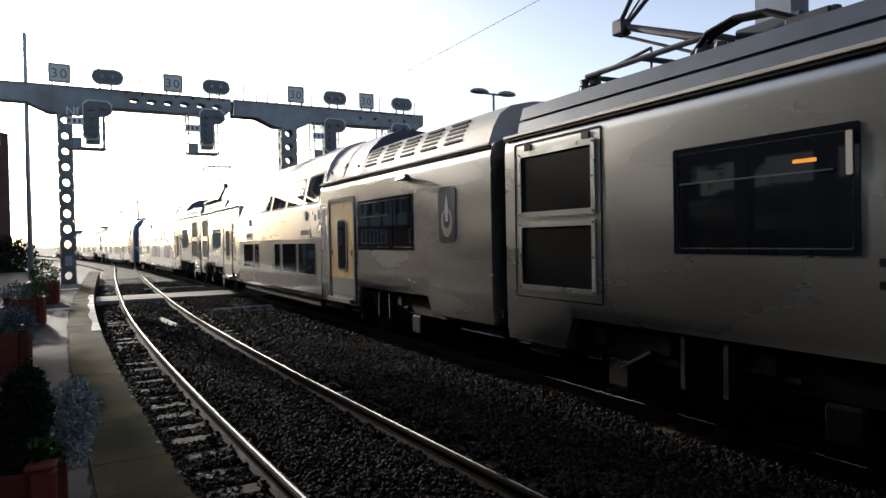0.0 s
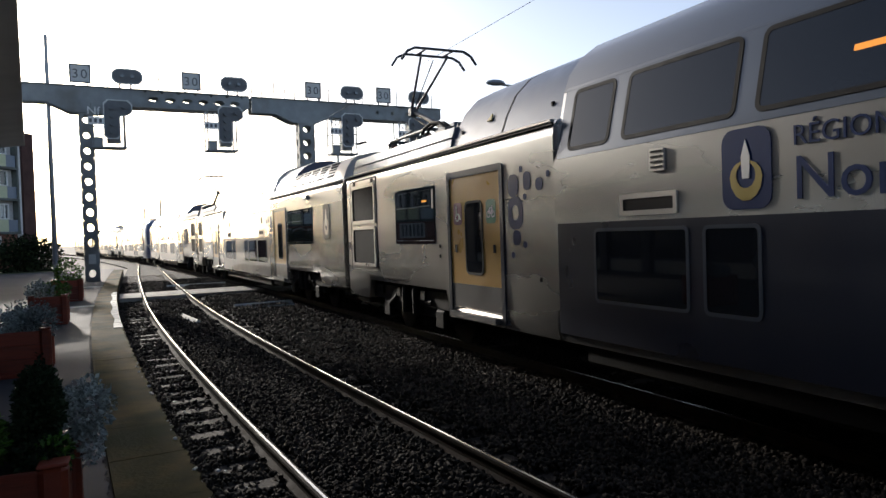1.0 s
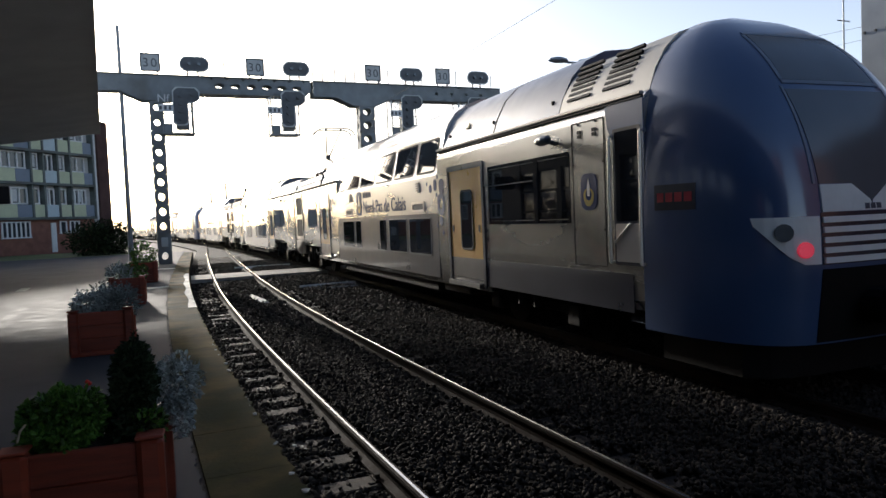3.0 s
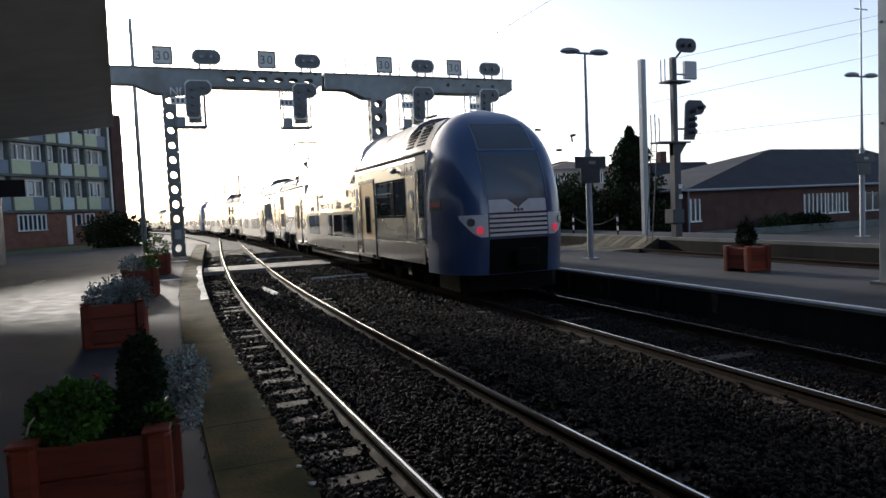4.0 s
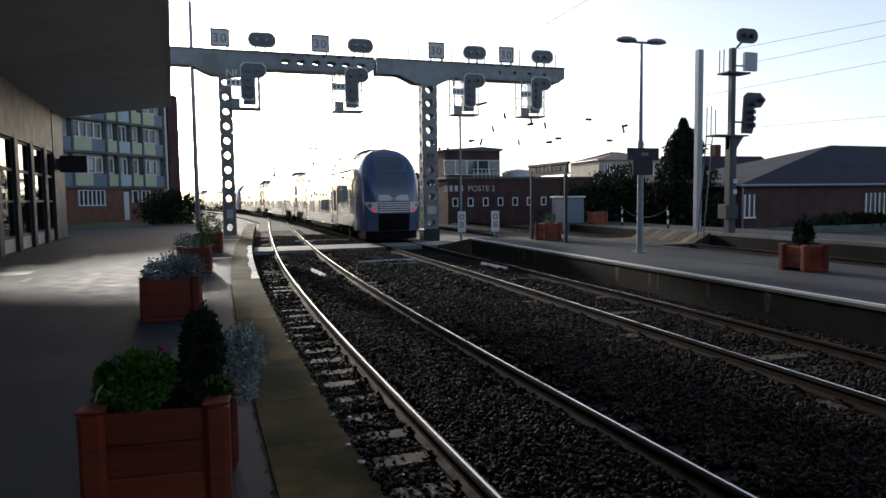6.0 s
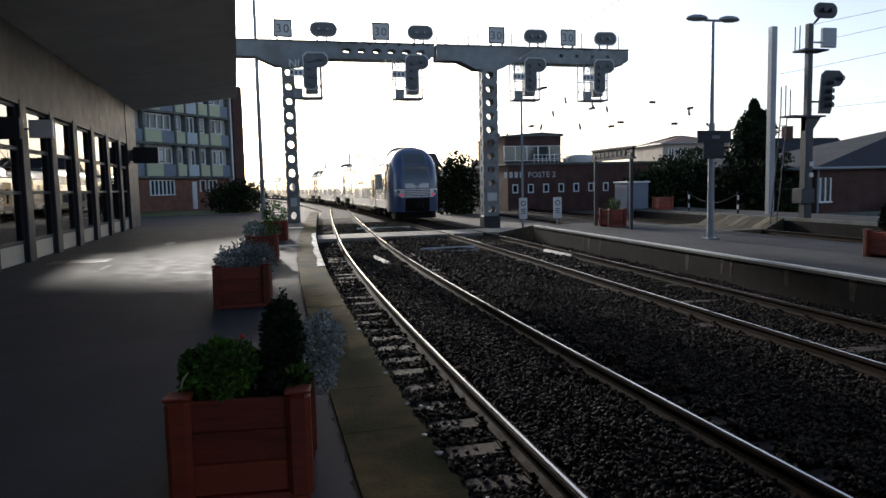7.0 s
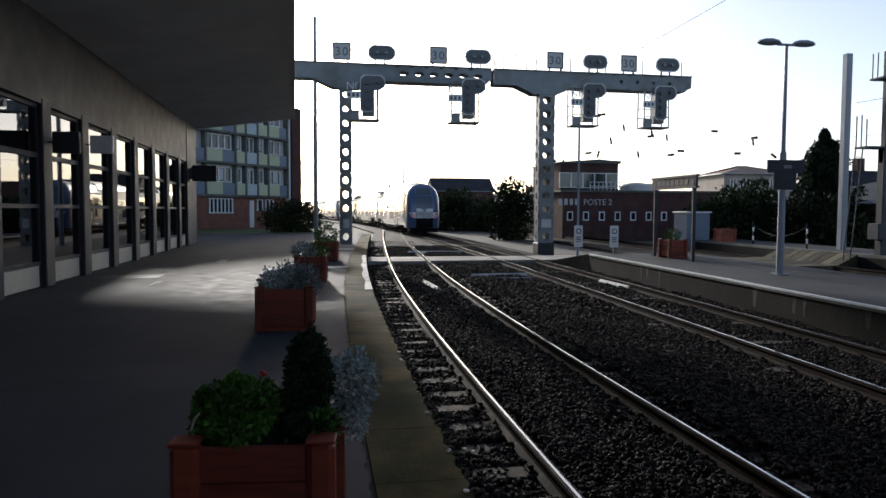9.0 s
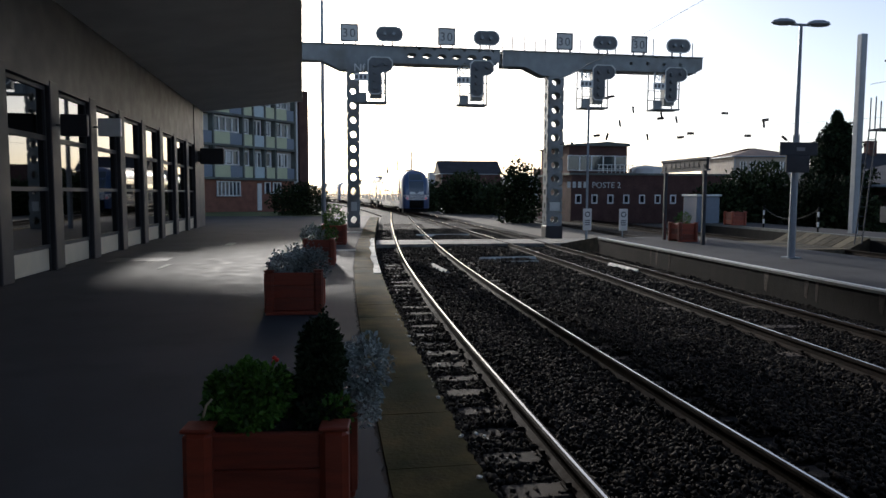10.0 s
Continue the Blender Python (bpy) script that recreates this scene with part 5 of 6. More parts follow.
def leg(x0, x1, name):
    lg = new(name)
    lg.parent = gan
    w = x1 - x0
    for k, yy in enumerate((GY - 0.24, GY + 0.24)):
        bm = bmesh.new()
        m = Matrix(((1, 0, 0, (x0 + x1) / 2), (0, 0, 1, yy), (0, 1, 0, 0), (0, 0, 0, 1)))
        n = 11
        hh = 5.3 / n
        pierced(bm, w, 5.3, [(0, 0.45 + hh * (i + 0.5), w, hh) for i in range(n)], 0.27 * w, 0.02, m, 0.13)
        part("web_plate", bm, "gantry", lg)
    for x in (x0, x1):
        bm = bmesh.new()
        m = Matrix(((0, 0, 1, x), (1, 0, 0, GY), (0, 1, 0, 0), (0, 0, 0, 1)))
        n = 11
        hh = 5.3 / n
        pierced(bm, 0.48, 5.3, [(0, 0.45 + hh * (i + 0.5), 0.46, hh) for i in range(n)], 0.085, 0.02, m, 0.12)
        part("side_plate", bm, "gantry", lg)
    bm = bmesh.new()
    box(bm, x0 - 0.03, x1 + 0.03, GY - 0.28, GY + 0.28, -0.5, 0.46, 0.02)
    part("foot", bm, "pier", lg)
    bm = bmesh.new()
    box(bm, x0 + 0.1, x1 - 0.1, GY - 0.30, GY - 0.25, 1.0, 1.3, 0.01)
    part("notice_plate", bm, "sigtxt", lg)


leg(0.49, 0.89, "leg")
leg(7.48, 8.04, "leg")
for a, b, nm in ((-4.2, 5.72, "beam"), (5.80, 13.25, "beam")):
    be = new(nm)
    be.parent = gan
    legx = 0.69 if a < 0 else 7.67
    for yy in (GY - 0.26, GY + 0.26):
        bm = bmesh.new()
        m = Matrix(((1, 0, 0, 0), (0, 0, 1, yy), (0, 1, 0, 0), (0, 0, 0, 1)))
        hole0, hole1 = (2.4, 5.5) if a < 0 else (10.2, 12.7)
        n = 6 if a < 0 else 4
        pitch = (hole1 - hole0) / n
        pierced(bm, 0, 0, [(hole0 + pitch * (i + 0.5), 6.24, pitch, 0.52) for i in range(n)], 0.16 if a < 0 else 0.07, 0.02, m, 0.075 if a < 0 else 0.06)
        outline = [(a, 5.98), (legx - 1.05, 5.98), (legx - 0.42, 5.70), (legx + 0.42, 5.70), (legx + 1.05, 5.98), (hole0, 5.98), (hole0, 6.5), (a, 6.5)]
        prism(bm, outline, -0.01, 0.01, m)
        prism(bm, [(hole1, 5.98), (b - 0.25, 5.98), (b, 6.12), (b, 6.5), (hole1, 6.5)], -0.01, 0.01, m)
        part("web_plate", bm, "gantry", be)
    bm = bmesh.new()
    box(bm, a, b, GY - 0.33, GY + 0.33, 6.5, 6.53)
    box(bm, legx + 1.1, b - 0.26, GY - 0.33, GY + 0.33, 5.95, 5.978)
    part("flange", bm, "gantry", be)
rail_ob = new("guard_rail")
rail_ob.parent = gan
for x in (2.9, 5.35, 5.95, 6.3, 6.75, 7.15, 7.5, 8.45, 8.8, 10.15, 11.2, 11.6, 13.15):
    bm = bmesh.new()
    cyl(bm, (x, GY + 0.28, 6.5), (x, GY + 0.28, 7.12 + 0.12 * math.sin(x * 5)), 0.018, 0.018, 6)
    part("stanchion", bm, "steel", rail_ob)
for x in (0.28, 3.54, 7.70, 10.46):
    b_ = thing("speed_board", "square grey speed board reading 30 on the gantry", "sign", pose(x + 0.29, GY - 0.34, 6.56), group="speed boards")
    bm = bmesh.new()
    box(bm, -0.29, 0.29, -0.02, 0.02, 0.04, 0.60, 0.01)
    part("board", bm, "sigtxt", b_)
    bm = bmesh.new()
    ring(bm, rpts(0.60, 0.58, 0.02, 0, 0.32), rpts(0.52, 0.50, 0.02, 0, 0.32), 0.02, 0.045, Matrix.Rotation(radians(90), 4, 'X'))
    for xx in (-0.2, 0.2):
        box(bm, xx - 0.02, xx + 0.02, -0.02, 0.02, -0.05, 0.05)
    part("rim", bm, "sigblack", b_)
    for ch, dx in (("3", -0.23), ("0", 0.01)):
        letters("numeral", ch, 0.40, "sigblack", b_, Matrix.Translation((dx, -0.022, 0.18)) @ Matrix.Rotation(radians(90), 4, 'X'))
XX = Matrix.Rotation(radians(90), 4, 'X')
for x in (1.46, 4.78, 9.05, 11.82):
    o_ = thing("route_signal", "oval route indicator head on the gantry, its black greyed for haze", "signal", pose(x + 0.44, GY - 0.30, 6.62), group="route signals")
    bm = bmesh.new()
    prism(bm, rpts(0.90, 0.48, 0.23, 0, 0.27, 6), 0.0, 0.05, XX)
    part("target", bm, "sigblack", o_)
    bm = bmesh.new()
    ring(bm, rpts(0.92, 0.50, 0.24, 0, 0.27, 6), rpts(0.84, 0.42, 0.20, 0, 0.27, 6), 0.04, 0.06, XX)
    part("rim", bm, "sigtxt", o_)
    for xx in (-0.16, 0.14):
        bm = bmesh.new()
        cyl(bm, (xx, -0.02, 0.27), (xx, -0.14, 0.27), 0.055, 0.06, 10)
        part("lens", bm, "lens", o_)
    bm = bmesh.new()
    for xx in (-0.22, 0.1):
        box(bm, xx - 0.025, xx + 0.025, -0.02, 0.03, -0.1, 0.06)
    part("bracket", bm, "steel", o_)
for x in (1.16, 4.62, 9.0, 11.72):
    s_ = thing("signal_cage", "hanging signal with an angled target greyed for haze and a grey cage", "signal", pose(x, GY - 0.42, 0), group="gantry signals")
    L = [(0.0, 4.98), (0.1, 4.88), (0.38, 4.88), (0.48, 4.98), (0.48, 5.62), (0.72, 5.66), (0.84, 5.76), (0.84, 6.0), (0.72, 6.12), (0.12, 6.12), (0.0, 6.0)]
    bm = bmesh.new()
    prism(bm, L, 0.0, 0.04, XX)
    part("target", bm, "sigblack", s_)
    bm = bmesh.new()
    cx, cy = sum(p[0] for p in L) / len(L), sum(p[1] for p in L) / len(L)
    inner = [(p[0] + (0.035 if p[0] < 0.25 else -0.035), p[1] + (0.035 if p[1] < 5.5 else -0.035)) for p in L]
    ring(bm, L, inner, 0.04, 0.055, XX)
    part("rim", bm, "sigtxt", s_)
    for dx, z in ((0.24, 5.1), (0.24, 5.35), (0.24, 5.6), (0.24, 5.85), (0.6, 5.9)):
        bm = bmesh.new()
        cyl(bm, (dx, -0.03, z), (dx, -0.16, z), 0.07, 0.075, 10)
        part("lens_hood", bm, "sigblack", s_)
    pieces = [("cage_post", (xx - 0.02, xx + 0.02, yy - 0.02, yy + 0.02, 4.66, 6.0)) for xx in (-0.32, 0.62) for yy in (0.1, 0.62)]
    pieces += [("cage_floor", (-0.36, 0.66, 0.06, 0.66, 4.62, 4.67)), ("junction_box", (-0.28, -0.02, 0.1, 0.3, 4.67, 4.95)), ("lamp_case", (0.1, 0.5, 0.2, 0.5, 4.8, 5.9))]
    pieces += [("cage_rail", (-0.34, 0.64, yy, yy + 0.03, z, z + 0.03)) for z in (5.0, 5.35) for yy in (0.08, 0.60)]
    for nm, b in pieces:
        bm = bmesh.new()
        box(bm, *b, 0.006)
        part(nm, bm, "gantry", s_)
    np_ = new("name_plate")
    np_.parent = s_
    bm = bmesh.new()
    prism(bm, rpts(0.44, 0.24, 0.01, -0.22, 5.44), 0.03, 0.05, XX)
    part("number_plate", bm, "white", np_)
    for k in range(3):
        bm = bmesh.new()
        prism(bm, rpts(0.08, 0.12, 0.01, -0.36 + 0.14 * k, 5.44), 0.05, 0.055, XX)
        part("bar", bm, "sigblack", np_)
    letters("lettering", "Nf", 0.36, "white", np_, Matrix.Translation((-0.46, -0.045, 5.62)) @ XX, "white letters")

# the gantry and its signals stand farther off, at full size
GROW = Matrix.Translation((-0.2, 2.7, 1.6)) @ Matrix.Scale(1.38, 4) @ Matrix.Translation((0.2, -2.7, -1.6))
for ob in list(bpy.data.objects):
    if ob.parent is None and ob.name.split(".")[0] in ("signal_gantry", "speed_board", "route_signal", "signal_cage"):
        ob.matrix_basis = GROW @ ob.matrix_basis

# ---- masts, lamps, signals on the right ----
def lamp_post(x, y, z0, h, sign):
    lp = thing("street_lamp", "grey steel platform lamp post with two flat lamp heads", "lamp post", pose(x, y, z0), group="platform lamps")
    bm = bmesh.new()
    cyl(bm, (0, 0, 0), (0, 0, 2.9), 0.085, 0.075, 12)
    box(bm, -0.16, 0.16, -0.16, 0.16, 0, 0.03)
    part("lower_post", bm, "lampg", lp)
    bm = bmesh.new()
    cyl(bm, (0, 0, 2.9), (0, 0, h), 0.05, 0.035, 10)
    cyl(bm, (-0.25, 0, h), (0.25, 0, h), 0.03, 0.03, 8)
    part("upper_post", bm, "lampg", lp)
    for s in (-1, 1):
        bm = bmesh.new()
        bmesh.ops.create_icosphere(bm, subdivisions=2, radius=1.0)
        for v_ in bm.verts:
            v_.co = Vector((s * 0.45 + v_.co.x * 0.30, v_.co.y * 0.16, h + 0.03 + v_.co.z * (0.10 if v_.co.z > 0 else 0.06)))
        part("lamp_head", bm, "lampg", lp, "pale shell-shaped lamp head", True)
    if sign:
        sp = new("sign_panel")
        sp.parent = lp
        bm = bmesh.new()
        box(bm, -0.46, 0.50, -0.10, -0.05, 2.42, 2.72, 0.01)
        box(bm, -0.30, 0.30, -0.11, -0.06, 2.02, 2.42, 0.01)
        part("panel", bm, "mastdark", sp, "dark sign panel")
        bm = bmesh.new()
        box(bm, -0.05, 0.16, -0.112, -0.10, 2.52, 2.60)
        part("bar", bm, "galv", sp)
    return lp


lamp_post(10.65, 17.9, 0.1, 5.42, True)
lp2 = lamp_post(21.4, 18.0, 0.1, 5.2, True)
bm = bmesh.new()
cyl(bm, (0, 0, 5.2), (0, 0, 8.3), 0.03, 0.025, 8)
cyl(bm, (-0.3, 0, 7.35), (0.3, 0, 7.35), 0.02, 0.02, 6)
part("antenna", bm, "lampg", lp2)
bm = bmesh.new()
cyl(bm, (-0.36, 36, 0), (-0.36, 36, 10.5), 0.11, 0.07, 12)
solid("lamp_mast", bm, "galv", "tall plain grey mast on the platform", "mast", smooth=True)
mast = thing("catenary_mast", "tall pale grey steel catenary mast", "mast")
bm = bmesh.new()
box(bm, 20.0, 20.26, 27.1, 27.36, -0.5, 7.75, 0.02)
part("column", bm, "lampg", mast)
bm = bmesh.new()
box(bm, 19.85, 20.45, 26.95, 27.55, -0.62, -0.3, 0.02)
part("foot", bm, "concrete", mast)
sgn = thing("mast_signal", "dark railway signal mast with two heads and a ladder", "signal", pose(19.0, 24.0, -0.1))
bm = bmesh.new()
box(bm, -0.16, 0.16, -0.15, 0.15, -0.5, 3.9, 0.02)
box(bm, -0.42, 0.14, -0.3, 0.2, 0.75, 1.3, 0.02)
prism(bm, [(-0.16, 3.4), (0.16, 3.4), (0.5, 3.87), (-0.16, 3.87)], -0.1, 0.1, XX)
box(bm, -0.1, 0.1, -0.1, 0.1, 3.9, 7.2, 0.01)
part("mast", bm, "mastdark", sgn)
bm = bmesh.new()
box(bm, -0.95, 0.55, -0.3, 0.3, 3.87, 3.93)
part("service_platform", bm, "mastdark", sgn)
bm = bmesh.new()
box(bm, -0.45, 0.6, -0.3, 0.3, 6.22, 6.28)
part("service_platform", bm, "mastdark", sgn)
for x, z0, z1 in ((-0.9, 3.9, 5.0), (-0.7, 3.9, 5.05), (-0.5, 3.9, 4.9), (-0.35, 6.25, 7.15), (-0.15, 6.25, 7.2)):
    bm = bmesh.new()
    cyl(bm, (x, 0.29, z0), (x, 0.29, z1), 0.022, 0.022, 6)
    part("guard_post", bm, "mastdark", sgn)
bm = bmesh.new()
for x in (-0.9, -0.62):
    cyl(bm, (x - 0.35, 0.3, 0), (x, 0.3, 3.9), 0.022, 0.022, 6)
for k in range(11):
    z = 0.3 + k * 0.33
    x = -1.25 + 0.35 * z / 3.9
    cyl(bm, (x, 0.3, z), (x + 0.28, 0.3, z), 0.015, 0.015, 6)
part("ladder", bm, "mastdark", sgn)
bm = bmesh.new()
prism(bm, rpts(0.98, 0.54, 0.26, 0.55, 7.66, 6), 0.1, 0.16, XX)
cyl(bm, (0.1, -0.1, 7.2), (0.4, -0.1, 7.5), 0.04, 0.04, 6)
for x in (0.4, 0.72):
    cyl(bm, (x, -0.15, 7.66), (x, -0.32, 7.66), 0.075, 0.08, 10)
part("upper_head", bm, "mastdark", sgn)
bm = bmesh.new()
box(bm, 0.42, 1.02, -0.2, -0.05, 6.36, 7.05, 0.02)
box(bm, 0.05, 0.42, -0.14, -0.1, 6.5, 6.56)
part("number_box", bm, "galv", sgn)
bm = bmesh.new()
prism(bm, [(0.35, 4.0), (0.85, 4.0), (0.92, 4.2), (0.92, 4.95), (1.25, 5.0), (1.38, 5.15), (1.38, 5.4), (1.22, 5.55), (0.62, 5.55), (0.45, 5.4)], 0.1, 0.16, XX)
for dx, z in ((0.66, 4.3), (0.66, 4.55), (0.66, 4.8), (0.72, 5.1), (1.1, 5.25)):
    cyl(bm, (dx, -0.15, z), (dx + 0.08, -0.4, z), 0.085, 0.09, 10)
box(bm, 0.1, 0.5, -0.12, 0.0, 4.4, 4.46)
part("lower_head", bm, "mastdark", sgn)
bm = bmesh.new()
for z in (1.7, 2.1):
    box(bm, 0.0, 0.17, -0.18, -0.155, z, z + 0.17)
part("notice_plate", bm, "white", sgn)

# steel pylon of the catenary on the island platform
pyl = thing("catenary_pylon", "broad blue-grey riveted steel pylon on the island platform", "mast", pose(10.55, 9.89, 0.1))
for x_ in (0.0, 0.46):
    bm = bmesh.new()
    box(bm, x_, x_ + 0.04, -0.66, 0.0, 0.0, 8.6, 0.006)
    part("flange", bm, "galv", pyl)
for y_ in (-0.655, -0.025):
    bm = bmesh.new()
    box(bm, 0.041, 0.459, y_, y_ + 0.02, 0.0, 3.9)
    for k in range(6):
        box(bm, 0.041, 0.459, y_, y_ + 0.02, 4.35 + k * 0.75, 4.7 + k * 0.75)
    box(bm, 0.041, 0.16, y_ + 0.002, y_ + 0.018, 3.9, 8.6)
    box(bm, 0.34, 0.459, y_ + 0.002, y_ + 0.018, 3.9, 8.6)
    part("web_plate", bm, "galv", pyl, "web plate with rectangular openings")
bm = bmesh.new()
box(bm, -0.1, 0.6, -0.76, 0.1, -0.02, 0.05, 0.01)
part("base_plate", bm, "steel", pyl)
for z_ in (2.55, 4.12):
    for k in range(4):
        bm = bmesh.new()
        cyl(bm, (-0.015, -0.6 + k * 0.18, z_), (0.0, -0.6 + k * 0.18, z_), 0.02, 0.024, 8)
        part("rivet", bm, "steel", pyl)
# station name board
nb = thing("name_board", "dark station name board on two posts", "sign")
bm = bmesh.new()
box(bm, 10.76, 10.84, 21.95, 24.7, 2.34, 2.66, 0.015)
part("board", bm, "pier", nb)
bm = bmesh.new()
box(bm, 10.74, 10.86, 21.9, 24.75, 2.64, 2.70)
box(bm, 10.74, 10.86, 21.9, 24.75, 2.30, 2.35)
part("rim", bm, "mastdark", nb)
for y in (22.1, 24.5):
    bm = bmesh.new()
    box(bm, 10.75, 10.85, y - 0.05, y + 0.05, 0.08, 2.5, 0.01)
    part("post", bm, "mastdark", nb)
bm = bmesh.new()
for k in range(7):
    box(bm, 10.752, 10.762, 22.4 + k * 0.28, 22.6 + k * 0.28, 2.42, 2.58)
part("bar", bm, "mastdark", nb)
# small warning signs at the crossing
for x, y, tall in ((9.7, 28.6, 4.9), (11.0, 28.2, 0)):
    ws = thing("warning_sign", "white upright warning sign beside the foot crossing", "sign", pose(x, y, 0.0), group="crossing signs")
    bm = bmesh.new()
    prism(bm, rpts(0.34, 0.84, 0.03, 0, 0.62), 0.0, 0.03, XX)
    part("board", bm, "white", ws)
    bm = bmesh.new()
    ring(bm, [(0.11 * math.cos(i * 0.524), 0.82 + 0.11 * math.sin(i * 0.524)) for i in range(12)], [(0.07 * math.cos(i * 0.524), 0.82 + 0.07 * math.sin(i * 0.524)) for i in range(12)], 0.03, 0.035, XX)
    part("symbol", bm, "sigblack", ws)
    for k in range(3):
        bm = bmesh.new()
        prism(bm, rpts(0.2, 0.04, 0.01, 0, 0.58 - 0.08 * k), 0.03, 0.035, XX)
        part("bar", bm, "sigblack", ws)
    bm = bmesh.new()
    cyl(bm, (0, 0.05, -0.4), (0, 0.05, tall or 1.0), 0.05 if tall else 0.03, 0.045 if tall else 0.03, 8)
    part("post", bm, "lampg", ws)
# chain posts by the far crossing
for x, y in ((19.25, 31.6), (19.35, 28.2)):
    cp = thing("barrier_post", "short white and black chain post", "post", pose(x, y, 0.1), group="chain posts")
    for k in range(5):
        bm = bmesh.new()
        cyl(bm, (0, 0, k * 0.2), (0, 0, k * 0.2 + 0.2), 0.04, 0.04, 8)
        part("band", bm, "white" if k % 2 else "rubber", cp)
bm = bmesh.new()
pp = [(19.25 + 0.1 * k / 8, 31.6 - 3.4 * k / 8, 1.0 - 0.45 * (1 - (k / 4 - 1) ** 2)) for k in range(9)]
for a, b in zip(pp, pp[1:]):
    cyl(bm, a, b, 0.018, 0.018, 5)
solid("chain", bm, "wire", "sagging chain between two short posts", "chain")

# ---- wires ----
bm = bmesh.new()
ysw = steps(-20, 200, 10)
for a, b in zip(ysw, ysw[1:]):
    cyl(bm, (c2(a) + 0.38, a, 5.5), (c2(b) + 0.38, b, 5.5), 0.0045, 0.0045, 5, False)
for x0, y0, z0, x1, y1, z1 in ((21, 26, 7.6, 48, 26, 13.2), (21, 26, 6.9, 48, 26, 12.6), (19.5, 26, 5.65, 48, 25, 11.0), (21, 26, 4.3, 50, 30, 7.0), (20, 40, 5.2, 60, 60, 9.5)):
    cyl(bm, (x0, y0, z0), (x1, y1, z1), 0.008, 0.008, 5, False)
for x0, x1, y, z in ((14, 34, 62, 6.2), (14, 34, 62, 7.3), (12, 30, 75, 6.0)):
    cyl(bm, (x0, y, z), (x1, y, z + 0.8), 0.008, 0.008, 5, False)
solid("overhead_wires", bm, "wire", "thin dark overhead line wires", "wires", "stuff")
r3 = random.Random(8)
for k in range(18):
    x, z = r3.uniform(19, 42), r3.uniform(6.6, 10.2)
    y = 62
    a = r3.choice((0, 8, 75, 100, -35, 5))
    bm = bmesh.new()
    dx, dz_ = 0.30 * math.cos(radians(a)), 0.30 * math.sin(radians(a))
    cyl(bm, (x - dx, y, z - dz_), (x + dx, y, z + dz_), 0.085, 0.085, 8)
    for i in range(6):
        f0 = -0.95 + i * 0.36
        cyl(bm, (x + dx * f0, y, z + dz_ * f0), (x + dx * (f0 + 0.1), y, z + dz_ * (f0 + 0.1)), 0.14, 0.10, 8)
    cyl(bm, (x - dx * 4, y, z - dz_ * 4), (x + dx * 4, y, z + dz_ * 4), 0.006, 0.006, 5)
    solid("insulator", bm, "wire", "dark insulator in the overhead wires", "insulator", group="line insulators")

# ---- planters ----
def planter(x, y, z, rz, w, h, lab):
    p = thing("planter", lab, "planter", pose(x, y, z, 0, 0, rz), group="platform planters")
    hw = w / 2
    for sx in (-1, 1):
        for sy in (-1, 1):
            bm = bmesh.new()
            box(bm, sx * hw - 0.062, sx * hw + 0.062, sy * hw - 0.062, sy * hw + 0.062, 0.02, h, 0.026)
            box(bm, sx * hw - 0.066, sx * hw + 0.066, sy * hw - 0.066, sy * hw + 0.066, h - 0.004, h + 0.014, 0.006)
            part("corner_post", bm, "planter", p)
    for k in range(3):
        z0 = 0.06 + k * (h - 0.08) / 3
        z1 = z0 + (h - 0.08) / 3 - 0.003
        for ax in (0, 1):
            for s_ in (-1, 1):
                bm = bmesh.new()
                if ax:
                    box(bm, -hw + 0.05, hw - 0.05, s_ * hw - 0.018, s_ * hw + 0.018, z0, z1, 0.006)
                else:
                    box(bm, s_ * hw - 0.018, s_ * hw + 0.018, -hw + 0.05, hw - 0.05, z0, z1, 0.006)
                part("board", bm, "planter", p)
    for s_ in (-1, 1):
        bm = bmesh.new()
        box(bm, -hw - 0.05, hw + 0.05, s_ * hw - 0.05, s_ * hw + 0.05, -0.001, 0.055, 0.01)
        part("skid", bm, "planter", p)
    bm = bmesh.new()
    box(bm, -hw + 0.02, hw - 0.02, -hw + 0.02, hw - 0.02, 0.1, h - 0.05)
    part("soil", bm, "soil", p)
    return p


def plant(name, lab, x, y, z, specs):
    p = thing(name, lab, "plant", pose(x, y, z), group="planter plants")
    bm = bmesh.new()
    for dx in (-0.04, 0.0, 0.05):
        cyl(bm, (dx, 0, -0.06), (dx * 2, 0.02, 0.12), 0.012, 0.006, 6)
    part("stem", bm, "bark", p)
    for nm, m_, k in specs:
        leafpart(nm, p, m_, **k)
    return p


P1 = (-0.45, 6.45)
planter(*P1, 0, -6, 0.59, 0.575, "red-brown wooden planter box on the platform")
gp = plant("bushy_plant", "bright green bushy plant in the planter", P1[0] - 0.12, P1[1] - 0.05, 0.53, [("foliage", "leaf", dict(n=1000, centre=(dx, dy, dz), radii=(rr, rr, rz), size=0.03, seed=70 + k)) for k, (dx, dy, dz, rr, rz) in enumerate(((-0.05, 0.0, 0.12, 0.12, 0.13), (0.07, -0.03, 0.15, 0.11, 0.12), (-0.12, -0.05, 0.08, 0.09, 0.08), (0.12, 0.08, 0.10, 0.10, 0.11), (0.0, -0.12, 0.06, 0.13, 0.08), (-0.01, 0.04, 0.21, 0.07, 0.06), (-0.16, 0.08, 0.14, 0.05, 0.07)))])
bm = bmesh.new()
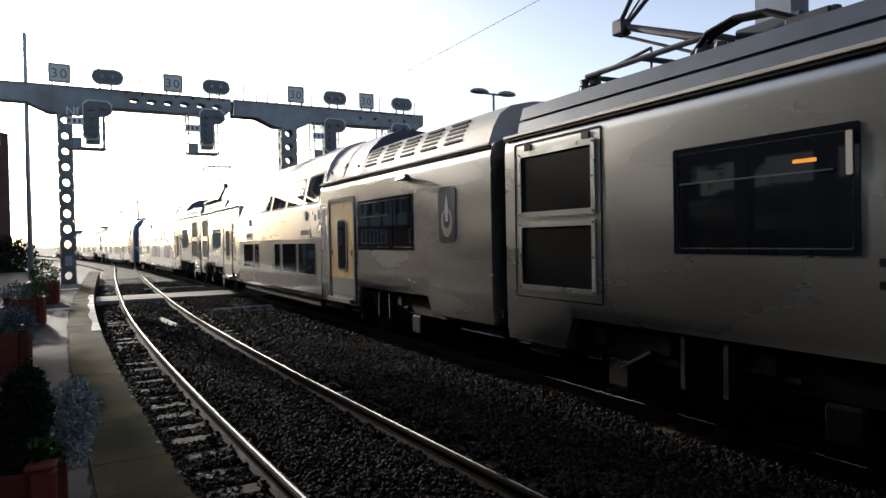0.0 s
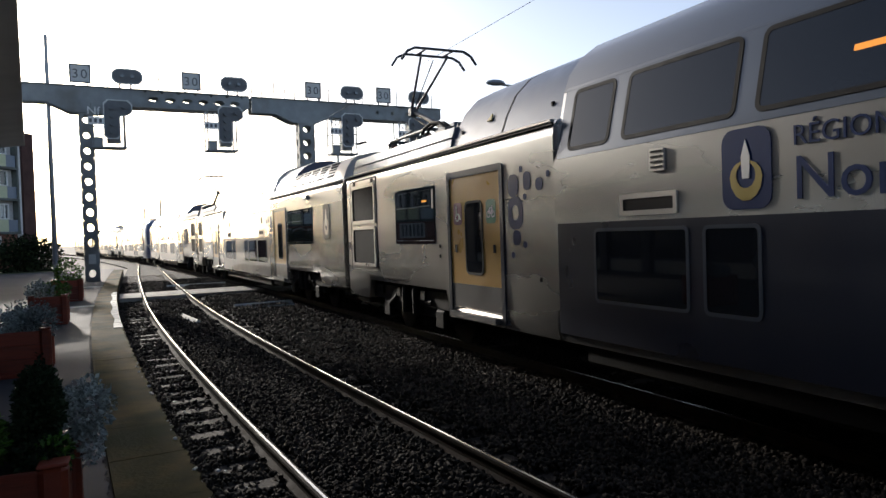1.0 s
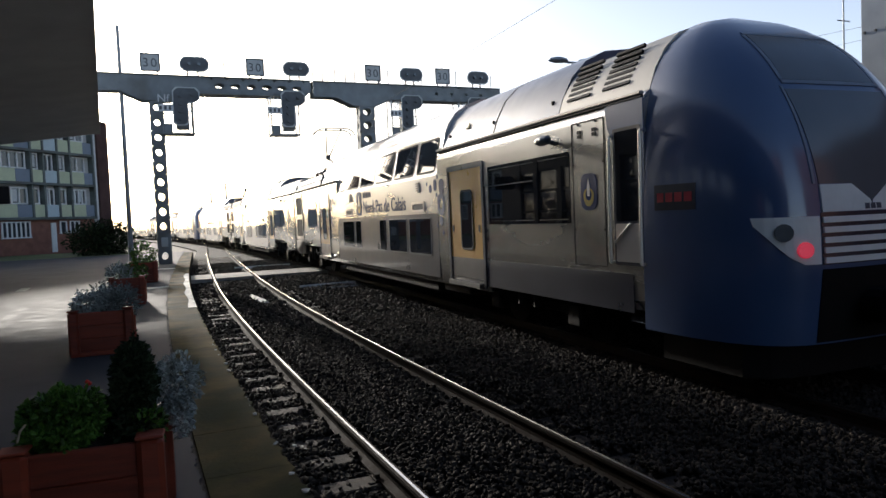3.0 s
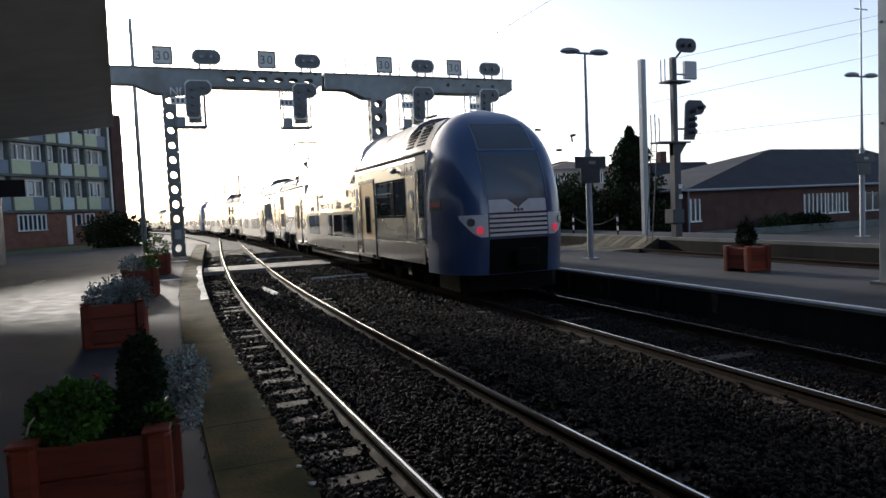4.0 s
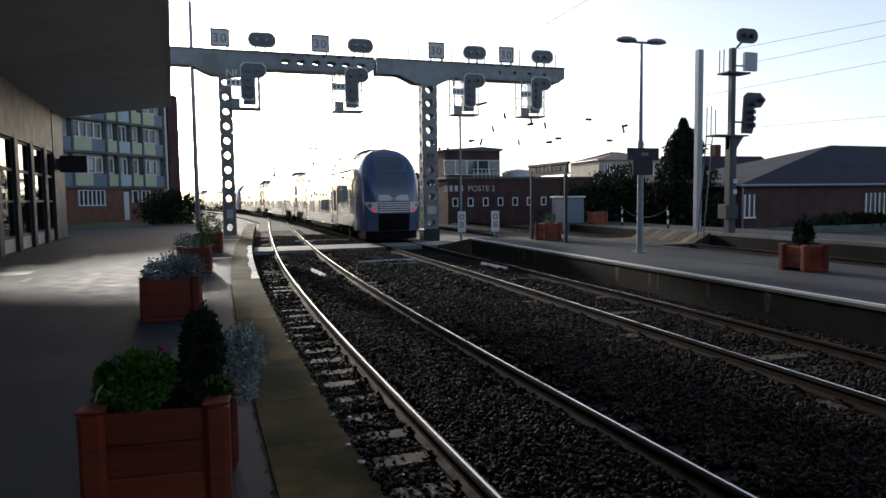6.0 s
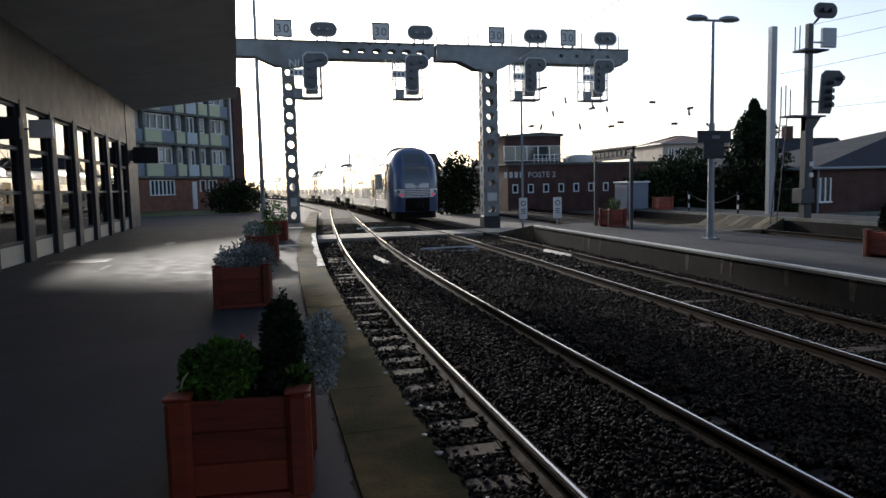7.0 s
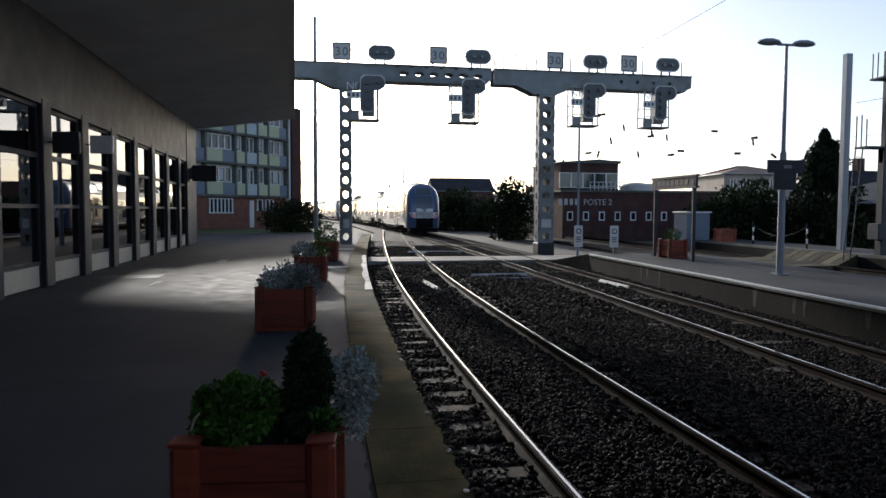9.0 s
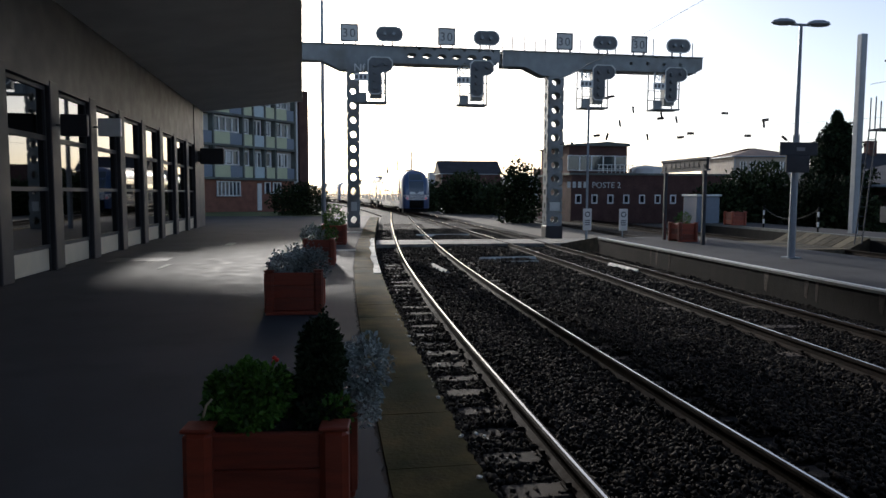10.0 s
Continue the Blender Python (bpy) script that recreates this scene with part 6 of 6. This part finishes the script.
for x_, y_, z_ in ((0.10, 0.02, 0.27), (0.115, 0.03, 0.28), (0.105, 0.01, 0.295)):
    bmesh.ops.create_icosphere(bm, subdivisions=1, radius=0.012, matrix=Matrix.Translation((x_, y_, z_)))
part("flower", bm, "bloom", gp, "small red flower")
bm = bmesh.new()
for p0_, p1_ in (((-0.19, -0.1, 0.02), (-0.20, -0.12, 0.07)), ((-0.20, -0.12, 0.07), (-0.185, -0.13, 0.12)), ((-0.185, -0.13, 0.12), (-0.16, -0.13, 0.15))):
    cyl(bm, p0_, p1_, 0.007, 0.005, 6)
part("stalk", bm, "drystalk", gp, "pale dry stalk")
plant("small_conifer", "dark green dwarf conifer in the planter", P1[0] + 0.20, P1[1] + 0.0, 0.53, [("foliage", "leafdark", dict(n=5500, centre=(0, 0, 0.24), radii=(0.108, 0.108, 0.21), size=0.028, seed=2)), ("foliage", "leafdark", dict(n=2500, centre=(-0.02, 0, 0.08), radii=(0.11, 0.12, 0.15), size=0.03, seed=12)), ("foliage", "leafdark", dict(n=1200, centre=(0.0, 0, 0.36), radii=(0.06, 0.06, 0.12), size=0.026, seed=14)), ("shoot", "leafdark", dict(n=70, centre=(0.015, 0, 0.47), radii=(0.015, 0.015, 0.07), size=0.02, seed=13))])
plant("silver_plant", "trailing silver-grey plant over the planter rim", P1[0] + 0.34, P1[1] + 0.12, 0.53, [("foliage", "leafsilver", dict(n=900, centre=(0.07, 0, 0.19), radii=(0.125, 0.15, 0.16), size=0.034, seed=3)), ("foliage", "leafsilver", dict(n=350, centre=(0.09, -0.04, 0.03), radii=(0.07, 0.10, 0.12), size=0.03, seed=5))])
plant("bushy_plant", "low green leaves at the planter rim", P1[0] + 0.20, P1[1] - 0.2, 0.53, [("foliage", "leafdark", dict(n=700, centre=(0, 0, 0.04), radii=(0.12, 0.08, 0.10), size=0.036, seed=4)), ("foliage", "leaf", dict(n=260, centre=(0.06, 0, 0.06), radii=(0.08, 0.07, 0.09), size=0.034, seed=6))])
P2 = (-0.64, 12.68)
planter(*P2, 0, -2, 0.64, 0.58, "red-brown wooden planter with silver-leaved plants")
for k, (dx, dy) in enumerate(((-0.18, -0.1), (0.1, 0.0), (0.26, -0.18), (0.0, 0.2))):
    plant("silver_plant", "silver-grey cineraria in the planter", P2[0] + dx, P2[1] + dy, 0.54, [("foliage", "leafsilver", dict(n=800, centre=(0, 0, 0.10), radii=(0.17, 0.17, 0.18 + 0.025 * k), size=0.05, seed=20 + k))])
P3 = (-0.38, 18.8)
planter(*P3, 0, -3, 0.58, 0.6, "red-brown wooden planter with low green plants")
for k, (dx, dy) in enumerate(((-0.15, -0.1), (0.15, 0.05))):
    plant("bushy_plant", "green and silver plants in the planter", P3[0] + dx, P3[1] + dy, 0.57, [("foliage", "leaf" if k else "leafsilver", dict(n=700, centre=(0, 0, 0.10), radii=(0.26, 0.26, 0.2), size=0.06, seed=30 + k))])
P4 = (0.0, 25.2)
planter(*P4, 0, -3, 0.66, 0.62, "red-brown wooden planter near the gantry foot")
plant("bushy_plant", "tall green shrub in the planter", P4[0], P4[1], 0.57, [("foliage", "leaf", dict(n=900, centre=(0, 0, 0.25), radii=(0.35, 0.35, 0.42), size=0.08, seed=40))])
P5 = (10.87, 12.86)
planter(*P5, 0.1, 2, 0.52, 0.50, "red-brown wooden planter on the island platform")
plant("topiary", "dark clipped bush in the planter", P5[0], P5[1], 0.6, [("foliage", "leafdark", dict(n=2500, centre=(0, 0, 0.2), radii=(0.19, 0.19, 0.26), size=0.04, seed=50)), ("shoot", "leafdark", dict(n=200, centre=(0, 0, 0.42), radii=(0.03, 0.03, 0.18), size=0.03, seed=51))])
P6 = (11.05, 23.75)
planter(*P6, 0.1, 4, 0.56, 0.6, "red-brown wooden planter by the name board")
plant("bushy_plant", "sparse green plants in the planter", P6[0], P6[1], 0.62, [("foliage", "leaf", dict(n=500, centre=(0, 0, 0.15), radii=(0.26, 0.24, 0.25), size=0.06, seed=60))])
P7 = (19.6, 34.4)
planter(*P7, 0.1, 0, 0.66, 0.66, "red-brown wooden planter at the far crossing")

# ---- houses and trees ----
def slabroof(bm, pts):
    vs = [bm.verts.new(p) for p in pts]
    bm.faces.new(vs)


fl = thing("apartment_block", "apartment block with lime and blue parapets over brick ground floor", "building", pose(-3.46, 72, 0, 0, 0, 52))
bm = bmesh.new()
box(bm, -24, 0.25, 0.3, 10, -0.6, 11.2)
part("wall", bm, "render", fl, "grey rendered wall")
bm = bmesh.new()
box(bm, -24, 0.25, 0.08, 0.3, -0.6, 2.72)
part("ground_wall", bm, "brick", fl, "red brick ground floor")
bm = bmesh.new()
box(bm, 0.95, 2.3, -0.1, 10.1, -0.6, 11.55)
part("end_wall", bm, "brickd", fl, "brown end wall")
bm = bmesh.new()
box(bm, 0.26, 0.94, 0.12, 10, -0.6, 11.2)
part("end_wall", bm, "render", fl, "pale end strip")
bm = bmesh.new()
box(bm, -24, 0.94, -0.25, 10.2, 11.2, 11.4)
part("roof", bm, "tile", fl)
FINS = (-10.1, -6.65, -5.4, -3.9, -2.5, 0.2)
for base in (0.0, -10.3):
    for x in FINS:
        if base and x > -1:
            continue
        bm = bmesh.new()
        box(bm, x + base - 0.09, x + base + 0.09, -0.22, 0.3, 2.86, 11.2)
        part("fin", bm, "concrete", fl, "upright concrete fin")
    for f in range(3):
        z0 = (2.86, 5.68, 8.34)[f]
        if not base:
            bm = bmesh.new()
            box(bm, -24, 0.25, -0.28, 0.3, z0 - 0.14, z0 + 0.06)
            part("floor_slab", bm, "concrete", fl)
        # each bay: its ends, the window's ends, how many lights, the parapet's end and colour
        for x0, x1, w0, w1, lights, p1, col in ((-10.0, -6.75, -9.9, -6.95, 4, -8.2, "lime"), (-6.55, -5.5, -6.45, -5.75, 1, -5.52, "lime"), (-5.3, -4.0, -5.15, -4.2, 2, -4.02, "paleblue"), (-3.8, -2.6, -3.65, -2.95, 1, -2.62, "lime"), (-2.4, 0.1, -2.3, -0.6, 4 if f == 0 else 2, -0.95, "lime")):
            wn_ = new("window")
            wn_.parent = fl
            zt, zs = z0 + 2.35, z0 + (0.35 if col == "paleblue" else 1.22)
            bm = bmesh.new()
            box(bm, base + w0, base + w1, 0.2, 0.31, zs, zt)
            part("pane", bm, "glass", wn_)
            bm = bmesh.new()
            for xx in steps(base + w0, base + w1, (w1 - w0) / lights):
                box(bm, xx - 0.06, xx + 0.06, 0.1, 0.22, zs, zt)
            box(bm, base + w0 - 0.06, base + w1 + 0.06, 0.1, 0.22, zt, zt + 0.09)
            box(bm, base + w0 - 0.06, base + w1 + 0.06, 0.08, 0.22, zs - 0.09, zs)
            part("frame", bm, "white", wn_)
            if (f + lights) % 2 == 0:
                bm = bmesh.new()
                ww = (w1 - w0) / lights
                for c_ in range(0, lights, 2):
                    box(bm, base + w0 + ww * c_ + 0.1, base + w0 + ww * (c_ + 0.8), 0.17, 0.195, zs + 0.1, zt - 0.05)
                part("blind", bm, "dirtywhite", wn_, "pale lowered blind")
            bm = bmesh.new()
            box(bm, base + x0, base + p1, -0.16, -0.08, z0 + 0.08, z0 + 1.08)
            part("parapet", bm, col, wn_, "coloured balcony parapet")
            if x1 - p1 > 0.3:
                bm = bmesh.new()
                box(bm, base + p1 + 0.04, base + x1, -0.13, -0.08, z0 + 0.08, z0 + 1.08)
                part("parapet", bm, "trimblue", wn_, "grey-blue balcony parapet")
for x0, x1, z0, z1, lights in ((-9.6, -7.0, 1.42, 2.52, 6), (-3.85, -3.2, 1.65, 2.5, 1), (-2.75, -1.75, 1.65, 2.5, 2), (-14.5, -12.0, 1.42, 2.52, 6), (-19, -17, 1.42, 2.52, 4)):
    wn_ = new("window")
    wn_.parent = fl
    bm = bmesh.new()
    box(bm, x0, x1, 0.0, 0.1, z0, z1)
    part("pane", bm, "glass", wn_)
    bm = bmesh.new()
    for xx in steps(x0, x1, (x1 - x0) / lights):
        box(bm, xx - 0.06, xx + 0.06, -0.06, 0.03, z0 - 0.05, z1 + 0.05)
    box(bm, x0 - 0.1, x1 + 0.1, -0.1, 0.05, z0 - 0.14, z0 - 0.05)
    box(bm, x0 - 0.06, x1 + 0.06, -0.06, 0.03, z1, z1 + 0.08)
    part("frame", bm, "white", wn_)
bm = bmesh.new()
box(bm, -4.8, -4.3, -0.02, 0.12, 0.0, 2.45)
part("door", bm, "white", fl)
bm = bmesh.new()
cyl(bm, (0.62, 0.0, 1.9), (0.62, 0.0, 10.9), 0.11, 0.11, 8)
part("drainpipe", bm, "white", fl)
bm = bmesh.new()
box(bm, -40, 0.5, 46, 65.5, -0.62, -0.05)
solid("lawn", bm, "grass", "strip of winter grass before the apartment block", "grass", "structure")


def bush(x, y, z, r, n, seed, size=0.12, mat_="hedge", lab="dark green rounded bush", nm="bush"):
    b = thing(nm, lab, "bush", pose(x, y, z), group="bushes")
    bm = bmesh.new()
    for k in range(4):
        a = k * 1.6 + seed
        cyl(bm, (0, 0, -0.1), (math.cos(a) * r[0] * 0.5, math.sin(a) * r[1] * 0.5, r[2] * 0.9), 0.05, 0.02, 6)
    part("branches", bm, "bark", b)
    leafpart("foliage", b, mat_, n=int(n * 1.8), centre=(0, 0, r[2] * 0.75), radii=r, size=size * 1.35, seed=seed, shell=0.1)
    return b


bush(-2.2, 56, 0, (2.2, 1.5, 1.3), 2500, 70, 0.16, lab="rounded dark bush on the lawn")
for k, (x, y, rx, rz_) in enumerate(((23.5, 40, 2.6, 1.9), (24.6, 34.6, 1.9, 1.75), (24.9, 33.0, 1.2, 1.15), (22.0, 39.5, 1.6, 1.6), (25.2, 40.5, 2.4, 2.3))):
    bush(x, y, -0.6, (rx, 1.7, rz_), 3200, 80 + k, 0.18, lab="tall dark hedge bush behind the far platform")
for k in range(7):
    bush(33.5 + k * 0.6 + 0.3 * (k % 2), 32.2 + (k % 3) * 0.2, -0.6, (0.9, 0.6, 0.55), 700, 95 + k, 0.12, lab="low clipped shrub before the brick house")
bush(14.2, 54, -0.6, (1.7, 1.5, 2.6), 2600, 68, 0.2, lab='dark hedge beside the signal box')
for k, (x, y, r_, h_) in enumerate(((14.6, 78, 3.2, 4.2), (11.5, 88, 3.0, 3.6), (17.8, 75, 2.6, 3.0))):
    bush(x, y, -0.6, (r_, 2.0, h_ * 0.6), 2600, 110 + k, 0.28, lab="bare winter tree thicket in the distance", nm="thicket")

ct = thing("conifer_tree", "tall dark conical conifer with ragged branch tips", "tree", pose(26.75, 36.6, -0.6))
bm = bmesh.new()
cyl(bm, (0, 0, 0), (0, 0, 5.9), 0.16, 0.03, 10)
tips = []
rt = random.Random(5)
for k in range(64):
    z = 0.7 + 5.1 * (k / 63) ** 0.9
    a = k * 2.4 + rt.uniform(-0.3, 0.3)
    l_ = 3.1 * (1 - z / 6.6) ** 0.95 * rt.uniform(0.72, 1.2)
    tip = (math.cos(a) * l_, math.sin(a) * l_, z + 0.12 * l_ + rt.uniform(-0.1, 0.2))
    cyl(bm, (0, 0, z), tip, 0.03, 0.006, 5)
    tips.append((z, tip, l_))
part("trunk", bm, "bark", ct)
leafpart("crown", ct, "leafdark", n=5000, centre=(0, 0, 0.3), radii=(2.2, 2.2, 6.2), size=0.26, seed=130, cone=True)
cv, cf = [], []
for k, (z, tip, l_) in enumerate(tips):
    for f in (0.55, 0.92):
        v_, f_ = leaves(110, (tip[0] * f, tip[1] * f, z + (tip[2] - z) * f - 0.05), (0.20 + 0.16 * l_ * (1.2 - f), 0.20 + 0.16 * l_ * (1.2 - f), 0.24), 0.17, 200 + k)
        n0 = len(cv)
        cv += v_
        cf += [tuple(i + n0 for i in q) for q in f_]
crown2 = new("branch_sprays", raw("branch_sprays", cv, cf, "leafdark"))
crown2.parent = ct


def house(name, lab, m, w, d, eave, ridge, wall, roof_, wins, hip=True, run=None):
    h_ = thing(name, lab, "house", m)
    bm = bmesh.new()
    box(bm, 0, w, 0, d, 0, eave)
    part("wall", bm, wall, h_)
    bm = bmesh.new()
    o = 0.4
    e = d / 2 if hip else -o
    vs = [bm.verts.new(p) for p in ((-o, -o, eave), (w + o, -o, eave), (w + o, d + o, eave), (-o, d + o, eave), (run or e, d / 2, ridge), (w - e, d / 2, ridge))]
    for f in ((0, 1, 5, 4), (1, 2, 5), (2, 3, 4, 5), (3, 0, 4), (3, 2, 1, 0)):
        bm.faces.new([vs[i] for i in f])
    part("roof", bm, roof_, h_)
    bm = bmesh.new()
    cyl(bm, (-o, -o, eave - 0.04), (w + o, -o, eave - 0.04), 0.07, 0.07, 8)
    cyl(bm, (-o, -o, eave - 0.04), (-o, d + o, eave - 0.04), 0.07, 0.07, 8)
    cyl(bm, (0.1, -0.1, 0), (0.1, -0.1, eave), 0.05, 0.05, 8)
    part("gutter", bm, "lampg", h_)
    for (face, a, ww, z0, z1) in wins:
        wn_ = new("window")
        wn_.parent = h_
        bm = bmesh.new()
        bf = bmesh.new()
        if face == "front":
            box(bm, a, a + ww, -0.03, 0.05, z0, z1)
            for xx in (a - 0.04, a + ww / 2 - 0.04, a + ww - 0.04):
                box(bf, xx, xx + 0.09, -0.07, 0.04, z0 - 0.05, z1 + 0.05)
            box(bf, a - 0.1, a + ww + 0.1, -0.12, 0.04, z0 - 0.1, z0)
        else:
            box(bm, -0.03, 0.05, a, a + ww, z0, z1)
            for yy in (a - 0.04, a + ww - 0.04):
                box(bf, -0.07, 0.04, yy, yy + 0.09, z0 - 0.05, z1 + 0.05)
            box(bf, -0.12, 0.04, a - 0.1, a + ww + 0.1, z0 - 0.1, z0)
        part("pane", bm, "glass", wn_)
        part("frame", bf, "white", wn_)
    return h_


house("brick_house", "low brick house with a broad dark hipped roof", pose(28.31, 33.67, -0.6, 0, 0, 3), 28.2, 9.5, 2.7, 5.45, "brickd", "tile",
      [("front", 8.2 + a_, w_, 0.9, 2.1) for a_, w_ in ((-7.9, 0.7), (1.9, 0.8), (3.1, 0.8), (4.2, 0.8), (5.3, 0.8), (8.0, 1.6))], run=12.95)
house("brick_house", "farther house with a dark roof and chimney", pose(49.5, 60, -0.6, 0, 0, 0), 9, 8, 3.2, 6.3, "brickd", "tile", [("front", 2, 1.2, 0.9, 2.1)], False)
bm = bmesh.new()
box(bm, 52.2, 53.0, 63.6, 64.4, 4.6, 6.9, 0.03)
solid("chimney", bm, "brickd", "square brick chimney on the farther house", "chimney")
house("far_house", "pale house with a terracotta roof behind the bushes", pose(49.3, 82, -0.6, 0, 0, -8), 9, 10, 6.9, 8.2, "stucco", "tilered", [("front", 0.8 + 1.25 * k, 0.7, z_, z_ + 1.3) for k in range(6) for z_ in (2.4, 4.9)])
house("far_house", "dark gabled house in the far distance", pose(24.0, 150, -0.6), 13, 9, 6.4, 9.4, "brickd", "tile", [("front", 2 + 2.4 * k, 1.0, 2.4, 4.0) for k in range(4)], False)

# signal box
sb = thing("signal_box", "long red-brick signal box with a raised glazed cabin", "building", pose(0, 52, 0))
bm = bmesh.new()
box(bm, 17.5, 30.0, 0, 8, -0.6, 3.0)
part("lower_wall", bm, "brickd", sb, "dark red brick wall")
bm = bmesh.new()
box(bm, 17.3, 30.2, -0.15, 8.2, 3.0, 3.15)
part("flat_roof", bm, "concrete", sb)
bm = bmesh.new()
box(bm, 17.4, 21.95, 0.3, 7, 3.15, 5.15)
part("cabin", bm, "brickd", sb)
bm = bmesh.new()
prism(bm, [(17.2, 5.15), (22.1, 5.15), (22.1, 5.34), (21.0, 5.40), (20.4, 5.46), (17.2, 5.22)], -7.2, -0.1, XX)
part("cabin_roof", bm, "concrete", sb)
for k in range(1, 6):
    w_ = new("window")
    w_.parent = sb
    bm = bmesh.new()
    box(bm, 16.4 + k * 0.92, 17.25 + k * 0.92, 0.22, 0.32, 3.35, 4.4)
    part("pane", bm, "glass", w_)
    bm = bmesh.new()
    ring(bm, rpts(0.92, 1.14, 0.02, 16.825 + k * 0.92, 3.875), rpts(0.82, 1.02, 0.02, 16.825 + k * 0.92, 3.875), -0.24, -0.18, Matrix(((1, 0, 0, 0), (0, 0, 1, 0.42), (0, 1, 0, 0), (0, 0, 0, 1))))
    part("frame", bm, "white", w_)
for k in range(2, 11):
    w_ = new("window")
    w_.parent = sb
    x = 15.4 + k * 1.25
    bm = bmesh.new()
    box(bm, x, x + 0.34, -0.03, 0.05, 0.95, 1.5)
    part("pane", bm, "tglass", w_)
    bm = bmesh.new()
    ring(bm, rpts(0.46, 0.68, 0.01, x + 0.17, 1.225), rpts(0.30, 0.50, 0.01, x + 0.17, 1.225), 0.0, 0.06, Matrix(((1, 0, 0, 0), (0, 0, 1, -0.06), (0, 1, 0, 0), (0, 0, 0, 1))))
    part("frame", bm, "white", w_)
letters("lettering", "POSTE 2", 0.62, "sigtxt", sb, Matrix.Translation((19.1, -0.03, 2.05)) @ XX, "pale wall lettering")
for k in range(4):
    bm = bmesh.new()
    box(bm, 17.2 + k * 0.42, 17.45 + k * 0.42, -0.03, 0.0, 2.05, 2.5)
    part("bar", bm, "sigtxt", sb)
bal = new("balcony_rail")
bal.parent = sb
for k in range(9):
    bm = bmesh.new()
    cyl(bm, (19.6 + k * 0.33, -0.1, 3.1), (19.6 + k * 0.33, -0.1, 3.75), 0.03, 0.03, 6)
    part("post", bm, "white", bal)
for z in (3.45, 3.75):
    bm = bmesh.new()
    cyl(bm, (19.5, -0.1, z), (22.4, -0.1, z), 0.03, 0.03, 6)
    part("rail", bm, "white", bal)
for x in (17.9, 18.6):
    bm = bmesh.new()
    cyl(bm, (x, 3, 5.2), (x, 3, 5.6), 0.12, 0.1, 8)
    part("roof_vent", bm, "concrete", sb)
# glazed roof lantern on the long roof
bm = bmesh.new()
cyl(bm, (24.0, 1.5, 3.15), (24.0, 1.5, 3.5), 1.3, 1.25, 20)
bmesh.ops.create_icosphere(bm, subdivisions=2, radius=1.25, matrix=Matrix.Translation((24.0, 1.5, 3.45)) @ Matrix.Diagonal((1, 1, 0.3, 1)))
part("roof_lantern", bm, "render", sb)
# shelter and parked van by the fence
sh = thing("shelter", "small pale-blue shed behind the platforms", "shed", pose(18.8, 36.6, -0.5))
bm = bmesh.new()
box(bm, 0, 1.3, 0, 1.4, 0, 2.0, 0.03)
part("wall", bm, "trimblue", sh)
bm = bmesh.new()
box(bm, -0.06, 1.36, -0.1, 1.5, 2.0, 2.1, 0.02)
part("roof", bm, "white", sh)
# fence of low concrete panels along the yard
fence = thing("fence", "low pale concrete panel fence behind the far platform", "fence")
for k in range(14):
    bm = bmesh.new()
    box(bm, 22.5 + k * 1.7, 24.15 + k * 1.7, 31.2 + 0.06 * k, 31.27 + 0.06 * k, -0.62, -0.22, 0.01)
    part("panel", bm, "concrete", fence)
# rolling stock and walls closing the far distance
bm = bmesh.new()
box(bm, -30, -8, 150, 156, -0.6, 4.5)
solid("far_shed", bm, "render", "pale low shed in the far distance", "building")
for k in range(9):
    x = 16 + k * 9.5
    bm = bmesh.new()
    box(bm, x, x + 8, 170 + (k % 3) * 8, 182, -0.6, 5 + (k * 37 % 5))
    solid("far_building", bm, "render" if k % 2 else "brickd", "plain block of the town in the distance", "building", group="distant town")
for k in range(6):
    x, y = 9.0 + 0.4 * k, 92 + 22 * k
    mm = thing("distant_mast", "thin grey catenary mast beyond the crossing", "mast", pose(x + 1.5, y, -0.6), group="distant masts")
    bm = bmesh.new()
    box(bm, -0.1, 0.1, -0.1, 0.1, 0, 7.5)
    part("column", bm, "galv", mm)
    bm = bmesh.new()
    cyl(bm, (0, 0, 6.0), (-3.0, 0, 6.2), 0.03, 0.03, 6)
    cyl(bm, (0, 0, 7.0), (-3.0, 0, 6.2), 0.03, 0.03, 6)
    part("cantilever", bm, "galv", mm)
# unseen walls added to close the place behind the camera and cut sky light
for nm, x0, x1, y0, y1 in (("wall_south", -20, 0.4, -9, -8), ("wall_south_east", 8.8, 22.5, -9, -8), ("wall_east", 21.5, 22.5, -8, 9)):
    bm = bmesh.new()
    box(bm, x0, x1, y0, y1, -0.62, 11.0)
    solid(nm, bm, "brickd", "plain added wall, out of view, that blocks sky light", "wall", "structure")


# ---- motion of the train ----
def motions():
    ts = [i * 0.25 for i in range(41)]
    gap = 25.15
    def rows(fn):
        return [(t_, fn(gap_ab(t_))) for t_ in ts]
    walk(car_a, rows(lambda g: car_pose(g - 0.12, False)))
    walk(car_b, rows(lambda g: car_pose(g + gap - 0.12, False)))
    walk(car_c, rows(lambda g: car_pose(g + gap + 0.12, True)))
    n1 = gap + 0.12 + 26.6 + 0.5
    walk(car_d, rows(lambda g: car_pose(g + n1 + 26.6, False)))
    walk(car_e, rows(lambda g: car_pose(g + n1 + 26.85 + gap, False)))
    walk(car_f, rows(lambda g: car_pose(g + n1 + 27.1 + gap, True)))


motions()
